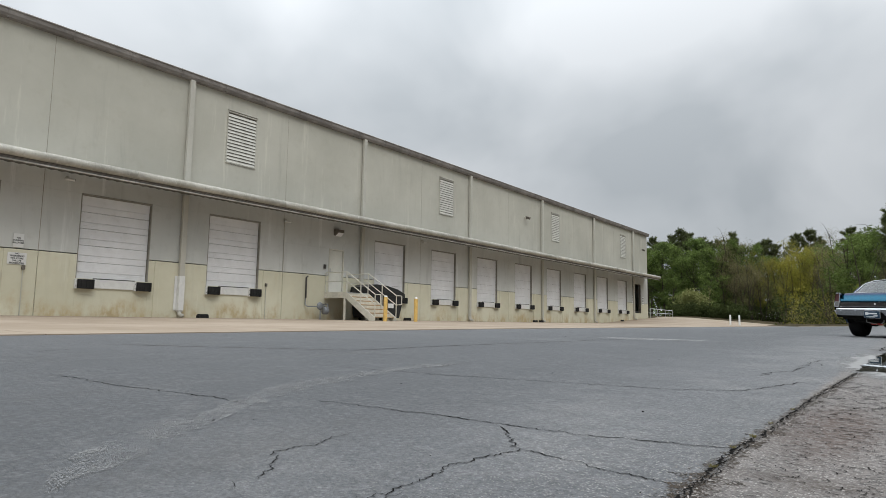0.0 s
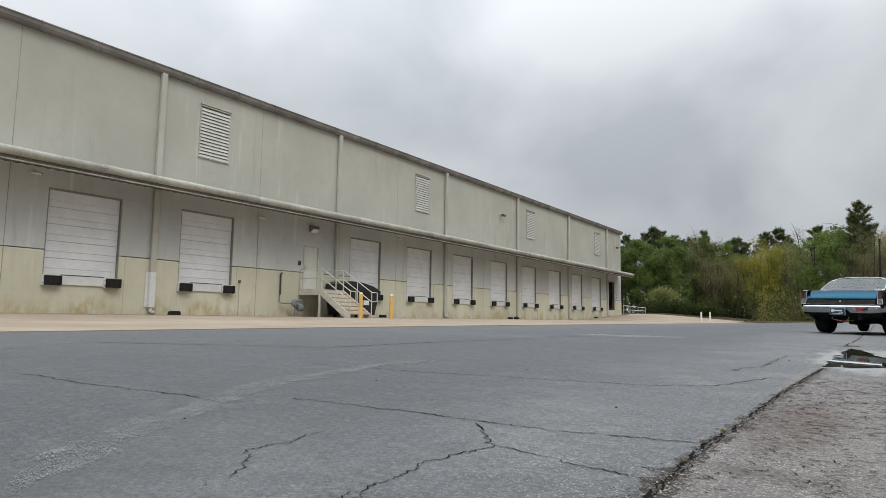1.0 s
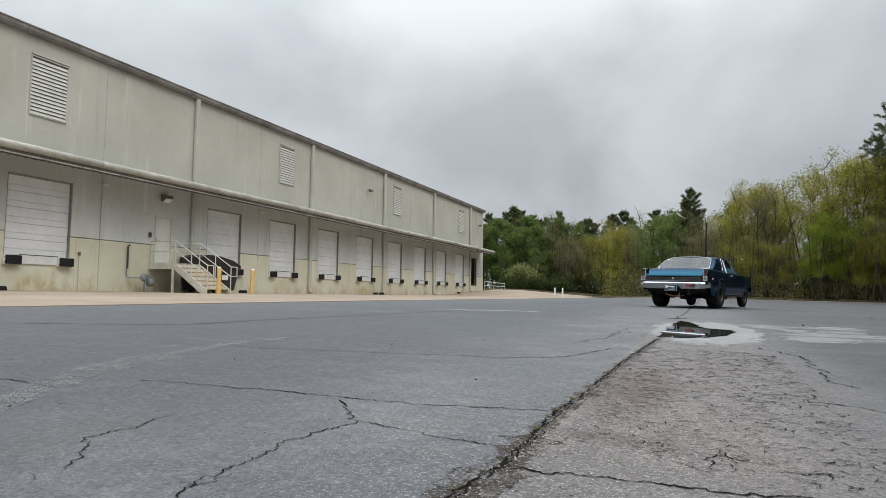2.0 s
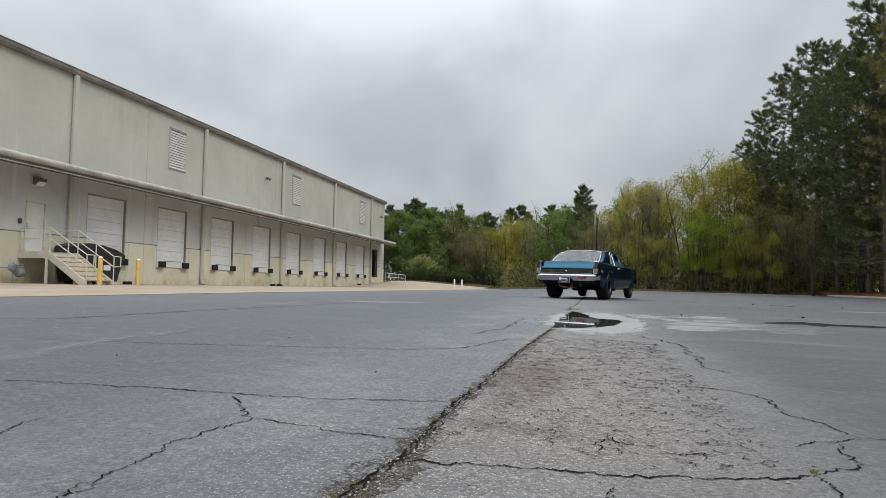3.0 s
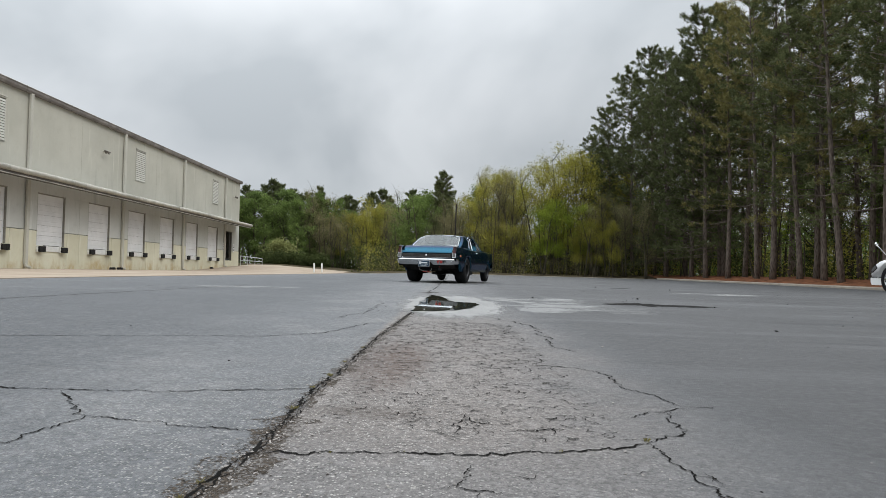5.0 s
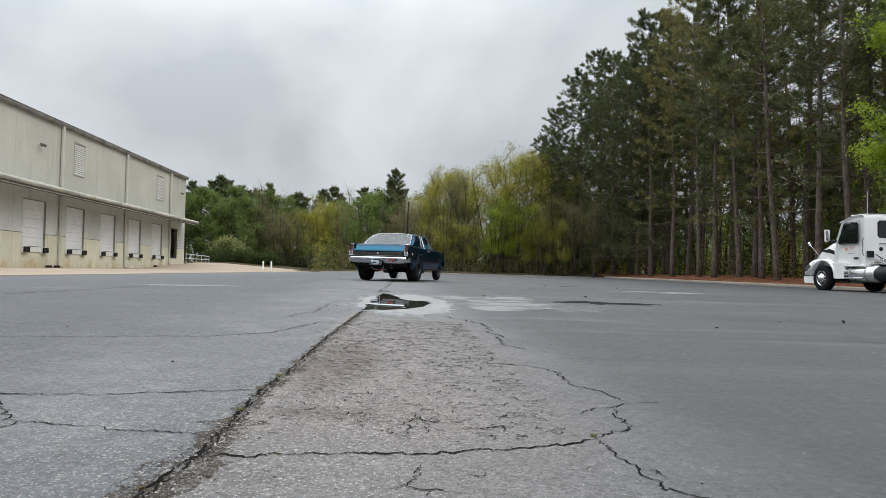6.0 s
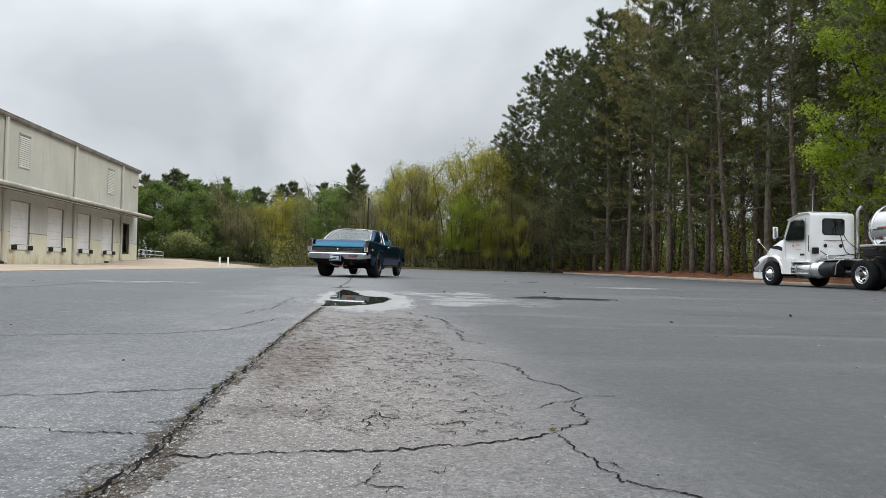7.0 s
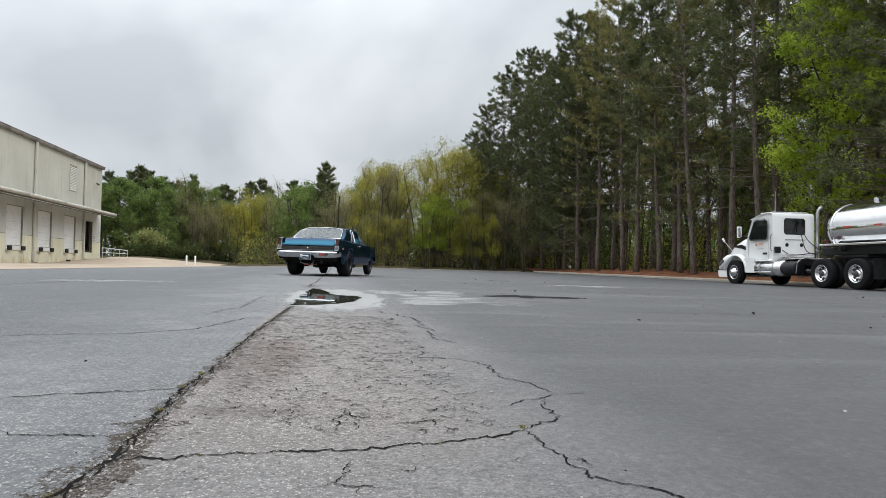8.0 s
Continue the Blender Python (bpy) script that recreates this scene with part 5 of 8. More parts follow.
def flood(y, z):
    l = thing("flood_lamp", "small weathered twin floodlight high on the wall", "wall lamp", "upper floodlights")
    bm = bmesh.new()
    lathe(bm, [(0.0, 0.07), (0.05, 0.07), (0.05, 0.01)], "x", 14)
    tube(bm, [(0.05, 0, 0), (0.12, 0, -0.02)], 0.02, 8)
    bmesh.ops.transform(bm, matrix=Matrix.Translation((wx(0.0), y, z)), verts=bm.verts)
    part("base", done(bm), VENT, l)
    for s in (-1, 1):
        bm = bmesh.new()
        lathe(bm, [(-0.10, 0.03), (0.0, 0.07), (0.12, 0.11), (0.12, 0.01)], "x", 14)
        bmesh.ops.transform(bm, matrix=Matrix.Translation((wx(0.22), y + s * 0.16, z - 0.04)) @ Matrix.Rotation(radians(35), 4, "Y") @ Matrix.Rotation(radians(20 * s), 4, "Z"), verts=bm.verts)
        part("head", done(bm), FRAME_BROWN, l)


flood(39.5, 7.85)
flood(63.85, 7.92)


def camera_dome(y, z, pole=False):
    c = thing("security_camera", "white security camera on a short wall bracket", "security camera", "security cameras")
    bm = bmesh.new()
    tube(bm, [(wx(0.0), y, z + 0.10), (wx(0.16), y, z + 0.10), (wx(0.18), y, z + 0.02)], 0.022, 8)
    part("bracket", done(bm), VENT, c)
    bm = bmesh.new()
    tube(bm, [(wx(0.14), y - 0.10, z + 0.01), (wx(0.20), y + 0.02, z - 0.005), (wx(0.27), y + 0.16, z - 0.02)], 0.042, 12)
    part("body", done(bm), SIGN_WHITE, c, "", True)
    bm = bmesh.new()
    lathe(bm, [(0.0, 0.001), (0.0, 0.034), (0.008, 0.034), (0.008, 0.001)], "y", 12)
    bmesh.ops.transform(bm, matrix=Matrix.Translation((wx(0.272), y + 0.163, z - 0.0205)) @ Matrix.Rotation(radians(-26), 4, "Z"), verts=bm.verts)
    part("lens", done(bm), BLACK_PLASTIC, c, "dark lens")


camera_dome(17.95, 4.62)
camera_dome(8.99, 4.80)
camera_dome(27.6, 4.75)


def conduit(y, z0, z1, head=False):
    c = thing("conduit", "thin painted electrical conduit on the wall", "conduit", "wall conduits")
    bm = bmesh.new()
    tube(bm, [(wx(0.06), y, z0), (wx(0.06), y, z1)], 0.016, 6)
    part("pipe", done(bm), TRIM, c)
    bm = bmesh.new()
    box(bm, (wx(0.035), y - 0.045, z1), (wx(0.11), y + 0.045, z1 + 0.13), 0.01)
    part("box", done(bm), FRAME_BROWN if head else TRIM, c)


conduit(17.07, FOOT + 0.02, 1.75, True)
conduit(7.95, FOOT + 0.02, 1.80, True)
conduit(17.93, 2.5, 4.6)

# wheel chocks left lying at the wall's foot
for y in (13.95, 26.05, 40.3, 41.2, 57.2):
    w = thing("wheel_chock", "black rubber wheel chock lying at the wall", "wheel chock", "wheel chocks")
    z = ground_z(wx(0.5), y) + 0.014
    bm = bmesh.new()
    slab(bm, [(y - 0.21, z), (y + 0.21, z), (y + 0.20, z + 0.10), (y + 0.16, z + 0.15), (y - 0.15, z + 0.15), (y - 0.20, z + 0.09)], wx(0.30), wx(0.50), "x")
    part("block", done(bm), RUBBER, w)
    bm = bmesh.new()
    box(bm, (wx(0.502), y - 0.12, z + 0.05), (wx(0.512), y + 0.12, z + 0.10), 0.004)
    part("ridge", done(bm), RUBBER, w)


def words(text, size, at, parent, material, rot=(90, 0, 90)):
    cu = bpy.data.curves.new("lettering", "FONT")
    cu.body, cu.size, cu.align_x, cu.align_y, cu.extrude, cu.offset = text, size, "CENTER", "CENTER", 0.001, 0.0028
    cu.materials.append(material)
    ob = new("lettering", cu)
    ob.matrix_basis = pose(*at, *rot)
    ob.parent = parent
    return ob


def sign(y, z, w, h, rows, size, label):
    s = thing("wall_sign", label, "sign", "wall signs")
    bm = bmesh.new()
    box(bm, (wx(0.037), y - w / 2, z - h / 2), (wx(0.045), y + w / 2, z + h / 2), 0.002)
    part("plate", done(bm), SIGN_WHITE, s)
    for i, t in enumerate(rows):
        words(t, size, (wx(0.0465), y, z + (len(rows) - 1) * size * 0.55 - i * size * 1.1), s, SIGN_INK)


sign(7.77, 2.68, 0.29, 0.42, ("NO", "DUMPING", "ALLOWED"), 0.066, "white sign reading no dumping allowed on the wall")
sign(7.77, 2.13, 0.52, 0.36, ("NO", "TRESPASSING", "VIOLATORS", "WILL BE", "PROSECUTED"), 0.066, "white sign reading no trespassing on the wall")
for y in (61.15, 63.95):
    s = thing("wall_sign", "narrow white notice board beside the open bay", "sign", "wall signs")
    bm = bmesh.new()
    box(bm, (wx(0.037), y - 0.22, 2.3), (wx(0.05), y + 0.22, 3.1), 0.003)
    part("plate", done(bm), SIGN_WHITE, s)
    for j in range(4):
        bm = bmesh.new()
        box(bm, (wx(0.0505), y - 0.16, 2.42 + j * 0.16), (wx(0.053), y + 0.16, 2.48 + j * 0.16))
        part("text_bar", done(bm), SIGN_INK, s)

# ramp rail past the corner, marker posts, and the pole with its notice
rail = thing("ramp_railing", "pale steel pipe railing along the far ramp", "railing")
for z in (0.55, 1.0):
    bm = bmesh.new()
    tube(bm, [(-21.9, 66.5, ground_z(-21.9, 66.5) + z), (-19.8, 67.15, ground_z(-19.8, 67.15) + z * 0.75)], 0.03, 8)
    part("rail", done(bm), GALV, rail)
for i in range(4):
    f = i / 3
    x, y = -21.9 + 2.1 * f, 66.5 + 0.65 * f
    z = ground_z(x, y)
    bm = bmesh.new()
    tube(bm, [(x, y, z - 0.2), (x, y, z + 1.0 - 0.25 * f)], 0.03, 8)
    part("post", done(bm), GALV, rail)
for x, y in ((-11.9, 56.0), (-11.25, 56.2)):
    b = thing("marker_post", "white marker post at the edge of the lot", "bollard", "white marker posts")
    z = ground_z(x, y)
    bm = bmesh.new()
    lathe(bm, [(z - 0.1, 0.07), (z + 0.78, 0.07), (z + 0.82, 0.05), (z + 0.83, 0.002)], "z", 14)
    bmesh.ops.transform(bm, matrix=Matrix.Translation((x, y, 0)), verts=bm.verts)
    part("post", done(bm), SIGN_WHITE, b, "", True)
pole = thing("utility_pole", "weathered brown wooden pole at the lot's far edge", "utility pole")
PX, PY = 0.55, 60.8
z = ground_z(PX, PY)
bm = bmesh.new()
tube(bm, [(PX, PY, z - 0.3), (PX + 0.03, PY, z + 3.5), (PX + 0.1, PY, z + 6.7)], [0.09, 0.08, 0.065], 12)
part("shaft", done(bm), POLE_WOOD, pole, "", True)
bm = bmesh.new()
box(bm, (PX - 0.17, PY - 0.17, z + 0.75), (PX + 0.17, PY - 0.14, z + 1.15), 0.004)
part("notice", done(bm), SIGN_WHITE, pole, "small white notice")


# ---- trees and undergrowth ----
rng = np.random.default_rng(11)


def brushes(tips, ways, length, width, per, seed):
    """Bushy needle brushes: thin triangles that fan out of each twig's tip along its way."""
    r = np.random.default_rng(seed)
    c, way = np.repeat(np.asarray(tips, float), per, 0), np.repeat(np.asarray(ways, float), per, 0)
    n = len(c)
    d = r.normal(size=(n, 3))
    d /= np.linalg.norm(d, axis=1, keepdims=True)
    d = d + 0.75 * way
    d /= np.linalg.norm(d, axis=1, keepdims=True) + 1e-9
    s = np.cross(d, r.normal(size=(n, 3)))
    s /= np.linalg.norm(s, axis=1, keepdims=True) + 1e-9
    base = c - way * length * r.uniform(0.0, 0.9, (n, 1))
    ln = length * r.uniform(0.65, 1.15, (n, 1))
    wd = width * r.uniform(0.7, 1.2, (n, 1))
    verts = np.stack([base - s * wd, base + s * wd, base + d * ln], 1).reshape(-1, 3)
    return verts, np.arange(3 * n).reshape(-1, 3)


def leaves(centres, spread, size, per, seed, flat=0.5):
    """Small pointed leaves scattered about each centre."""
    r = np.random.default_rng(seed)
    c = np.repeat(np.asarray(centres, float), per, 0)
    n = len(c)
    at = c + r.normal(size=(n, 3)) * np.array([1, 1, 0.7]) * spread
    nm = r.normal(size=(n, 3)) + np.array([0, 0, flat])
    nm /= np.linalg.norm(nm, axis=1, keepdims=True)
    u = np.cross(nm, r.normal(size=(n, 3)))
    u /= np.linalg.norm(u, axis=1, keepdims=True) + 1e-9
    w = np.cross(nm, u)
    s = size * r.uniform(0.6, 1.3, (n, 1))
    verts = np.stack([at - u * s, at + u * s * 0.5 + w * s * 0.55, at + u * s * 0.7 - w * s * 0.5], 1).reshape(-1, 3)
    return verts, np.arange(3 * n).reshape(-1, 3)


def quick(name, verts, faces, material, parent):
    me = bpy.data.meshes.new(name)
    k = faces.shape[1]
    me.vertices.add(len(verts))
    me.vertices.foreach_set("co", np.asarray(verts, np.float32).ravel())
    me.loops.add(faces.size)
    me.loops.foreach_set("vertex_index", faces.astype(np.int32).ravel())
    me.polygons.add(len(faces))
    me.polygons.foreach_set("loop_start", np.arange(0, faces.size, k, dtype=np.int32))
    me.update(calc_edges=True)
    me.materials.append(material)
    ob = new(name, me)
    ob.parent = parent
    return ob


def bent(p0, way, length, seed, up=0.25, n=5, wander=0.12):
    """Points of a limb that wanders and turns upwards."""
    r = random.Random(seed)
    p, d = Vector(p0), Vector(way).normalized()
    pts = [p.copy()]
    for i in range(n):
        d = (d + Vector((r.uniform(-1, 1), r.uniform(-1, 1), r.uniform(-1, 1))) * wander + Vector((0, 0, up / n))).normalized()
        p = p + d * (length / n)
        pts.append(p.copy())
    return pts


TALL = {}


def pine(seed, height, bare, spread, material, label, fine=1.0, low=10, dense=1.0):
    """Tall pine: bare straight trunk, dead stubs, whorled limbs with needle tufts on side twigs."""
    r = random.Random(seed)
    t = thing("pine_tree", label, "tree", "pines at the wood's edge")
    bm = bmesh.new()
    lean = (r.uniform(-0.6, 0.6), r.uniform(-0.6, 0.6))
    trunk = [Vector((lean[0] * (z / height) ** 2 + 0.07 * math.sin(z * 0.5 + seed), lean[1] * (z / height) ** 2, z)) for z in np.linspace(-0.4, height, 14)]
    r0 = 0.11 + 0.0042 * height
    tube(bm, trunk, [max(r0 * (1.25 if i == 0 else 1 - 0.93 * i / 13), 0.02) for i in range(14)], 9)
    tips, ways = [], []

    def on_trunk(z):
        f = (z + 0.4) / (height + 0.4) * 13
        i = min(int(f), 12)
        return trunk[i].lerp(trunk[i + 1], f - i)

    for _ in range(12):
        z = r.uniform(height * 0.12, height * (bare + 0.1))
        a = r.uniform(0, math.tau)
        tube(bm, bent(on_trunk(z), (math.cos(a), math.sin(a), r.uniform(-0.4, 0.25)), r.uniform(0.5, 2.8), r.random(), 0.0, 3), [0.028, 0.018, 0.010, 0.004], 3, False)
    # a few thin drooping boughs hang below the crown
    boughs = [(height * r.uniform(bare * 0.45, bare), r.uniform(-0.35, 0.05), 0.6) for _ in range(low)]
    z = height * bare
    while z < height - 0.4:
        boughs += [(z, r.uniform(-0.15, 0.35), 1.0) for _ in range(r.choice((2, 3)))]
        z += r.uniform(0.40, 0.80) / dense
    for z, rise_, full in boughs:
        f = max(0.0, (z - height * bare) / (height * (1 - bare)))
        reach = spread * (math.sin(math.pi * (0.30 + 0.70 * f)) ** 0.75 + 0.10) * r.uniform(0.5, 1.15)
        a = r.uniform(0, math.tau)
        pts = bent(on_trunk(z), (math.cos(a), math.sin(a), rise_ + 0.5 * f), reach, r.random(), 0.35, 4, 0.16)
        tube(bm, pts, [0.045, 0.034, 0.024, 0.015, 0.007], 3, False)
        for j in (1, 2, 3, 4):
            for n in range((1, 3, 4, 5)[j - 1] if full == 1.0 else (0, 1, 2, 3)[j - 1]):
                b = a + r.uniform(-1.25, 1.25)
                d = Vector((math.cos(b), math.sin(b), r.uniform(-0.10, 0.55))).normalized()
                tip = pts[j] + d * r.uniform(0.25, 0.75) * (0.35 + 0.22 * reach)
                if n < 1:
                    tube(bm, [pts[j], tip], [0.010, 0.005], 3, False)
                turn = (d * 0.7 + Vector((0, 0, 0.7))).normalized()
                tips.append(tip)
                ways.append(turn)
                if r.random() < 0.55:
                    tips.append(pts[j].lerp(tip, 0.55) + Vector((r.gauss(0, 0.06), r.gauss(0, 0.06), 0.05)))
                    ways.append(turn)
    # the leader's candles
    for _ in range(9):
        tips.append(trunk[-1] + Vector((r.gauss(0, 0.20), r.gauss(0, 0.20), r.uniform(-1.2, 0.3))))
        ways.append(Vector((r.gauss(0, 0.2), r.gauss(0, 0.2), 1.0)))
    part("trunk", bm, BARK_PINE, t, "", True)
    k = math.sqrt(1 / fine)
    v, f = brushes(tips, ways, 0.32 * k, 0.023 * k, max(5, round(14 * fine)), seed)
    quick("crown", v, f, material, t)
    TALL[t] = height
    return t


def broadleaf(seed, height, crown_low, spread, material, label, size=0.13, per=7, tip=0.30, group="broadleaf trees", limbs=18, upright=0.5, stems=1, keep=1.0):
    """Leafy tree: one or more stems, limbs and twigs that end in sprays of leaves."""
    r = random.Random(seed)
    t = thing("broadleaf_tree", label, "tree", group)
    bm = bmesh.new()
    sprays = []
    r0 = (0.07 + 0.009 * height) / math.sqrt(stems)
    for s in range(stems):
        b = s * math.tau / stems + r.uniform(0, 1)
        out = 0.13 if stems > 1 else 0.05
        trunk = bent((0.25 * (stems > 1) * math.cos(b), 0.25 * (stems > 1) * math.sin(b), -0.3), (out * math.cos(b), out * math.sin(b), 1), height * (0.88 if s == 0 else r.uniform(0.68, 0.86)) + 0.3, seed * 7 + s, 0.3, 9, 0.05)
        tube(bm, trunk, [r0 * (1.3 if i == 0 else 1 - 0.095 * i) for i in range(10)], 6)
        for i in range(limbs // stems):
            f = r.uniform(crown_low, 0.98)
            k = f * 9
            p = trunk[min(int(k), 8)].lerp(trunk[min(int(k), 8) + 1], k - int(k))
            a = i * 2.4 + r.uniform(-0.6, 0.6)
            g = (f - crown_low) / (1 - crown_low)
            reach = spread * (0.45 + 0.65 * math.sin(math.pi * (0.18 + 0.72 * g))) * r.uniform(0.55, 1.15)
            limb = bent(p, (math.cos(a), math.sin(a), upright + 0.9 * g), reach, r.random(), 0.6, 4, 0.18)
            tube(bm, limb, [r0 * 0.36 * (1 - 0.2 * j) for j in range(5)], 4, False)
            for j in range(1, 5):
                for n in range(4 if j > 1 else 2):
                    a2 = r.uniform(0, math.tau)
                    twig = bent(limb[j], (math.cos(a2), math.sin(a2), r.uniform(-0.2, 0.5 + upright)), reach * r.uniform(0.2, 0.5), r.random(), 0.2, 2, 0.25)
                    if n < 1:
                        tube(bm, twig, [0.016, 0.010, 0.004], 3, False)
                    sprays += [q + Vector((r.gauss(0, 0.12), r.gauss(0, 0.12), r.gauss(0, 0.10))) for q in twig if r.random() < keep]
    part("trunk", bm, BARK_GREY, t, "", True)
    # the crown's outline is a lumpy dome
    zc = height * (0.45 * crown_low + 0.52)
    sprays = [q for q in sprays if (q.x ** 2 + q.y ** 2) / (1.3 * spread) ** 2 + ((q.z - zc) / (height - zc)) ** 2 < 1 + 0.38 * noise.noise(q * 0.45 + Vector((seed, 0, 0)))]
    # no spray hangs in the air alone
    cells = [tuple(round(v / 1.0) for v in q) for q in sprays]
    sprays = [q for q, cell in zip(sprays, cells) if cells.count(cell) > 3]
    v, f = leaves(sprays, tip, size, per, seed)
    TALL[t] = height
    quick("crown", v, f, material, t)
    return t


def stand(masters, spots, seed, lo=0.85, hi=1.12, fresh=True):
    """Plants the masters and copies of them at the spots, each turned and scaled a little; copies alone where they stand already."""
    r = random.Random(seed)
    used = set() if fresh else set(masters)
    for x, y, *size in spots:
        ob = masters[r.randrange(len(masters))]
        s = r.uniform(lo, hi) * (size[0] if size else 1.0)
        z = ground_z(x, y) + soil_z(x, y)
        m = pose(x, y, z, r.uniform(-2, 2), r.uniform(-2, 2), r.uniform(0, 360))
        if ob in used:
            copy_thing(ob, m).scale = (s, s, s * r.uniform(0.94, 1.06))
        else:
            used.add(ob)
            ob.matrix_basis = m @ Matrix.Diagonal((s, s, s, 1))
    for ob in masters:
        if ob not in used:
            for o in (*ob.children_recursive, ob):
                bpy.data.objects.remove(o)


def scatter(n, x0, x1, y0, y1, gap, seed):
    r = random.Random(seed)
    got = []
    for _ in range(n * 30):
        p = (r.uniform(x0, x1), r.uniform(y0, y1))
        if all((p[0] - q[0]) ** 2 + (p[1] - q[1]) ** 2 > gap * gap for q in got):
            got.append(p)
        if len(got) == n:
            break
    return got


def far_spot(az, d):
    return d * math.sin(radians(az)), d * math.cos(radians(az))


PINE_LABEL = "tall straight pine with a bare trunk at the lot's edge"
pines = [pine(i, h, b, s, m, PINE_LABEL) for i, (h, b, s, m) in enumerate(((23.5, 0.30, 3.5, NEEDLE), (22.0, 0.36, 3.2, NEEDLE), (24.0, 0.42, 3.6, NEEDLE_OLIVE), (22.5, 0.36, 3.3, NEEDLE_OLIVE), (23.0, 0.46, 3.2, NEEDLE_OLIVE)))]
LOW_BOUGHS = pine(14, 20.0, 0.30, 4.6, NEEDLE, "dark green pine with dense low boughs beside the maple", 1.3, 70, 2.8)
corner = [pine(10 + i, h, b, s, NEEDLE, "dark green pine branched low at the corner of the woods", 1.15, 18, 1.6) for i, (h, b, s) in enumerate(((22.5, 0.18, 4.0), (21.5, 0.15, 3.8)))]
front = [(22.4, 51.0), (22.9, 47.4), (22.3, 43.9), (22.5, 41.0), (23.3, 39.6), (22.4, 36.5), (23.0, 33.4), (22.6, 30.6), (26.4, 29.4), (23.6, 16.2)]
edge = front + scatter(27, 24.4, 32.0, 15.0, 60.0, 2.5, 3)
stand(pines, edge, 5, 0.94, 1.08)
stand([LOW_BOUGHS], [(23.4, 21.6)], 3, 1.0, 1.01)
stand(corner, [(22.3, 58.6), (21.4, 62.6), (19.7, 68.6), (18.0, 70.6, 0.82), (22.2, 55.0), (23.6, 63.5, 1.05), (21.8, 67.4, 1.02), (24.6, 57.0), (16.6, 73.5, 0.74)], 6, 0.95, 1.05)
back = [pine(20 + i, h, b, s, m, "tall pine standing deeper in the woods", 0.45, 4) for i, (h, b, s, m) in enumerate(((23.0, 0.40, 3.0, NEEDLE), (22.0, 0.34, 3.2, NEEDLE_OLIVE)))]
stand(back, scatter(9, 34.0, 56.0, 12.0, 76.0, 4.4, 4) + scatter(8, 24.0, 36.0, 66.0, 84.0, 4.0, 41), 7, 0.9, 1.05)


def grove(masters, rows, seed):
    """Plants copies of the masters by bearing, distance and height in metres."""
    r = random.Random(seed)
    spots = []
    for bearing, d, h in rows:
        spots.append((*far_spot(bearing, d), h))
    for i, (x, y, h) in enumerate(spots):
        ob = masters[i % len(masters)]
        s = h / TALL[ob]
        size = (s * r.uniform(0.98, 1.12), s * r.uniform(0.98, 1.12), s)
        m = pose(x, y, ground_z(x, y) + soil_z(x, y), 0, 0, r.uniform(0, 360))
        if i < len(masters):
            ob.matrix_basis = m @ Matrix.Diagonal((*size, 1))
        else:
            copy_thing(ob, m).scale = size


tops = [pine(30 + i, h, b, s, NEEDLE, "ragged dark pine top over the far woods", 0.7, 4, 1.9) for i, (h, b, s) in enumerate(((13.5, 0.30, 1.9), (13.0, 0.34, 1.7), (14.0, 0.32, 2.1)))]
grove(tops, ((-0.5, 76, 12.0), (-15.3, 100, 13.0), (-14.8, 101, 12.6), (-0.9, 80, 11.2), (-18.1, 100, 11.9), (-17.2, 101, 11.4), (-16.3, 100, 12.3), (-15.8, 102, 12.8), (-14.1, 102, 12.0), (-13.4, 101, 11.2), (-11.2, 100, 12.3), (-12.5, 100, 11.3), (-9.5, 100, 11.2), (-8.9, 101, 11.6), (-8.2, 100, 10.8), (-7.0, 100, 12.4), (-6.3, 100, 13.0), (-5.6, 101, 12.0), (-3.4, 98, 12.8), (-19.2, 102, 12.0), (-20.6, 104, 12.5), (13.8, 78, 15.5), (15.2, 80, 16.0)), 15)

olive = [broadleaf(40 + i, h, 0.17, 3.2, LEAF_OLIVE, "budding yellow-green hardwood tree in the woods", 0.080, 12, 0.36, "budding hardwoods", 27, 0.7, 3, 0.9) for i, h in enumerate((13.5, 15.0, 12.5))]
spring = [broadleaf(45, 13.0, 0.24, 3.4, LEAF_SPRING, "fresh yellow-green hardwood with level sprays", 0.090, 13, 0.30, "budding hardwoods", 28, 0.25, 2, 0.9)]
dun = [broadleaf(50 + i, h, 0.18, 2.6, LEAF_DUN, "thin brownish tree with sparse spring buds", 0.055, 10, 0.36, "budding hardwoods", 24, 0.8, 2, 0.9) for i, h in enumerate((11.5, 13.0))]
deepg = [broadleaf(60 + i, h, 0.06, 3.0, LEAF_DEEP, "dense dark green leafy tree in the woods", 0.110, 17, 0.27, "green hardwoods", 26, 0.3, 1, 0.52) for i, h in enumerate((9.5, 11.0))]
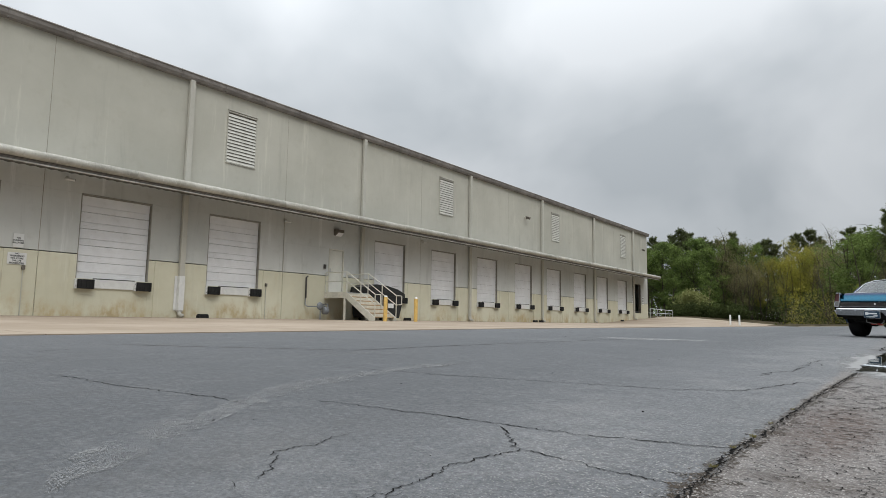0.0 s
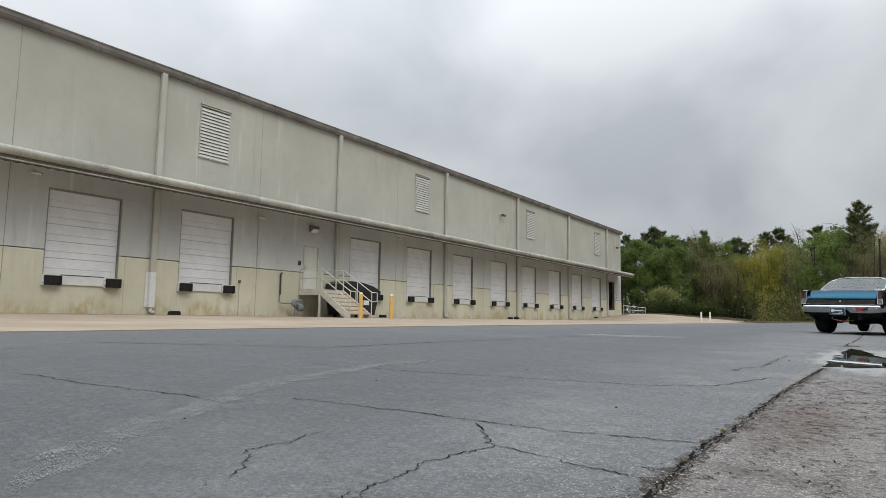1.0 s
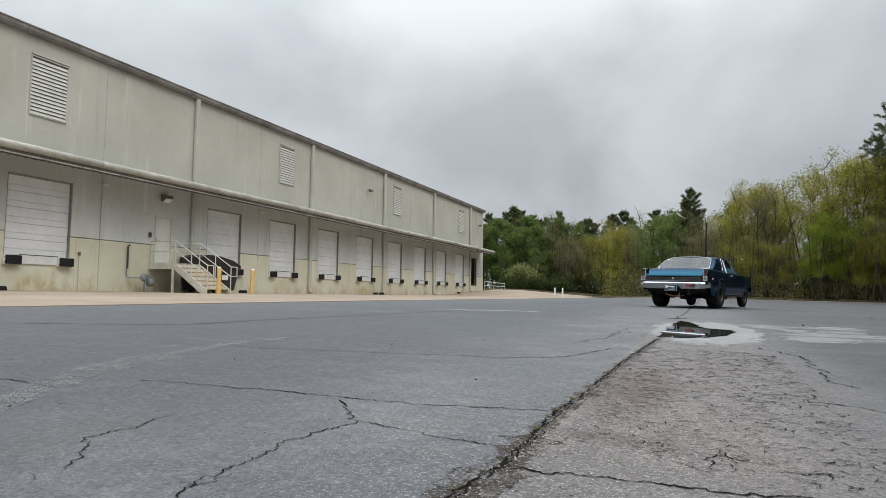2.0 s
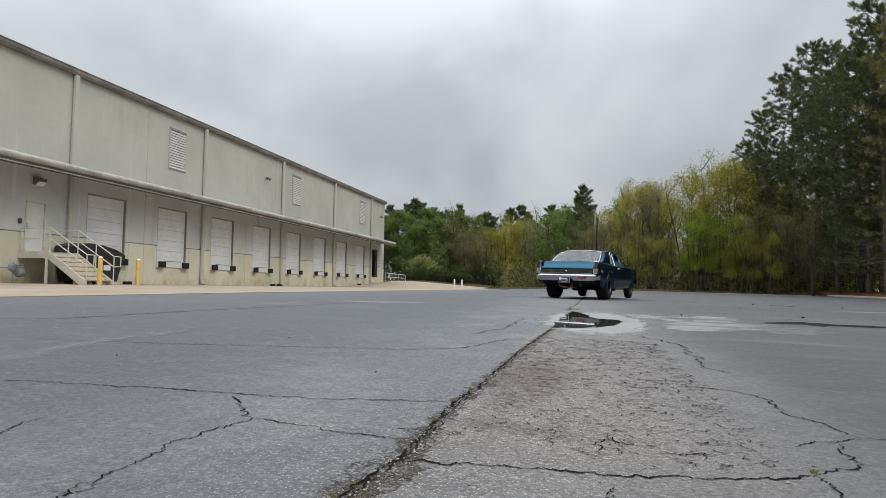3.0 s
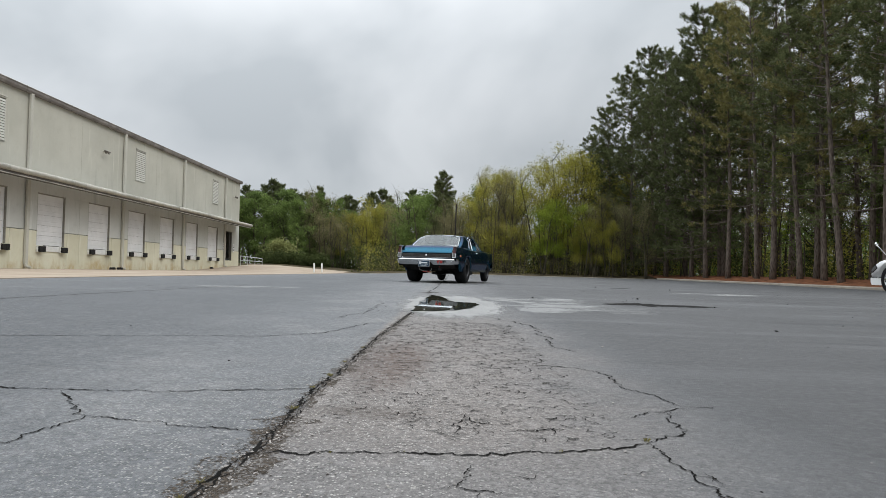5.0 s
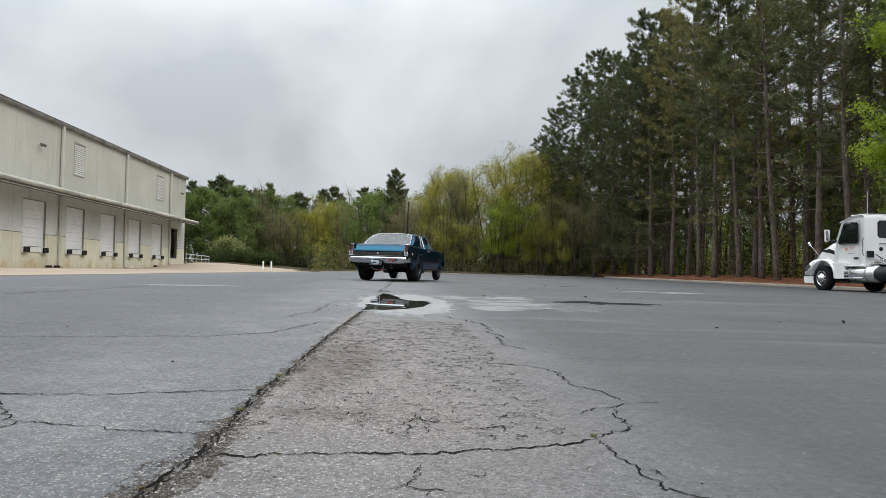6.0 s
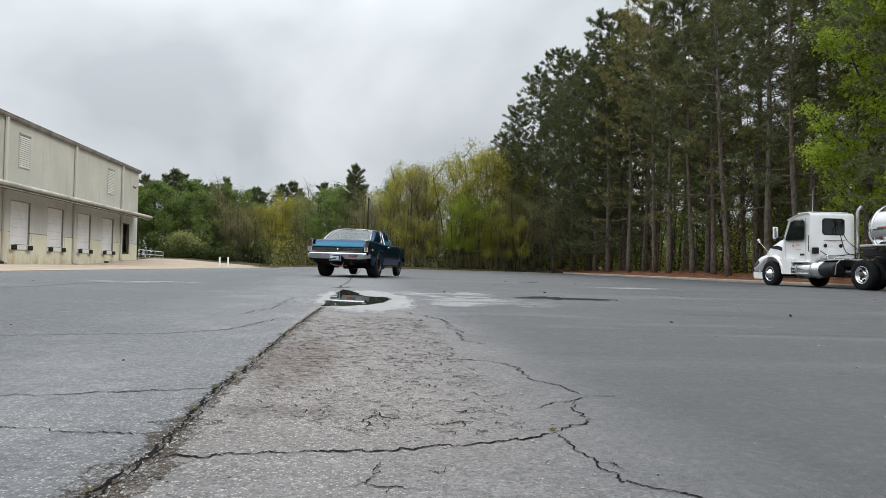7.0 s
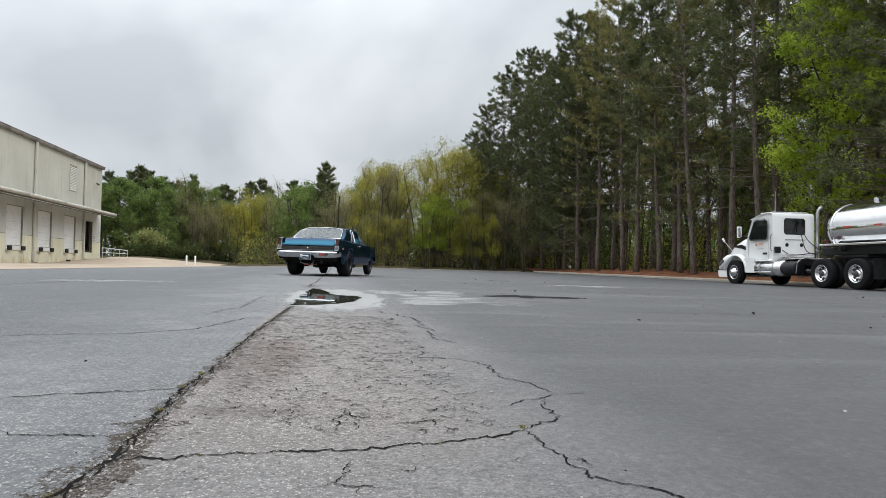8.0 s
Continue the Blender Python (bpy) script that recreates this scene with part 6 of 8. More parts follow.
grove(olive, ((2.5, 70, 10.9), (4.1, 71, 12.5), (9.5, 70, 14.3), (5.6, 72, 12.7), (3.4, 77, 12.4), (6.5, 76, 11.6), (8.0, 69, 12.8), (11.0, 71, 14.4), (12.3, 70, 13.4), (8.8, 77, 14.6), (10.4, 78, 15.3), (13.7, 72, 13.0), (15.1, 74, 12.6), (16.6, 75, 12.2), (-7.3, 84, 9.9), (-6.3, 85, 9.6), (-8.0, 83, 8.0), (-6.9, 88, 10.2), (4.8, 79, 13.2), (12.6, 78, 14.2), (-9.9, 92, 9.2), (1.6, 74, 9.8), (2.0, 66, 5.4), (3.7, 65.5, 5.8), (5.0, 66.5, 5.6), (6.3, 65, 5.2), (11.4, 65, 6.4), (13.0, 64.5, 6.2), (14.6, 64, 5.8)), 8)
stand(olive, scatter(8, 33.0, 55.0, 20.0, 74.0, 4.0, 31), 8, 0.94, 1.08, False)
grove(spring, ((8.4, 64, 7.0), (10.0, 65, 6.4), (9.2, 66, 8.2), (5.4, 77, 11.6), (11.6, 66, 7.4), (-5.6, 90, 9.4)), 18)
stand(spring, scatter(8, 28.0, 42.0, 22.0, 66.0, 4.0, 51), 18, 0.94, 1.06, False)
freshg = [broadleaf(70 + i, h, 0.04, 3.2, LEAF_MID, "leafy green tree in fresh spring leaf", 0.125, 16, 0.25, "green hardwoods", 26, 0.1, 1, 0.50) for i, h in enumerate((9.5, 11.0))]
grove(freshg, ((-3.5, 69, 8.3), (-2.3, 70, 8.4), (-2.9, 67, 5.6), (-2.9, 73, 8.9), (-1.7, 80, 10.4), (-18.4, 91, 9.6), (-17.0, 90, 9.0), (-15.6, 91, 9.9), (-14.3, 90, 9.0), (-13.1, 91, 9.6), (-11.6, 92, 10.6), (-16.3, 86, 6.2), (-13.6, 85, 5.6), (-10.4, 95, 10.2)), 12)
grove(deepg, ((-17.6, 94, 10.4), (-16.2, 95, 10.9), (-14.9, 95, 11.0), (-13.8, 96, 10.6), (-19.6, 90, 9.0), (-21.0, 92, 10.0), (-22.4, 94, 10.0), (-18.6, 97, 10.8), (-12.4, 97, 10.4), (-10.6, 99, 8.8), (-9.2, 98, 8.8), (-7.8, 98, 8.8), (-5.2, 94, 9.6), (-4.2, 90, 8.8), (-1.4, 84, 8.6), (0.6, 84, 9.0), (-6.4, 97, 9.8), (-11.6, 102, 9.4)), 10)
stand(deepg, scatter(12, 27.0, 55.0, 18.0, 76.0, 4.0, 9) + scatter(9, -10.0, 18.0, 84.0, 98.0, 4.0, 33) + scatter(14, 18.0, 34.0, 72.0, 96.0, 3.4, 34), 10, 0.9, 1.1, False)
grove(dun, ((0.2, 67, 8.0), (1.1, 68, 8.4), (-0.6, 68, 7.4), (3.0, 66, 6.0), (5.0, 66, 6.6), (6.5, 67, 6.6), (-3.7, 82, 11.4), (-10.4, 86, 7.8), (-9.5, 87, 7.6), (-11.3, 87, 7.4), (-10.8, 90, 8.6), (-5.2, 82, 8.4), (12.6, 66, 8.6), (14.0, 66, 9.0), (15.5, 65, 8.6), (17.2, 63, 8.4), (4.3, 68, 11.9), (5.4, 69, 12.2), (0.7, 73, 9.0), (-12.1, 90, 9.0), (-11.5, 93, 12.3), (-12.3, 93, 11.8), (-4.6, 84, 11.0), (-5.4, 86, 10.6), (-8.8, 90, 9.8)), 14)
stand(dun, scatter(8, 26.0, 36.0, 26.0, 74.0, 3.2, 13), 14, 0.85, 1.05, False)

# the fresh green maple beside the parked truck
maple = broadleaf(91, 15.5, 0.08, 3.3, LEAF_BRIGHT, "bright fresh-green leafy maple behind the truck", 0.092, 38, 0.24, "", 36, 0.15, 1, 0.75)
stand([maple], [(23.2, 26.6)], 2, 1.0, 1.01)


def thicket(name, spots, lo, hi, size, per, spread, material, label, seed):
    """Undergrowth: countless leafy stems."""
    q = random.Random(seed)
    centres = []
    for x, y in spots:
        z, h = ground_z(x, y) + soil_z(x, y), q.uniform(lo, hi)
        for k in range(max(2, int(h / 0.45))):
            centres.append((x + q.gauss(0, spread), y + q.gauss(0, spread), z + h * (k + 0.4) / max(2, int(h / 0.45))))
    v, f = leaves(centres, 0.30, size, per, seed)
    tagged(quick(name, v, f, material, None), label, "undergrowth", kind="stuff")


# dark leaf of the hedge; on the undergrowth the same colour paints in shade
HEDGE_SHADE_LEAF = leaf("hedge_and_shaded_undergrowth_leaf", (0.040, 0.053, 0.018), (0.098, 0.122, 0.042))
q = random.Random(5)
thicket("undergrowth_green", [(q.uniform(26, 56), q.uniform(12, 76)) for _ in range(330)] + [(q.uniform(-10, 24), q.uniform(66, 82)) for _ in range(300)] + [(q.uniform(-26, -6), q.uniform(84, 100)) for _ in range(200)], 0.8, 3.4, 0.15, 16, 0.5, HEDGE_SHADE_LEAF, "green undergrowth between the trunks, shade put into its leaf colour", 1)
thicket("undergrowth_olive", [(q.uniform(26, 56), q.uniform(12, 76)) for _ in range(640)] + [(q.uniform(-9, 24), q.uniform(64, 76)) for _ in range(190)], 0.8, 4.4, 0.085, 18, 0.5, LEAF_OLIVE, "yellow-green budding undergrowth in the woods", 2)
thicket("undergrowth_dun", [(q.uniform(-9, 22), q.uniform(61.5, 74)) for _ in range(400)] + [(q.uniform(25, 50), q.uniform(14, 72)) for _ in range(120)], 0.5, 2.8, 0.060, 18, 0.4, LEAF_DUN, "brown brushy undergrowth at the wood's edge", 3)
thicket("distant_woods", [(q.uniform(57, 72), q.uniform(-10, 110)) for _ in range(330)] + [(q.uniform(-70, 57), q.uniform(112, 124)) for _ in range(330)] + [(q.uniform(24, 57), q.uniform(84, 112)) for _ in range(140)], 3.0, 9.0, 0.34, 9, 0.7, LEAF_DEEP, "dense green woods far behind the trunks", 8)
thicket("hedge_green", [(cx + q.gauss(0, w), cy + q.gauss(0, 0.6)) for cx, cy, w in ((-22.4, 77.5, 0.5), (-21.0, 77.0, 0.6), (-19.6, 76.4, 0.7), (-18.2, 76.2, 0.6), (-16.6, 75.8, 0.5), (-15.4, 75.6, 0.3)) for _ in range(26)], 0.7, 1.7, 0.13, 26, 0.4, HEDGE_SHADE_LEAF, "dark rounded shrubs past the ramp", 4)
PALE_BUSH = leaf("pale_blossom_leaf", (0.20, 0.22, 0.075), (0.40, 0.41, 0.17))
thicket("blossom_bush", [(-21.3 + q.gauss(0, 0.6), 79.8 + q.gauss(0, 0.5)) for _ in range(30)], 2.2, 3.4, 0.14, 26, 0.5, PALE_BUSH, "pale flowering shrub above the ramp", 6)
# bare saplings among the undergrowth
bm = bmesh.new()
for _ in range(150):
    x, y = (q.uniform(-6, 24), q.uniform(61.5, 70)) if q.random() < 0.7 else (q.uniform(22, 42), q.uniform(16, 70))
    z, h = ground_z(x, y) + soil_z(x, y), q.uniform(2.5, 8)
    lean = (q.gauss(0, 0.8), q.gauss(0, 0.8))
    tube(bm, [(x, y, z - 0.1), (x + lean[0] * 0.4, y + lean[1] * 0.4, z + h * 0.5), (x + lean[0], y + lean[1], z + h)], [0.055, 0.038, 0.012], 5, False)
tagged(part("bare_saplings", bm, BARK_GREY, None, "", True), "thin bare saplings at the wood's edge", "saplings", kind="stuff")


# ---- the blue coupe ----
PAINT = car_paint("metallic_blue_paint", (0.011, 0.074, 0.118))
CHROME = metal("chrome", (0.80, 0.81, 0.82), 0.07, 0.12)
DULL_CHROME = metal("brushed_bumper", (0.50, 0.52, 0.54), 0.17, 0.2)
GLASS = glass("window_glass", (0.62, 0.70, 0.70), 0.9)
RED_LENS = coated("red_lamp_lens", (0.060, 0.006, 0.006), 0.35, 0.15, 20)
CLEAR_LENS = coated("clear_lamp_lens", (0.11, 0.11, 0.105), 0.3, 0.1, 20)
AMBER_LENS = coated("amber_lamp_lens", (0.55, 0.12, 0.02), 0.25, 0.1, 20, coat=1.0)
STEEL_RIM = metal("dull_rim_steel", (0.075, 0.075, 0.08), 0.40, 0.2)
SATIN_BLACK = coated("satin_black", (0.012, 0.012, 0.013), 0.45, 0.2, 8, spec=0.3, dirty=0.05)
UNDERSIDE = coated("sooty_underside", (0.012, 0.0115, 0.011), 0.9, 0.3, 6, spec=0.1)
PLATE_BLUE = coated("plate_blue", (0.010, 0.038, 0.072), 0.4, 0.05, 6)
PLATE_INK = coated("plate_white", (0.75, 0.77, 0.78), 0.5, 0.05, 6)
RED_PLASTIC = coated("red_plastic", (0.30, 0.020, 0.018), 0.4, 0.15, 8)
HOSE = coated("braided_hose", (0.20, 0.20, 0.19), 0.5, 0.25, 30)
SEAT = coated("black_vinyl", (0.03, 0.03, 0.032), 0.5, 0.2, 6)

REAR, NOSE, AX_R, AX_F = -1.14, 3.50, 0.0, 2.74
R_R, R_F = 0.362, 0.318


def side_x(y, z):
    """Half-width of the body at a place on its flank."""
    taper = 0.885 - 0.045 * step01(-y, 0.2, 1.2) - 0.075 * step01(y, 2.2, 3.5)
    v = (z - 0.68) / 0.42
    return taper - (0.055 if v > 0 else 0.028) * v * v - (0.03 if z < 0.42 else 0.0) + 0.012 * math.exp(-((z - 0.80) / 0.03) ** 2)


def belt_z(y):
    """Height of the fender's upper edge: high tail, dip at the doors, level nose."""
    return 0.945 + 0.060 * step01(-y, -0.9, 0.9) - 0.02 * step01(y, 1.8, 3.4)


def sill_z(y):
    z = 0.305 + 0.30 * step01(-y, 0.45, 0.95) + 0.06 * step01(y, 3.0, 3.5)
    for c, rad, hub in ((AX_R, 0.395, R_R), (AX_F, 0.36, R_F)):
        d = abs(y - c)
        if d < rad:
            z = max(z, hub + math.sqrt(rad * rad - d * d) * 0.98)
    return z


def coupe():
    c = thing("coupe", "dark metallic blue vintage two-door coupe on fat rear tyres", "car")
    ys = sorted(set([REAR + (NOSE - REAR) * i / 76 for i in range(77)] + [AX_R - 0.395, AX_R + 0.395, AX_F - 0.36, AX_F + 0.36, AX_R - 0.39, AX_R + 0.39, AX_F - 0.355, AX_F + 0.355]))
    for s in (-1, 1):
        bm = bmesh.new()
        rings = []
        for y in ys:
            lo, hi = sill_z(y), belt_z(y)
            ring = [(s * (side_x(y, lo) - 0.05), y, lo + 0.004)]
            for i in range(9):
                z = lo + (hi - 0.03 - lo) * i / 8
                ring.append((s * side_x(y, z), y, z))
            x = side_x(y, hi - 0.03)
            ring += [(s * (x - 0.012), y, hi - 0.008), (s * (x - 0.04), y, hi), (s * (x - 0.11), y, hi + 0.004)]
            rings.append(ring)
        loft(bm, rings, False, False)
        part("fender", done(bm), PAINT, c, "", True)
        # rolled lip round each wheel opening, and the sill moulding
        for cy, rad, hub in ((AX_R, 0.395, R_R), (AX_F, 0.36, R_F)):
            bm = bmesh.new()
            pts = []
            for i in range(17):
                a = math.pi * (0.06 + 0.88 * i / 16)
                y, z = cy + rad * math.cos(a), hub + rad * math.sin(a)
                z = max(z, sill_z(y))
                pts.append((s * (side_x(y, z) + 0.004), y, z))
            tube(bm, pts, 0.0028, 6)
            part("arch_lip", done(bm), PAINT, c, "rolled wheel-arch lip", True)
        for z in (0.335, 0.375):
            bm = bmesh.new()
            tube(bm, [(s * (side_x(y, z) + 0.004), y, z) for y in (0.46, 1.0, 1.7, 2.34)], 0.009, 6)
            part("sill_trim", done(bm), CHROME, c, "chrome sill moulding")
        bm = bmesh.new()
        tube(bm, [(s * (side_x(0.80, z) + 0.001), 0.80 - 0.03 * (z < 0.5), z) for z in (0.40, 0.55, 0.75, 0.90)], 0.0035, 4)
        part("door_gap", done(bm), SATIN_BLACK, c)
        bm = bmesh.new()
        tube(bm, [(s * (side_x(2.05, z) + 0.001), 2.05, z) for z in (0.40, 0.55, 0.75, 0.90)], 0.0035, 4)
        part("door_gap", done(bm), SATIN_BLACK, c)
        bm = bmesh.new()
        box(bm, (min(s * 0.875, s * 0.91), 0.90, 0.862), (max(s * 0.875, s * 0.91), 1.08, 0.885), 0.008)
        part("door_handle", done(bm), CHROME, c, "chrome door handle")
        bm = bmesh.new()
        y, z = -0.78, 0.80
        x = side_x(y, z)
        box(bm, (min(s * x, s * (x + 0.012)), y - 0.065, z - 0.028), (max(s * x, s * (x + 0.012)), y + 0.065, z + 0.028), 0.006)
        lamp = part("side_marker", done(bm), CHROME, c, "chrome-framed side marker")
        bm = bmesh.new()
        box(bm, (min(s * (x + 0.006), s * (x + 0.018)), y - 0.05, z - 0.02), (max(s * (x + 0.006), s * (x + 0.018)), y + 0.05, z + 0.02), 0.004)
        part("lens", done(bm), AMBER_LENS, lamp, "amber lens")
        # faded name on the rear quarter, as plain bars
        for i, (w, h) in enumerate(((0.05, 0.085), (0.018, 0.085), (0.045, 0.055), (0.075, 0.055), (0.05, 0.055), (0.05, 0.055), (0.02, 0.075), (0.05, 0.085))):
            y0 = -0.86 + i * 0.088
            bm = bmesh.new()
            z0 = 0.905
            q = [(side_x(y0 + d, z0 + e) + 0.0025, y0 + d, z0 + e) for d, e in ((0, 0), (w, 0), (w, h), (0, h))]
            bm.faces.new([bm.verts.new((s * a, b, z)) for a, b, z in q])
            part("badge_bar", bm, DULL_CHROME, c, "faded silver name mark")
        # inner wheel wells
        for cy, rad in ((AX_R, 0.46), (AX_F, 0.42)):
            bm = bmesh.new()
            ring = [[(s * x, cy + rad * math.cos(math.pi * i / 12), 0.33 + rad * math.sin(math.pi * i / 12)) for i in range(13)] for x in (0.42, 0.80)]
            loft(bm, ring, False, False)
            bm.faces.new([bm.verts.new(p) for p in ring[0]])
            part("wheel_well", done(bm), UNDERSIDE, c)
    # trunk lid, hood and cowl
    def deck(y0, y1, inner, crown, name, label, drop0=0.0, drop1=0.0, n=14):
        bm = bmesh.new()
        rings = []
        for i in range(n + 1):
            f = i / n
            y = y0 + (y1 - y0) * f
            w = side_x(y, belt_z(y)) - inner
            z = belt_z(y) + 0.006
            dip = drop0 * (1 - f) ** 6 + drop1 * f ** 6
            rings.append([(w * (2 * k / 16 - 1), y, z - dip + crown * (1 - (2 * k / 16 - 1) ** 2)) for k in range(17)])
        loft(bm, rings, False, False)
        part(name, done(bm), PAINT, c, label, True)
    bm = bmesh.new()
    rings = []
    for dy, z in ((0.0, 0.823), (0.004, 0.840), (0.05, 0.890), (0.11, 0.942), (0.18, 0.984), (0.28, 1.010), (0.42, 1.024), (0.60, 1.034), (0.80, 1.042)):
        y = REAR + dy
        w = min(side_x(y, 0.95) - 0.105, 0.715)
        rings.append([(w * (2 * k / 16 - 1), y - 0.012 * (1 - (2 * k / 16 - 1) ** 2), z + 0.012 * min(1.0, dy * 5) * (1 - (2 * k / 16 - 1) ** 2)) for k in range(17)])
    loft(bm, rings, False, False)
    part("trunk_lid", done(bm), PAINT, c, "bright blue trunk lid with a sloping tail", True)
    deck(2.12, NOSE - 0.02, 0.105, 0.035, "hood", "long blue hood", 0.0, 0.05)
    # cabin: pillars and roof in paint, panes between
    def both(pts):
        return [[(sx * x, y, z) for x, y, z in pts] for sx in (-1, 1)]
    R0, R1 = (0.675, -0.38, 1.035), (0.585, 0.20, 1.345)
    C0, Q0, Q1 = (0.765, -0.28, 1.03), (0.775, 0.42, 0.985), (0.655, 0.68, 1.315)
    B0, B1 = (0.775, 0.86, 0.965), (0.655, 0.90, 1.322)
    A0, A1 = (0.755, 2.02, 0.955), (0.63, 1.42, 1.325)
    W0, W1 = (0.665, 2.20, 0.975), (0.555, 1.46, 1.355)
    T0 = (0.625, 0.34, 1.345)
    for sx in (-1, 1):
        bm = bmesh.new()
        def face(*pts):
            bm.faces.new([bm.verts.new((sx * p[0], p[1], p[2])) for p in pts])
        n = 8
        lo = [Vector(R0).lerp(Vector(C0), i / n) + Vector((0.012, -0.03, 0)) * math.sin(math.pi * i / n) for i in range(n + 1)] + [Vector(C0).lerp(Vector(Q0), (i + 1) / n) for i in range(n)]
        hi = [Vector(R1).lerp(Vector(T0), i / n) + Vector((0.02, 0, -0.01)) * math.sin(math.pi * i / n) for i in range(n + 1)] + [Vector(T0).lerp(Vector(Q1), (i + 1) / n) for i in range(n)]
        rows = []
        for k in range(6):
            f = k / 5
            rows.append([(lambda v: (sx * (v.x + 0.03 * math.sin(math.pi * f)), v.y, v.z))(a.lerp(b, f)) for a, b in zip(lo, hi)])
        loft(bm, rows, False, False)
        part("c_pillar", done(bm), PAINT, c, "broad blue rear pillar", True)
        for a, b, name in ((A0, A1, "a_pillar"),):
            bm = bmesh.new()
            tube(bm, [(sx * 0.71, 2.12, 0.965), (sx * 0.66, 1.80, 1.15), (sx * 0.595, 1.45, 1.345)], [0.045, 0.036, 0.032], 8)
            part(name, done(bm), PAINT, c, "", True)
        bm = bmesh.new()
        tube(bm, [(sx * p[0], p[1], p[2]) for p in (Q1, (0.665, 0.90, 1.325), A1)], 0.022, 8)
        part("drip_rail", done(bm), PAINT, c, "", True)
        bm = bmesh.new()
        tube(bm, [(sx * (p[0] + 0.018), p[1], p[2] + 0.014) for p in (Q0, Q1, B1, A1, (0.70, 1.76, 1.14), A0)], 0.008, 6)
        part("window_trim", done(bm), CHROME, c, "thin chrome window surround")
        bm = bmesh.new()
        tube(bm, [(sx * B0[0], B0[1], B0[2]), (sx * B1[0], B1[1], B1[2])], 0.016, 6)
        part("b_pillar", done(bm), CHROME, c)
        bm = bmesh.new()
        face(Q0, B0, B1, Q1)
        part("quarter_window", done(bm), GLASS, c)
        bm = bmesh.new()
        tube(bm, [(sx * 0.745, 1.62, 0.96), (sx * 0.66, 1.52, 1.31)], 0.011, 6)
        part("vent_post", done(bm), CHROME, c)
        bm = bmesh.new()
        face((0.742, 1.62, 0.96), A0, A1, (0.645, 1.52, 1.315))
        part("vent_window", done(bm), GLASS, c)
    bm = bmesh.new()
    rings = []
    for i in range(15):
        f = i / 14
        y = R1[1] + (W1[1] - R1[1]) * f
        w = 0.60 + 0.055 * math.sin(math.pi * f) - (0.045 if i in (0, 14) else 0.0)
        z = 1.335 + 0.02 * f + 0.015 * math.sin(math.pi * f)
        rings.append([(w * u, y, z + 0.045 * (1 - abs(u) ** 2.5) * (0.35 + 0.65 * math.sin(math.pi * min(max(f, 0.04), 0.96))) - 0.012 * abs(u) ** 6) for u in (-1, -0.94, -0.85, -0.7, -0.5, -0.25, 0, 0.25, 0.5, 0.7, 0.85, 0.94, 1)])
    loft(bm, rings, False, False)
    part("roof", done(bm), PAINT, c, "smooth blue roof", True)
    for name, lo_p, hi_p, bow in (("rear_window", R0, R1, -0.05), ("windshield", W0, W1, 0.07)):
        bm = bmesh.new()
        rows = []
        for k in range(7):
            f = k / 6
            a, b = Vector(lo_p), Vector(hi_p)
            p = a.lerp(b, f)
            round_off = 1 - 0.8 * max(0.0, f - 0.72) ** 2
            rows.append([(p.x * u * round_off, p.y + bow * (1 - u * u), p.z + 0.018 * f * (1 - u * u) - 0.035 * f ** 5 * abs(u) ** 9) for u in (-1, -0.8, -0.55, -0.28, 0, 0.28, 0.55, 0.8, 1)])
        loft(bm, rows, False, False)
        part(name, done(bm), GLASS, c, "", True)
        rim = [rows[0][i] for i in range(9)] + [rows[k][8] for k in range(1, 7)] + [rows[6][i] for i in range(7, -1, -1)] + [rows[k][0] for k in range(5, -1, -1)]
        bm = bmesh.new()
        tube(bm, [(x, y + (-0.008 if bow < 0 else 0.008), z + 0.006) for x, y, z in rim], 0.008, 6)
        part("window_surround", done(bm), CHROME, c, "polished chrome surround", True)
    # cowl panels between glass and decks
    for y0, y1, name in ((-0.42, -0.28, "rear_shelf"), (2.02, 2.24, "cowl")):
        bm = bmesh.new()
        box(bm, (-0.76, y0, 0.93), (0.76, y1, 1.0 if y0 > 0 else 1.035), 0.01)
        part(name, done(bm), PAINT, c)
    # tail: lamps in chrome bezels, ribbed black panel, lower panel
    for s in (-1, 1):
        x0, x1 = 0.735, 0.825
        bm = bmesh.new()
        ring = [[(s * x, REAR - d + 0.07 * (z - 0.75) / 0.3, z) for x, z in ((x0, 0.745), (x1 + 0.015, 0.745), (x1 - 0.005, 1.065), (x0 + 0.005, 1.065))] for d in (-0.10, 0.02)]
        loft(bm, ring)
        bez = part("tail_lamp", done(bm), CHROME, c, "upright chrome-framed tail lamp")
        for z0, z1, mat, lab in ((0.757, 0.855, CLEAR_LENS, "clear reversing lens"), (0.862, 1.054, RED_LENS, "dark red lens")):
            bm = bmesh.new()
            loft(bm, [[(s * x, REAR - d + 0.07 * (z - 0.75) / 0.3, z) for x, z in ((x0 + 0.009, z0), (x1 + 0.009, z0), (x1 - 0.007, z1), (x0 + 0.011, z1))] for d in (-0.02, 0.028)])
            part("lens", done(bm), mat, bez, lab)
    bm = bmesh.new()
    box(bm, (-0.70, REAR - 0.016, 0.745), (0.70, REAR + 0.06, 0.840), 0.006)
    panel = part("tail_panel", done(bm), SATIN_BLACK, c, "black ribbed tail panel")
    for i in range(6):
        bm = bmesh.new()
        box(bm, (-0.69, REAR - 0.024, 0.757 + i * 0.0133), (0.69, REAR - 0.014, 0.763 + i * 0.0133), 0.002)
        part("rib", done(bm), STEEL_DARK, panel)
    for z in (0.742,):
        bm = bmesh.new()
        tube(bm, [(-0.70, REAR - 0.016, z), (0.70, REAR - 0.016, z)], 0.0075, 6)
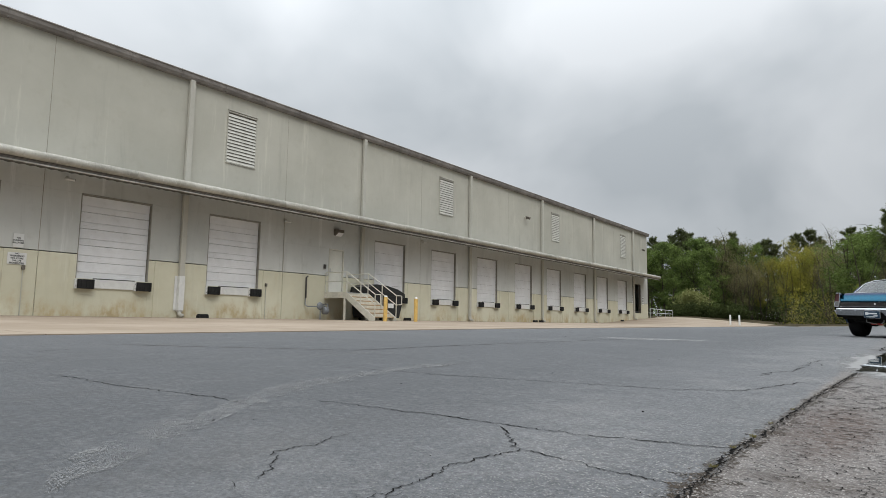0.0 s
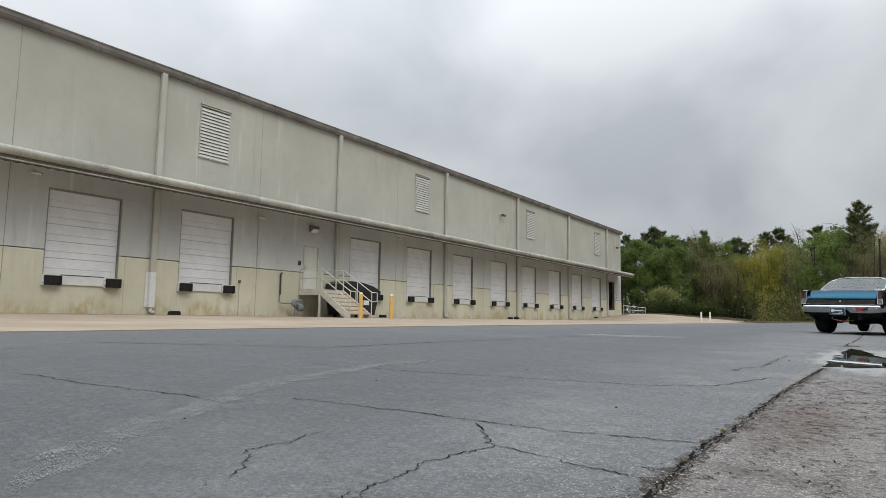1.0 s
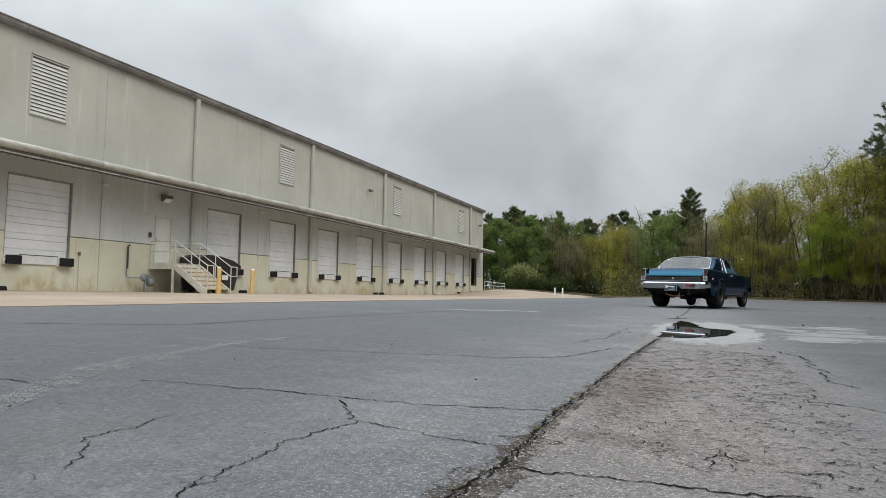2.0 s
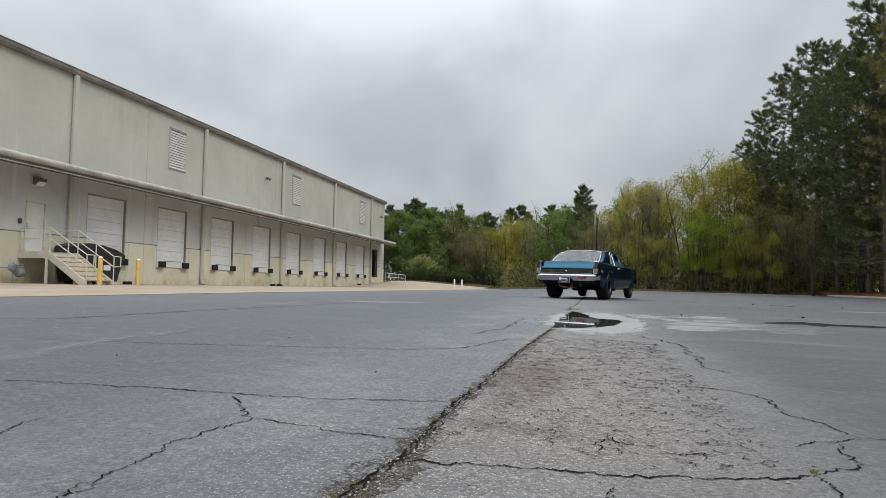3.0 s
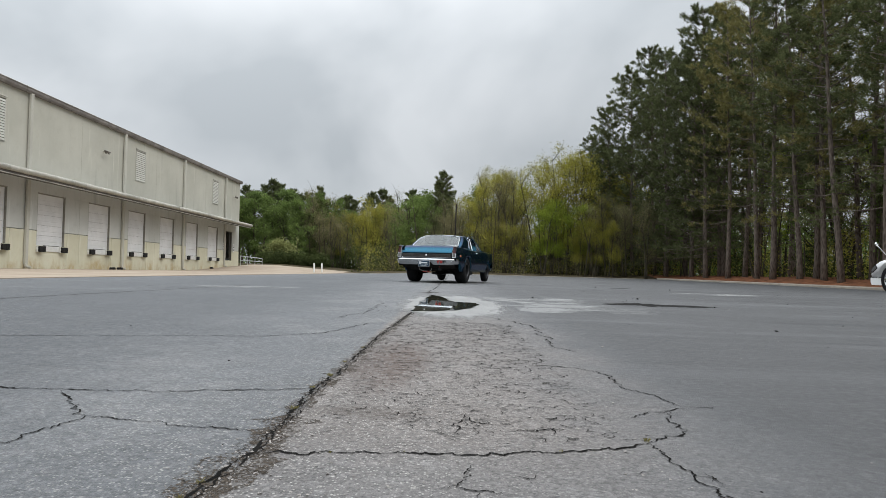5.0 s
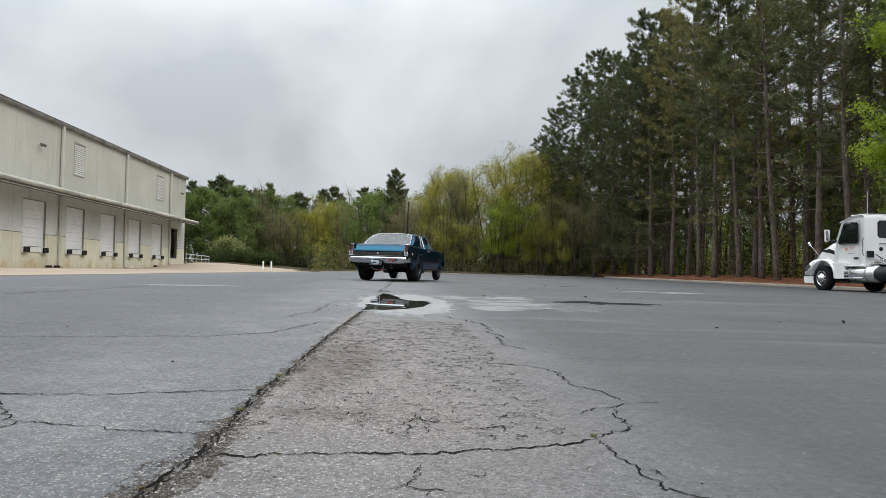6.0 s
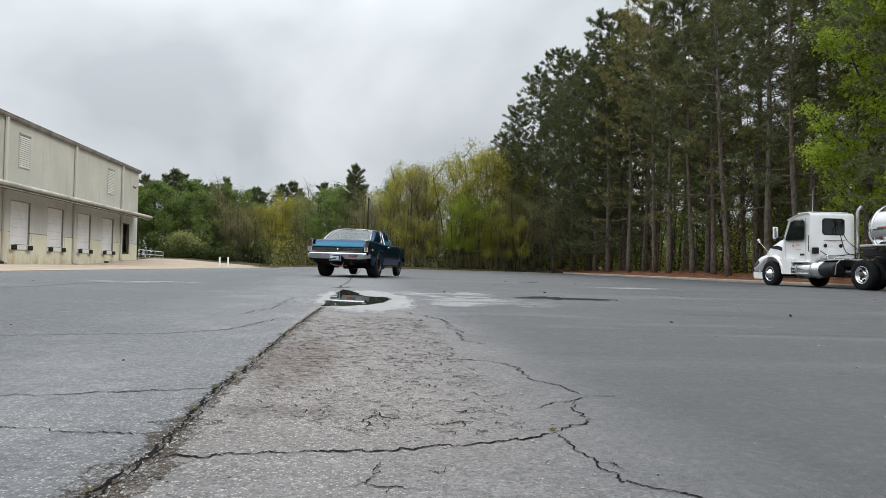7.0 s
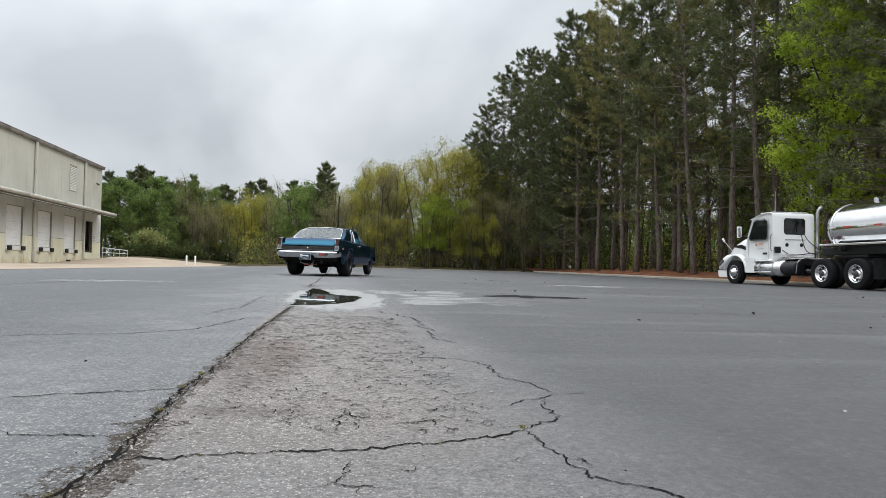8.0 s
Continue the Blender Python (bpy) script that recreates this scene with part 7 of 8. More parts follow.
        part("moulding", done(bm), CHROME, c)
    bm = bmesh.new()
    box(bm, (-0.80, REAR - 0.004, 0.50), (0.80, REAR + 0.05, 0.748), 0.02)
    part("valance", done(bm), UNDERSIDE, c)
    bm = bmesh.new()
    box(bm, (-0.022, REAR - 0.032, 0.785), (0.022, REAR - 0.018, 0.818), 0.008)
    part("lock_badge", done(bm), CHROME, c)
    # wrap-round rear bumper with the notch for the plate
    def bumper(y, s_y, z0, z1, half, name):
        bm = bmesh.new()
        rings = []
        for k in range(-12, 13):
            u = k / 12
            x = half * u
            back = 0.03 * u * u + 0.10 * max(0, abs(u) - 0.86) / 0.14
            if abs(u) >= 0.99:
                x = half * u * 1.01
                back += 0.10
            low = z0 + (0.075 if abs(x) < 0.17 and s_y < 0 else 0.0) + 0.035 * max(0, abs(u) - 0.8) / 0.2
            prof = ((0.0, low), (0.045, low + 0.006), (0.075, low + 0.35 * (z1 - low)), (0.085, z1 - 0.035), (0.06, z1 - 0.006), (0.0, z1))
            rings.append([(x, y + s_y * (d - back), z) for d, z in prof])
        loft(bm, rings)
        bar = part(name, done(bm), DULL_CHROME, c, "weathered chrome bumper", True)
        bar.data.set_sharp_from_angle(angle=radians(22))
        return bar
    bumper(REAR - 0.03, -1, 0.535, 0.715, 0.868, "rear_bumper")
    bumper(NOSE + 0.03, 1, 0.42, 0.58, 0.86, "front_bumper")
    for x in (-0.80, -0.68, -0.37, 0.30, 0.60, 0.74):
        bm = bmesh.new()
        lathe(bm, [(0.012, 0.001), (0.010, 0.008), (0.0, 0.014)], "y", 10)
        bmesh.ops.transform(bm, matrix=Matrix.Translation((x, REAR - 0.112 + 0.03 * (x / 0.885) ** 2, 0.645)) @ Matrix.Rotation(math.pi, 4, "Z"), verts=bm.verts)
        part("bumper_bolt", done(bm), CHROME, c)
    # dealer plate: lettering that is a brand stands as bars
    bm = bmesh.new()
    box(bm, (-0.185, REAR - 0.135, 0.49), (0.125, REAR - 0.125, 0.645), 0.006)
    plate = part("dealer_plate", done(bm), PLATE_BLUE, c, "navy dealer plate with white marks")
    bm = bmesh.new()
    slab(bm, [(-0.19, 0.485), (0.13, 0.485), (0.13, 0.65), (-0.19, 0.65)], REAR - 0.1245, REAR - 0.121, "y")
    part("plate_rim", done(bm), PLATE_INK, plate)
    for x0, x1, z0, z1 in ((-0.14, 0.07, 0.575, 0.605), (-0.16, -0.10, 0.555, 0.625), (0.0, 0.085, 0.547, 0.559), (-0.14, 0.08, 0.520, 0.527), (-0.09, 0.04, 0.505, 0.510)):
        bm = bmesh.new()
        box(bm, (x0, REAR - 0.1365, z0), (x1, REAR - 0.1355, z1))
        part("plate_bar", done(bm), PLATE_INK, plate)
    # electrical sockets and hoses under the bumper
    for x, mat, name in ((0.38, RED_PLASTIC, "jump_post"), (0.46, RED_PLASTIC, "cut_off_switch"), (0.545, BLACK_PLASTIC, "jump_post")):
        bm = bmesh.new()
        if name == "cut_off_switch":
            box(bm, (x - 0.03, REAR - 0.13, 0.585), (x + 0.03, REAR - 0.10, 0.655), 0.006)
        else:
            lathe(bm, [(0.0, 0.02), (0.05, 0.02), (0.05, 0.026), (0.07, 0.026), (0.07, 0.001)], "y", 12)
            bmesh.ops.transform(bm, matrix=Matrix.Translation((x, REAR - 0.10, 0.63)) @ Matrix.Rotation(math.pi, 4, "Z"), verts=bm.verts)
            tube(bm, [(x - 0.01, REAR - 0.15, 0.61), (x - 0.02, REAR - 0.155, 0.57), (x + 0.01, REAR - 0.155, 0.565), (x + 0.012, REAR - 0.15, 0.60)], 0.006, 6)
        part(name, done(bm), mat, c)
    bm = bmesh.new()
    lathe(bm, [(0.39, 0.001), (0.39, 0.045), (0.47, 0.045), (0.475, 0.03), (0.475, 0.001)], "z", 16)
    bmesh.ops.transform(bm, matrix=Matrix.Translation((0.36, REAR + 0.10, 0.0)), verts=bm.verts)
    can = part("fuel_filter", done(bm), SATIN_BLACK, c, "black fuel filter under the tail")
    bm = bmesh.new()
    lathe(bm, [(0.475, 0.001), (0.475, 0.052), (0.505, 0.052), (0.51, 0.001)], "z", 16)
    bmesh.ops.transform(bm, matrix=Matrix.Translation((0.36, REAR + 0.10, 0.0)), verts=bm.verts)
    part("filter_head", done(bm), RED_PLASTIC, can, "red anodised head")
    for pts in ([(-0.20, REAR + 0.08, 0.50), (-0.21, REAR + 0.06, 0.40), (-0.10, REAR + 0.05, 0.37), (0.0, REAR + 0.05, 0.345)], [(0.13, REAR + 0.08, 0.50), (0.14, REAR + 0.06, 0.41), (0.09, REAR + 0.05, 0.36), (0.03, REAR + 0.05, 0.345)], [(0.30, REAR + 0.10, 0.49), (0.20, REAR + 0.10, 0.49), (0.14, REAR + 0.12, 0.53)]):
        bm = bmesh.new()
        tube(bm, pts, 0.011, 6)
        part("fuel_hose", done(bm), HOSE, c)
    for x in (-0.06, 0.06):
        bm = bmesh.new()
        tube(bm, [(x - 0.05, REAR + 0.05, 0.36), (x + 0.05, REAR + 0.05, 0.345)], 0.015, 6)
        part("hose_fitting", done(bm), RED_PLASTIC, c)
    # underbody, axle, tank, pipes
    bm = bmesh.new()
    box(bm, (-0.70, REAR + 0.05, 0.40), (0.70, NOSE - 0.2, 0.50), 0.02)
    box(bm, (-0.50, REAR + 0.12, 0.34), (0.40, REAR + 0.65, 0.42), 0.04)
    box(bm, (-0.25, 0.9, 0.24), (0.25, 2.9, 0.42), 0.06)
    part("floor_pan", done(bm), UNDERSIDE, c)
    bm = bmesh.new()
    tube(bm, [(-0.72, 0, R_R), (-0.15, 0, R_R), (0.15, 0, R_R), (0.72, 0, R_R)], 0.045, 10)
    part("rear_axle", done(bm), UNDERSIDE, c)
    bm = bmesh.new()
    lathe(bm, [(-0.17, 0.02), (-0.13, 0.12), (0.0, 0.15), (0.13, 0.11), (0.20, 0.04)], "y", 16)
    bmesh.ops.transform(bm, matrix=Matrix.Translation((0.05, 0, R_R)), verts=bm.verts)
    part("differential", done(bm), UNDERSIDE, c, "", True)
    for s in (-1, 1):
        bm = bmesh.new()
        tube(bm, [(s * 0.45, -0.9, 0.42), (s * 0.47, -0.2, 0.28), (s * 0.47, 0.3, 0.27), (s * 0.45, 0.9, 0.38)], 0.03, 6)
        part("leaf_spring", done(bm), UNDERSIDE, c)
        bm = bmesh.new()
        tube(bm, [(s * 0.33, 0.5, 0.26), (s * 0.36, 1.5, 0.22), (s * 0.40, 2.3, 0.26)], 0.045, 8)
        part("exhaust_pipe", done(bm), STEEL_DARK, c)
    # seats and dash, dim behind the glass
    for s in (-1, 1):
        bm = bmesh.new()
        box(bm, (s * 0.36 - 0.24, 0.95, 0.50), (s * 0.36 + 0.24, 1.45, 0.66), 0.05)
        box(bm, (s * 0.36 - 0.24, 0.82, 0.60), (s * 0.36 + 0.24, 0.97, 1.10), 0.05)
        part("seat", done(bm), SEAT, c)
    bm = bmesh.new()
    box(bm, (-0.70, 1.85, 0.72), (0.70, 2.10, 0.93), 0.04)
    part("dashboard", done(bm), SEAT, c)
    bm = bmesh.new()
    box(bm, (-0.72, -0.36, 0.50), (0.72, 2.2, 0.52))
    part("cabin_floor", done(bm), SEAT, c)
    # nose: grille and headlamps
    bm = bmesh.new()
    box(bm, (-0.72, NOSE - 0.06, 0.58), (0.72, NOSE - 0.01, 0.87), 0.01)
    part("grille", done(bm), SATIN_BLACK, c)
    for s in (-1, 1):
        bm = bmesh.new()
        lathe(bm, [(0.0, 0.11), (0.05, 0.115), (0.06, 0.09), (0.045, 0.001)], "y", 20)
        bmesh.ops.transform(bm, matrix=Matrix.Translation((s * 0.62, NOSE - 0.03, 0.73)), verts=bm.verts)
        part("headlight", done(bm), CLEAR_LENS, c, "round headlight", True)
    bm = bmesh.new()
    box(bm, (-0.78, NOSE - 0.04, 0.40), (0.78, NOSE + 0.0, 0.58), 0.02)
    part("front_valance", done(bm), PAINT, c)
    def wheel(x, y, rad, width, rim, s):
        w = new("wheel")
        w.parent = c
        w.matrix_basis = pose(x, y, rad)
        h = width / 2
        bm = bmesh.new()
        prof = [(-h * 0.86, rim), (-h, rim + 0.03), (-h, rad - 0.05), (-h * 0.86, rad - 0.012), (-h * 0.6, rad), (h * 0.6, rad), (h * 0.86, rad - 0.012), (h, rad - 0.05), (h, rim + 0.03), (h * 0.86, rim), (h * 0.4, rim - 0.01), (-h * 0.4, rim - 0.01), (-h * 0.86, rim)]
        lathe(bm, prof, "x", 40)
        part("tyre", done(bm), TYRE, w, "fat black slick tyre" if width > 0.25 else "black tyre", True)
        bm = bmesh.new()
        lathe(bm, [(s * h * 0.80, rim - 0.02), (s * h * 0.1, rim - 0.035), (-s * h * 0.1, rim - 0.035), (-s * h * 0.12, 0.06), (s * h * 0.02, 0.05)], "x", 40)
        part("rim", done(bm), SATIN_BLACK, w, "satin black rim", True)
        bm = bmesh.new()
        lathe(bm, [(s * h * 0.9, rim + 0.004), (s * h * 0.96, rim - 0.004), (s * h * 0.94, rim - 0.018), (s * h * 0.80, rim - 0.021)], "x", 40)
        part("rim_lip", done(bm), STEEL_RIM, w, "thin steel rim lip", True)
        bm = bmesh.new()
        lathe(bm, [(s * h * 0.05, 0.06), (s * h * 0.3, 0.05), (s * h * 0.42, 0.03), (s * h * 0.42, 0.001)], "x", 20)
        part("hub_cap", done(bm), STEEL_RIM, w, "", True)
        for k in range(5):
            bm = bmesh.new()
            a = k * math.tau / 5
            box(bm, (s * h * 0.12 - 0.012, -0.034, 0.05), (s * h * 0.12 + 0.014, 0.034, rim - 0.02), 0.008, Matrix.Rotation(a, 4, "X"))
            part("spoke", done(bm), SATIN_BLACK, w, "satin black spoke")
    # the tail hangs a little low on its springs
    low = {"tail_lamp", "tail_panel", "moulding", "valance", "lock_badge", "rear_bumper", "bumper_bolt", "dealer_plate", "jump_post", "cut_off_switch", "fuel_filter", "fuel_hose", "hose_fitting", "side_marker", "badge_bar"}
    for o in c.children:
        if o.name.split(".")[0] in low:
            o.location.z -= 0.045
    for s in (-1, 1):
        wheel(s * 0.715, AX_R, R_R, 0.31, 0.20, s)
        wheel(s * 0.735, AX_F, R_F, 0.17, 0.195, s)
    return c


car = coupe()
CAR_X, CAR_Y, CAR_HEAD = -0.30, 18.46, -16.3
car.matrix_basis = pose(CAR_X, CAR_Y, ground_z(CAR_X + 0.2, CAR_Y + 1.2) + 0.002, 0.37, 1.0, CAR_HEAD)


# ---- the white tractor and its tanker ----
TRUCK_WHITE = coated("white_truck_paint", (0.86, 0.86, 0.85), 0.3, 0.02, 2, 50, coat=0.7, dirty=0.04, dirt=(0.35, 0.33, 0.29))
POLISHED = metal("polished_aluminium", (0.82, 0.83, 0.84), 0.16, 0.15)
STAINLESS = metal("stainless_tank", (0.74, 0.74, 0.73), 0.13, 0.15, 1.5)
TRUCK_GLASS = glass("tinted_truck_glass", (0.012, 0.016, 0.016), 0.35)
ORANGE_MARK = coated("faded_orange_mark", (0.60, 0.30, 0.20), 0.5, 0.1, 9)
RED_TAPE = coated("red_reflector", (0.45, 0.05, 0.04), 0.4, 0.1, 9)
GREY_MARK = coated("grey_mark", (0.35, 0.36, 0.37), 0.5, 0.1, 9)


def road_wheel(parent, x, y, z, s, rad=0.51, width=0.28, dual=False):
    w = new("wheel")
    w.parent = parent
    w.matrix_basis = pose(x, y, z)
    for k in range(2 if dual else 1):
        o = -s * k * 0.33
        h = width / 2
        bm = bmesh.new()
        prof = [(o - h * 0.9, 0.29), (o - h, 0.34), (o - h, rad - 0.06), (o - h * 0.85, rad - 0.01), (o, rad), (o + h * 0.85, rad - 0.01), (o + h, rad - 0.06), (o + h, 0.34), (o + h * 0.9, 0.29), (o, 0.28), (o - h * 0.9, 0.29)]
        lathe(bm, prof, "x", 40)
        part("tyre", done(bm), TYRE, w, "dusty black truck tyre", True)
    h = width / 2
    bm = bmesh.new()
    if dual:
        lathe(bm, [(s * h * 0.95, 0.295), (s * h, 0.28), (s * h * 0.6, 0.268), (s * 0.02, 0.25), (s * 0.0, 0.16), (s * 0.03, 0.135), (s * 0.11, 0.11), (s * 0.13, 0.001)], "x", 36)
    else:
        lathe(bm, [(s * h * 0.95, 0.295), (s * h, 0.28), (s * h * 0.7, 0.265), (s * h * 0.75, 0.20), (s * (h + 0.03), 0.15), (s * (h + 0.05), 0.12), (s * (h + 0.10), 0.10), (s * (h + 0.11), 0.001)], "x", 36)
    part("rim", done(bm), POLISHED, w, "polished aluminium rim", True)
    bm = bmesh.new()
    lathe(bm, [(s * (0.03 if dual else h + 0.04), 0.118), (s * (0.135 if dual else h + 0.115), 0.105), (s * (0.14 if dual else h + 0.12), 0.001)], "x", 20)
    part("hub", done(bm), STEEL_DARK if dual else POLISHED, w, "dark axle hub" if dual else "", True)
    for k in range(10):
        a = k * math.tau / 10
        bm = bmesh.new()
        x0 = s * 0.005 if dual else s * h * 0.80
        lathe(bm, [(0.0, 0.046), (s * 0.018, 0.046), (s * 0.018, 0.001)], "x", 10)
        bmesh.ops.transform(bm, matrix=Matrix.Translation((x0, 0.215 * math.cos(a), 0.215 * math.sin(a))), verts=bm.verts)
        part("hand_hole", done(bm), SATIN_BLACK, w, "dark round opening in the rim")
    return w


def tractor():
    t = thing("tractor_truck", "white day-cab tractor truck parked at the kerb", "truck")
    Z = 0.0
    # hood with rounded nose; stations run forward
    bm = bmesh.new()
    rings = []
    for y, w, top, low in ((-0.35, 0.98, 1.98, 0.95), (0.2, 0.96, 1.90, 0.95), (0.7, 0.90, 1.72, 0.92), (1.05, 0.82, 1.50, 0.80), (1.28, 0.70, 1.24, 0.70), (1.38, 0.55, 1.08, 0.70)):
        rings.append([(w, y, low), (w, y, low + (top - low) * 0.5), (w * 0.94, y, low + (top - low) * 0.8), (w * 0.78, y, top - 0.03), (w * 0.4, y, top + 0.02), (0, y, top + 0.03), (-w * 0.4, y, top + 0.02), (-w * 0.78, y, top - 0.03), (-w * 0.94, y, low + (top - low) * 0.8), (-w, y, low + (top - low) * 0.5), (-w, y, low)])
    loft(bm, rings)
    part("hood", done(bm), TRUCK_WHITE, t, "sloping white hood", True)
    for s in (-1, 1):
        # fender over the steer wheel
        bm = bmesh.new()
        rings = []
        for x in (s * 0.80, s * 1.14, s * 1.18, s * 1.17):
            e = 0.0 if abs(x) < 1.175 else -0.03
            ring = []
            for i in range(15):
                a = math.pi * (i / 14) * 1.02 - 0.02
                rad = 0.66 + e + (0.05 * math.sin(a) if abs(x) < 1.15 else 0)
                ring.append((x, 0.24 + 0.72 * math.cos(a) * (rad / 0.66), 0.56 + rad * math.sin(a)))
            rings.append(ring)
        loft(bm, rings, False, False)
        part("fender", done(bm), TRUCK_WHITE, t, "flared white fender", True)
        bm = bmesh.new()
        loft(bm, [[(s * x, y * k, z) for y, z in ((0.68, 0.62), (1.37, 0.62), (1.41, 0.72), (1.33, 0.92), (1.14, 1.09), (0.88, 1.21), (0.58, 1.27), (0.34, 1.20), (0.54, 1.02), (0.66, 0.78))] for x, k in ((0.62, 1.03), (1.04, 1.0), (1.13, 0.975), (1.155, 0.93))])
        part("fender_front", done(bm), TRUCK_WHITE, t, "", True)
        bm = bmesh.new()
        slab(bm, [(0.96, 0.96), (1.24, 0.78), (1.36, 0.80), (1.28, 0.96), (1.08, 1.11)], s * 0.86, s * 1.166, "x")
        head = part("headlight", done(bm), SATIN_BLACK, t, "swept dark-framed headlight")
        bm = bmesh.new()
        slab(bm, [(1.02, 0.96), (1.24, 0.82), (1.32, 0.835), (1.25, 0.94), (1.09, 1.06)], s * 1.160, s * 1.172, "x")
        part("lens", done(bm), CLEAR_LENS, head)
        bm = bmesh.new()
        slab(bm, [(0.66, 0.30), (1.36, 0.30), (1.42, 0.40), (1.42, 0.585), (0.70, 0.585)], s * 0.96, s * 1.13, "x")
        part("bumper_end", done(bm), TRUCK_WHITE, t)
        bm = bmesh.new()
        slab(bm, [(0.72, 0.588), (1.39, 0.588), (1.39, 0.618), (0.72, 0.618)], s * 0.94, s * 1.10, "x")
        part("bumper_gap", done(bm), SATIN_BLACK, t)
        bm = bmesh.new()
        slab(bm, [(-0.25, 1.42), (0.02, 1.50), (0.50, 1.56), (0.52, 1.62), (0.05, 1.66), (-0.20, 1.58)], s * 0.955, s * 0.985, "x")
        part("hood_vent", done(bm), SATIN_BLACK, t, "black side intake")
        bm = bmesh.new()
        slab(bm, [(-0.42, 0.50), (-1.02, 0.50), (-1.02, 1.10), (-0.30, 1.10)], s * 0.95, s * 1.12, "x")
        part("fender_skirt", done(bm), TRUCK_WHITE, t)
    bm = bmesh.new()
    box(bm, (-0.955, 1.18, 0.32), (0.955, 1.46, 0.66), 0.05, seg=3)
    part("front_bumper", done(bm), TRUCK_WHITE, t)
    bm = bmesh.new()
    box(bm, (-0.45, 1.36, 0.72), (0.45, 1.42, 1.05), 0.02)
    part("grille", done(bm), POLISHED, t)
    # cab
    bm = bmesh.new()
    prof = [(-1.92, 0.98), (-0.42, 0.98), (-0.38, 1.90), (-0.70, 2.60), (-0.78, 2.69), (-0.92, 2.76), (-1.15, 2.82), (-1.4, 2.85), (-1.74, 2.86), (-1.84, 2.84), (-1.90, 2.78), (-1.92, 2.70)]
    rings = []
    for x, k in ((-0.95, 0.93), (-0.99, 0.965), (-1.02, 0.988), (-1.03, 1.0), (0.80, 1.0), (0.79, 0.988), (0.76, 0.965), (0.72, 0.93)):
        cy, cz = -1.3, 1.8
        rings.append([(x, cy + (y - cy) * k, cz + (z - cz) * k) for y, z in prof])
    loft(bm, rings)
    cab = part("cab", done(bm), TRUCK_WHITE, t, "white cab body")
    cab.data.polygons.foreach_set("use_smooth", [len(f.vertices) == 4 for f in cab.data.polygons])
    cab.data.set_sharp_from_angle(angle=radians(40))
    for s in (-1, 1):
        x = -1.035 if s < 0 else 0.805
        bm = bmesh.new()
        slab(bm, [(-1.52, 1.83), (-0.62, 1.83), (-0.57, 1.88), (-0.60, 1.98), (-0.86, 2.52), (-0.98, 2.58), (-1.52, 2.58), (-1.58, 2.52), (-1.58, 1.89)], x, x + s * 0.012, "x")
        pane = part("door_window", done(bm), TRUCK_GLASS, cab)
        bm = bmesh.new()
        tube(bm, [(x + s * 0.008, y, z) for y, z in ((-1.52, 1.81), (-0.60, 1.81), (-0.55, 1.88), (-0.58, 1.99), (-0.85, 2.54), (-0.97, 2.60), (-1.52, 2.60), (-1.60, 2.52), (-1.60, 1.88), (-1.52, 1.81))], 0.014, 6)
        part("window_seal", done(bm), SATIN_BLACK, pane)
        bm = bmesh.new()
        for a, b in (((-1.68, 1.02), (-1.68, 2.66)), ((-0.50, 1.02), (-0.50, 1.85)), ((-1.68, 1.02), (-0.50, 1.02)), ((-0.50, 1.85), (-0.86, 2.62)), ((-0.86, 2.62), (-1.68, 2.66))):
            tube(bm, [(x, *a), (x, *b)], 0.008, 5)
        part("door_seam", done(bm), GREY_MARK, cab)
        bm = bmesh.new()
        box(bm, (min(x, x + s * 0.03), -1.62, 1.22), (max(x, x + s * 0.03), -1.38, 1.30), 0.01)
        part("door_handle", done(bm), SATIN_BLACK, cab)
        bm = bmesh.new()
        lathe(bm, [(0.0, 0.001), (0.0, 0.065), (0.004, 0.065), (0.004, 0.001)], "x", 18)
        bmesh.ops.transform(bm, matrix=Matrix.Translation((x + s * 0.004, -0.98, 1.62)), verts=bm.verts)
        part("door_mark", done(bm), ORANGE_MARK, cab, "faded orange round mark")
        for z0, y0, y1 in ((1.655, -1.42, -1.12), (1.61, -1.36, -1.12), (1.44, -1.42, -1.06)):
            bm = bmesh.new()
            box(bm, (min(x, x + s * 0.005), y0, z0), (max(x, x + s * 0.005), y1, z0 + 0.022))
            part("text_bar", done(bm), ORANGE_MARK if z0 > 1.6 else GREY_MARK, cab)
        # mirrors
        bm = bmesh.new()
        box(bm, (s * 1.24 - 0.10, -0.24, 1.92), (s * 1.24 + 0.10, -0.14, 2.40), 0.035, seg=2)
        mir = part("mirror", done(bm), TRUCK_WHITE, t, "tall white-backed mirror")
        bm = bmesh.new()
        tube(bm, [(s * 1.00, -0.42, 1.96), (s * 1.22, -0.20, 1.94)], 0.03, 8)
        part("mirror_arm", done(bm), SATIN_BLACK, mir)
        bm = bmesh.new()
        box(bm, (s * 1.24 - 0.08, -0.252, 1.97), (s * 1.24 + 0.08, -0.242, 2.34), 0.004)
        part("mirror_glass", done(bm), CHROME, mir)
        bm = bmesh.new()
        tube(bm, [(s * 0.80, 0.92, 1.42), (s * 1.02, 1.10, 1.80), (s * 1.06, 1.14, 1.84)], 0.014, 6)
        arm = part("hood_mirror", done(bm), CHROME, t, "chrome hood mirror on a stalk")
        bm = bmesh.new()
        lathe(bm, [(-0.03, 0.001), (-0.03, 0.05), (0.0, 0.085), (0.03, 0.06), (0.03, 0.001)], "y", 14)
        bmesh.ops.transform(bm, matrix=Matrix.Translation((s * 1.06, 1.14, 1.90)), verts=bm.verts)
        part("mirror_head", done(bm), CHROME, arm, "", True)
        # tanks, steps, fairing
        bm = bmesh.new()
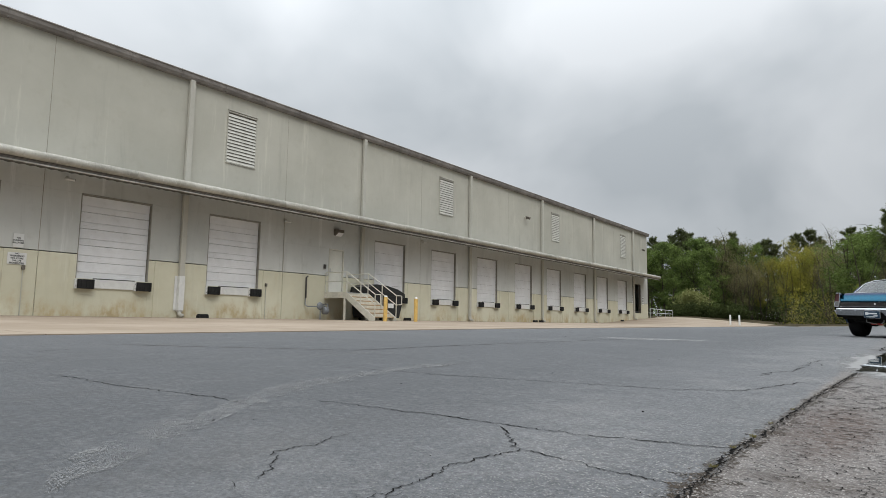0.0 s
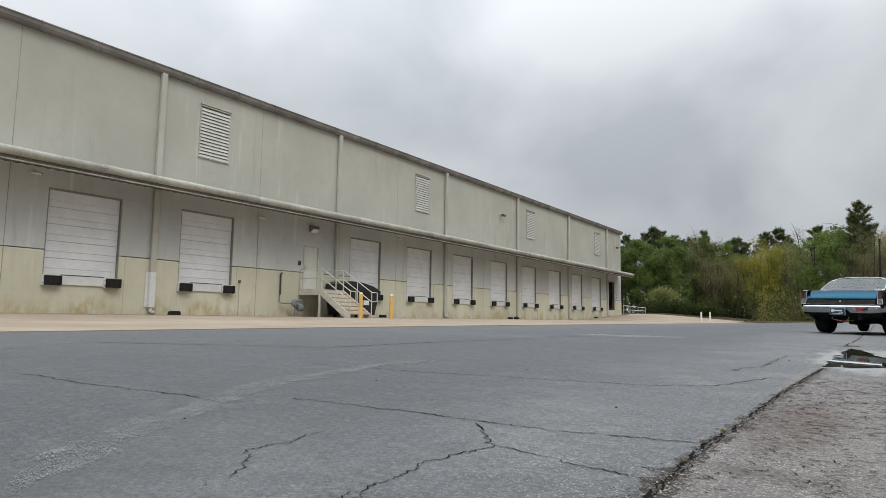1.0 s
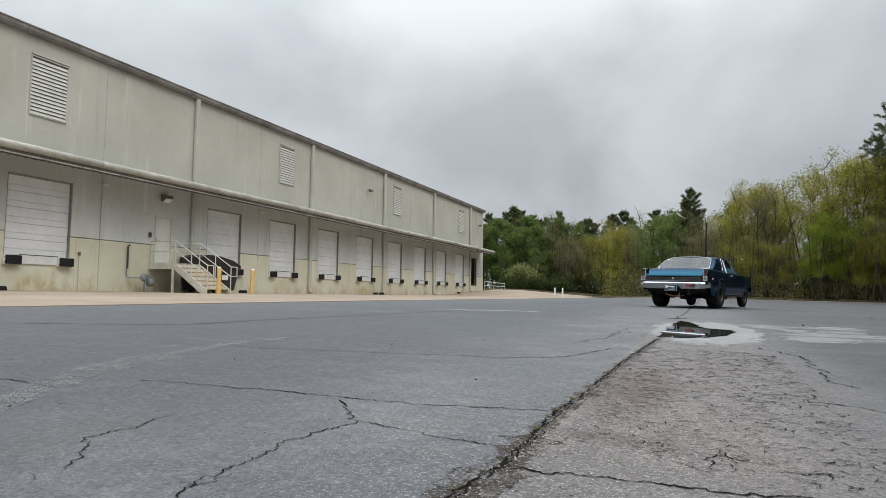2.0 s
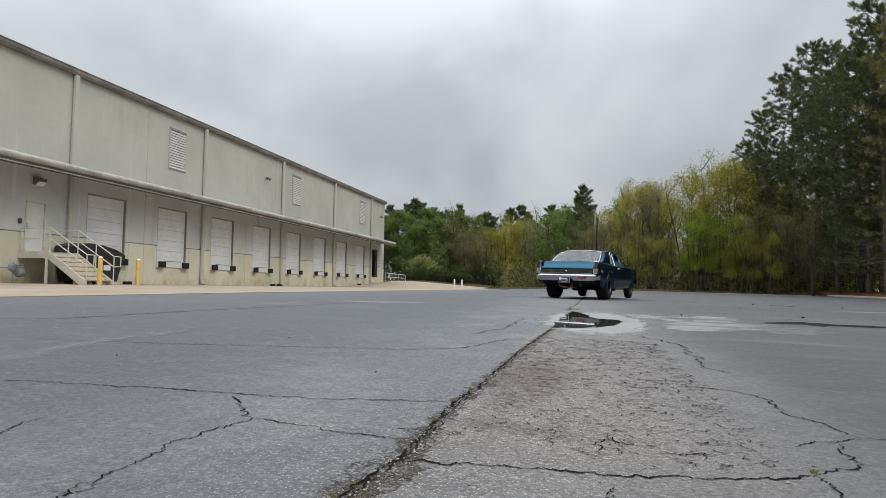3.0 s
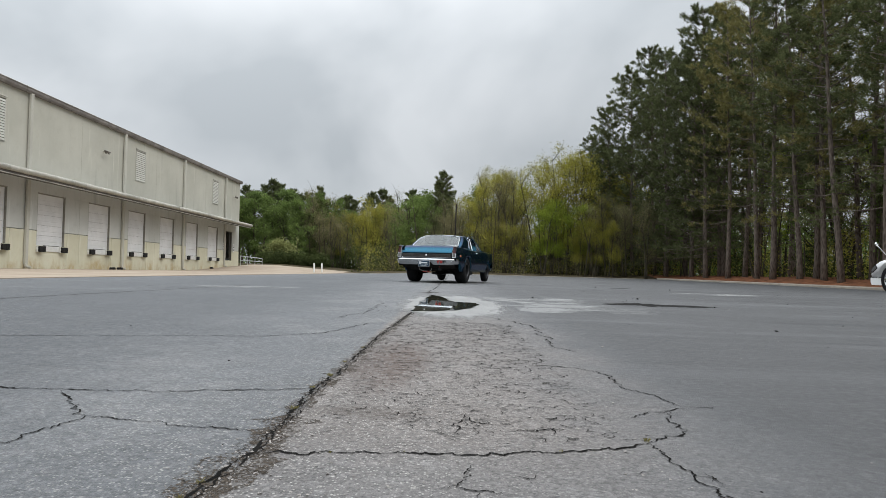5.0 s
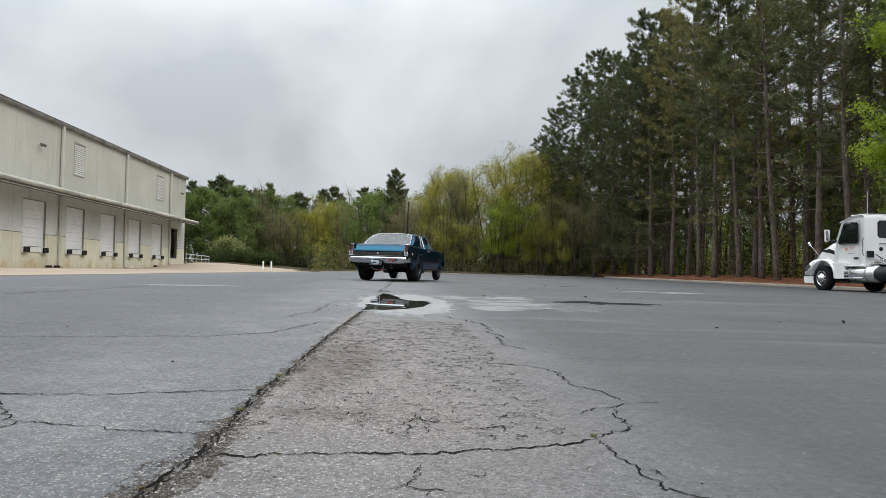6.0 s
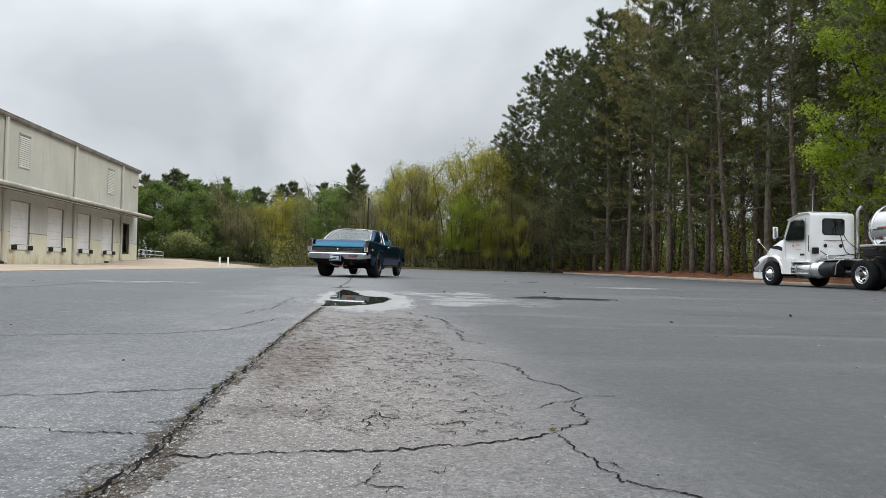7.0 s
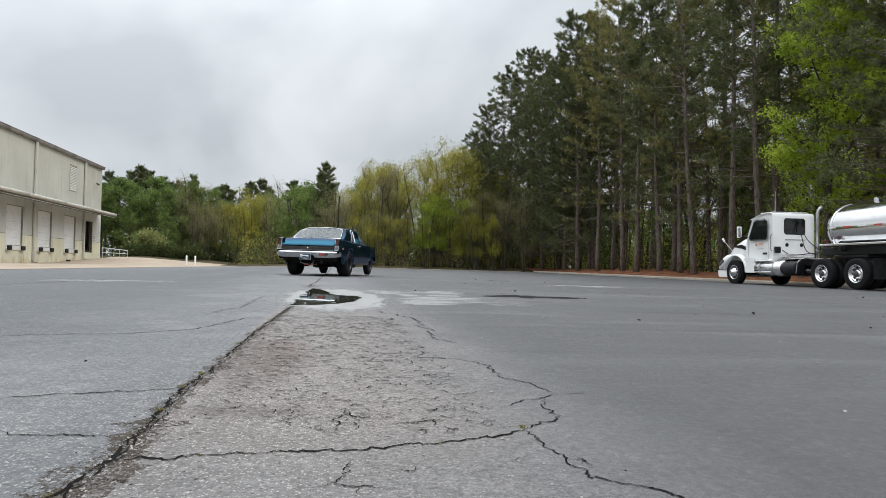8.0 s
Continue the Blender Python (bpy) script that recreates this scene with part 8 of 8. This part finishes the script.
        lathe(bm, [(-2.45, 0.001), (-2.45, 0.28), (-2.42, 0.31), (-1.0, 0.31), (-0.97, 0.28), (-0.97, 0.001)], "y", 28)
        bmesh.ops.transform(bm, matrix=Matrix.Translation((s * 0.86, 0, 0.68)), verts=bm.verts)
        tank = part("fuel_tank", done(bm), POLISHED, t, "polished round fuel tank", True)
        for y in (-1.3, -2.1):
            bm = bmesh.new()
            lathe(bm, [(y, 0.312), (y, 0.322), (y + 0.06, 0.322), (y + 0.06, 0.312)], "y", 28)
            bmesh.ops.transform(bm, matrix=Matrix.Translation((s * 0.86, 0, 0.68)), verts=bm.verts)
            part("tank_strap", done(bm), GALV, tank)
        bm = bmesh.new()
        box(bm, (min(s * 0.72, s * 1.16), -2.0, 0.94), (max(s * 0.72, s * 1.16), -1.0, 0.975), 0.006)
        box(bm, (min(s * 1.10, s * 1.17), -1.95, 0.50), (max(s * 1.10, s * 1.17), -1.05, 0.545), 0.006)
        part("cab_step", done(bm), POLISHED, t, "ribbed aluminium step")
        bm = bmesh.new()
        lathe(bm, [(-3.15, 0.001), (-3.15, 0.24), (-3.12, 0.27), (-2.50, 0.27), (-2.48, 0.22), (-2.48, 0.001)], "y", 24)
        bmesh.ops.transform(bm, matrix=Matrix.Translation((s * 0.86, 0, 0.68)), verts=bm.verts)
        part("air_tank", done(bm), SATIN_BLACK, t, "black tank behind the step", True)
        bm = bmesh.new()
        tube(bm, [(s * 1.08, -3.25, 0.50), (s * 1.10, -3.35, 0.90), (s * 1.05, -3.45, 1.02)], 0.03, 6)
        part("quarter_bracket", done(bm), POLISHED, t)
        bm = bmesh.new()
        tube(bm, [(s * 1.05, -1.90, 1.35), (s * 1.09, -1.90, 1.40), (s * 1.09, -1.90, 1.95), (s * 1.05, -1.90, 2.0)], 0.014, 6)
        part("grab_handle", done(bm), SATIN_BLACK, t, "black grab handle")
    bm = bmesh.new()
    box(bm, (-0.85, -2.62, 1.04), (0.55, -1.98, 1.10), 0.01)
    box(bm, (-0.70, -2.40, 1.10), (0.40, -2.0, 1.22), 0.02)
    part("catwalk", done(bm), POLISHED, t, "pale aluminium catwalk behind the cab")
    # windscreen and visor
    bm = bmesh.new()
    slab(bm, [(-0.86, 2.50), (-0.46, 1.93), (-0.42, 1.95), (-0.82, 2.53)], -0.95, 0.74, "x")
    part("windshield", done(bm), TRUCK_GLASS, t)
    bm = bmesh.new()
    slab(bm, [(-0.90, 2.72), (-0.55, 2.64), (-0.55, 2.67), (-0.92, 2.77)], -0.98, 0.76, "x")
    part("sun_visor", done(bm), TRUCK_WHITE, t)
    bm = bmesh.new()
    box(bm, (-0.90, -1.80, 2.862), (0.67, -1.05, 2.89), 0.013)
    part("roof_cap", done(bm), TRUCK_WHITE, t)
    for x in (-0.6, -0.3, 0.0, 0.3, 0.6):
        bm = bmesh.new()
        box(bm, (x - 0.06, -1.04, 2.835), (x + 0.06, -0.94, 2.885), 0.01)
        part("roof_lamp", done(bm), AMBER_LENS, t)
    # back of cab
    bm = bmesh.new()
    slab(bm, [(-0.44, 2.04), (0.30, 2.04), (0.36, 2.10), (0.36, 2.54), (0.30, 2.60), (-0.44, 2.60), (-0.50, 2.54), (-0.50, 2.10)], -1.935, -1.923, "y")
    part("rear_window", done(bm), TRUCK_GLASS, t, "dark rear window")
    bm = bmesh.new()
    slab(bm, [(-0.46, 2.00), (0.32, 2.00), (0.40, 2.08), (0.40, 2.56), (0.32, 2.64), (-0.46, 2.64), (-0.54, 2.56), (-0.54, 2.08)], -1.923, -1.92, "y")
    part("window_seal", done(bm), SATIN_BLACK, t)
    for x in (-0.42, 0.22):
        bm = bmesh.new()
        lathe(bm, [(0.0, 0.03), (-0.02, 0.075), (-0.03, 0.06), (-0.03, 0.001)], "y", 16)
        bmesh.ops.transform(bm, matrix=Matrix.Translation((x, -1.92, 1.60)), verts=bm.verts)
        part("work_lamp", done(bm), SATIN_BLACK, t, "round rear work lamp")
    bm = bmesh.new()
    tube(bm, [(-0.5, -1.94, 1.80), (0.4, -1.94, 1.80)], 0.014, 6)
    part("grab_bar", done(bm), POLISHED, t)
    bm = bmesh.new()
    box(bm, (-0.98, -2.08, 1.28), (-0.78, -1.93, 1.52), 0.02)
    part("junction_box", done(bm), SATIN_BLACK, t)
    for pts in ([(0.05, -2.02, 2.45), (0.0, -2.22, 1.9), (-0.2, -2.7, 1.35), (0.0, -3.0, 1.2)], [(0.1, -2.02, 2.45), (0.2, -2.27, 1.8), (0.35, -2.8, 1.35), (0.2, -3.2, 1.25)], [(-0.7, -2.02, 1.4), (-0.45, -2.22, 1.2), (-0.2, -2.9, 1.25), (0.1, -3.3, 1.3)]):
        bm = bmesh.new()
        tube(bm, bent_line(pts), 0.016, 6)
        part("air_line", done(bm), SATIN_BLACK, t, "looped black air line")
    bm = bmesh.new()
    tube(bm, [(0.78, -2.12, 0.9), (0.78, -2.12, 2.84), (0.80, -2.15, 2.98), (0.88, -2.22, 3.10)], 0.062, 14)
    part("exhaust_pipe", done(bm), GALV, t, "curved chrome exhaust stack", True)
    bm = bmesh.new()
    tube(bm, [(-0.6, -1.5, 2.88), (-0.6, -1.52, 3.75)], 0.008, 5)
    part("antenna", done(bm), SIGN_WHITE, t)
    # chassis
    for s in (-1, 1):
        bm = bmesh.new()
        box(bm, (s * 0.42 - 0.05, -6.9, 0.78), (s * 0.42 + 0.05, 1.1, 1.02), 0.01)
        part("frame_rail", done(bm), SATIN_BLACK, t)
    bm = bmesh.new()
    box(bm, (-0.80, -3.3, 1.02), (0.80, -2.6, 1.06), 0.01)
    part("deck_plate", done(bm), POLISHED, t, "aluminium deck plate")
    bm = bmesh.new()
    box(bm, (-0.62, -5.9, 1.03), (0.62, -4.5, 1.15), 0.03)
    part("fifth_wheel", done(bm), SATIN_BLACK, t)
    for y in (0.28, -4.6, -6.05):
        bm = bmesh.new()
        tube(bm, [(-0.9, y, 0.51), (0.9, y, 0.51)], 0.09, 10)
        part("axle", done(bm), SATIN_BLACK, t)
    for s in (-1, 1):
        road_wheel(t, s * 1.04, 0.28, 0.51, s)
        for y in (-4.6, -6.05):
            road_wheel(t, s * 1.08, y, 0.51, s, dual=True)
        bm = bmesh.new()
        box(bm, (s * 0.98 - 0.22, -6.75, 0.35), (s * 0.98 + 0.22, -6.73, 1.0), 0.004)
        part("mud_flap", done(bm), RUBBER, t)
    return t


def bent_line(points, n=5):
    """A smooth line through a few points."""
    p = [Vector(points[0]), *(Vector(q) for q in points), Vector(points[-1])]
    out = []
    for i in range(1, len(p) - 2):
        a, b, c, d = p[i - 1:i + 3]
        for k in range(n):
            f = k / n
            out.append(0.5 * ((2 * b) + (c - a) * f + (2 * a - 5 * b + 4 * c - d) * f * f + (3 * b - a - 3 * c + d) * f ** 3))
    return out + [p[-1]]


def tanker():
    t = thing("tank_trailer", "polished stainless steel tank trailer behind the tractor", "trailer")
    bm = bmesh.new()
    rad = 0.86
    prof = [(-3.55, 0.001), (-3.57, 0.30), (-3.64, 0.58), (-3.76, 0.76), (-3.92, rad - 0.02), (-4.0, rad), (-14.0, rad), (-14.2, 0.7), (-14.3, 0.001)]
    lathe(bm, prof, "y", 56)
    bmesh.ops.transform(bm, matrix=Matrix.Translation((0, 0, 2.06)), verts=bm.verts)
    tank = part("tank", done(bm), STAINLESS, t, "mirror-like stainless tank shell", True)
    for y in (-4.0, -7.0, -10.0, -13.0):
        bm = bmesh.new()
        lathe(bm, [(y, rad + 0.001), (y, rad + 0.012), (y - 0.07, rad + 0.012), (y - 0.07, rad + 0.001)], "y", 56)
        bmesh.ops.transform(bm, matrix=Matrix.Translation((0, 0, 2.06)), verts=bm.verts)
        part("band", done(bm), POLISHED, tank)
    for s in (-1, 1):
        for k in range(12):
            bm = bmesh.new()
            y = -3.95 - k * 0.62
            box(bm, (s * (rad + 0.004) - 0.004, y - 0.30, 2.06), (s * (rad + 0.004) + 0.004, y, 2.11))
            part("reflective_tape", done(bm), RED_TAPE if k % 2 else SIGN_WHITE, tank)
        bm = bmesh.new()
        box(bm, (s * 0.95 - 0.17, -13.9, 1.45), (s * 0.95 + 0.17, -3.82, 1.52), 0.01)
        part("side_deck", done(bm), POLISHED, t, "pale aluminium side walkway")
    bm = bmesh.new()
    box(bm, (-1.10, -4.10, 1.44), (1.10, -3.78, 1.525), 0.01)
    part("front_deck", done(bm), POLISHED, t)
    bm = bmesh.new()
    box(bm, (-0.55, -14.0, 1.15), (0.55, -3.3, 1.42), 0.02)
    part("subframe", done(bm), SATIN_BLACK, t)
    for y in (-4.3, -8.0, -12.6):
        bm = bmesh.new()
        slab(bm, [(-0.78, 1.30), (0.78, 1.30), (0.70, 1.60), (0.3, 1.26), (-0.3, 1.26), (-0.70, 1.60)], y - 0.06, y + 0.06, "y")
        part("saddle", done(bm), STEEL_DARK, t)
    bm = bmesh.new()
    lathe(bm, [(2.88, 0.28), (3.0, 0.28), (3.02, 0.24), (3.04, 0.001)], "z", 24)
    bmesh.ops.transform(bm, matrix=Matrix.Translation((0, -7.0, 0)), verts=bm.verts)
    part("manhole", done(bm), POLISHED, t)
    bm = bmesh.new()
    box(bm, (-0.08, -5.1, 2.88), (0.02, -5.0, 3.06), 0.01)
    part("vent", done(bm), POLISHED, t)
    bm = bmesh.new()
    box(bm, (-1.02, -3.98, 1.53), (-0.90, -3.84, 1.66), 0.01)
    part("marker_lamp", done(bm), RED_LENS, t)
    for y in (-12.2, -13.5):
        bm = bmesh.new()
        tube(bm, [(-0.9, y, 0.51), (0.9, y, 0.51)], 0.08, 10)
        part("axle", done(bm), SATIN_BLACK, t)
        bm = bmesh.new()
        box(bm, (-0.5, y - 0.1, 0.5), (0.5, y + 0.1, 1.0), 0.02)
        part("suspension", done(bm), SATIN_BLACK, t)
        for s in (-1, 1):
            road_wheel(t, s * 1.06, y, 0.51, s, dual=True)
    for s in (-1, 1):
        bm = bmesh.new()
        box(bm, (s * 0.75 - 0.06, -8.1, 0.02), (s * 0.75 + 0.06, -7.95, 1.0), 0.01)
        part("landing_leg", done(bm), STEEL_DARK, t)
    return t


TRUCK_X, TRUCK_Y = 17.85, 23.9
tz = ground_z(TRUCK_X, TRUCK_Y - 3)
truck = tractor()
truck.matrix_basis = pose(TRUCK_X, TRUCK_Y, tz + 0.005, 0, 0, 0)
tank_trailer = tanker()
tank_trailer.matrix_basis = pose(TRUCK_X, TRUCK_Y - 0.6, tz + 0.005, 0, 0, 0)
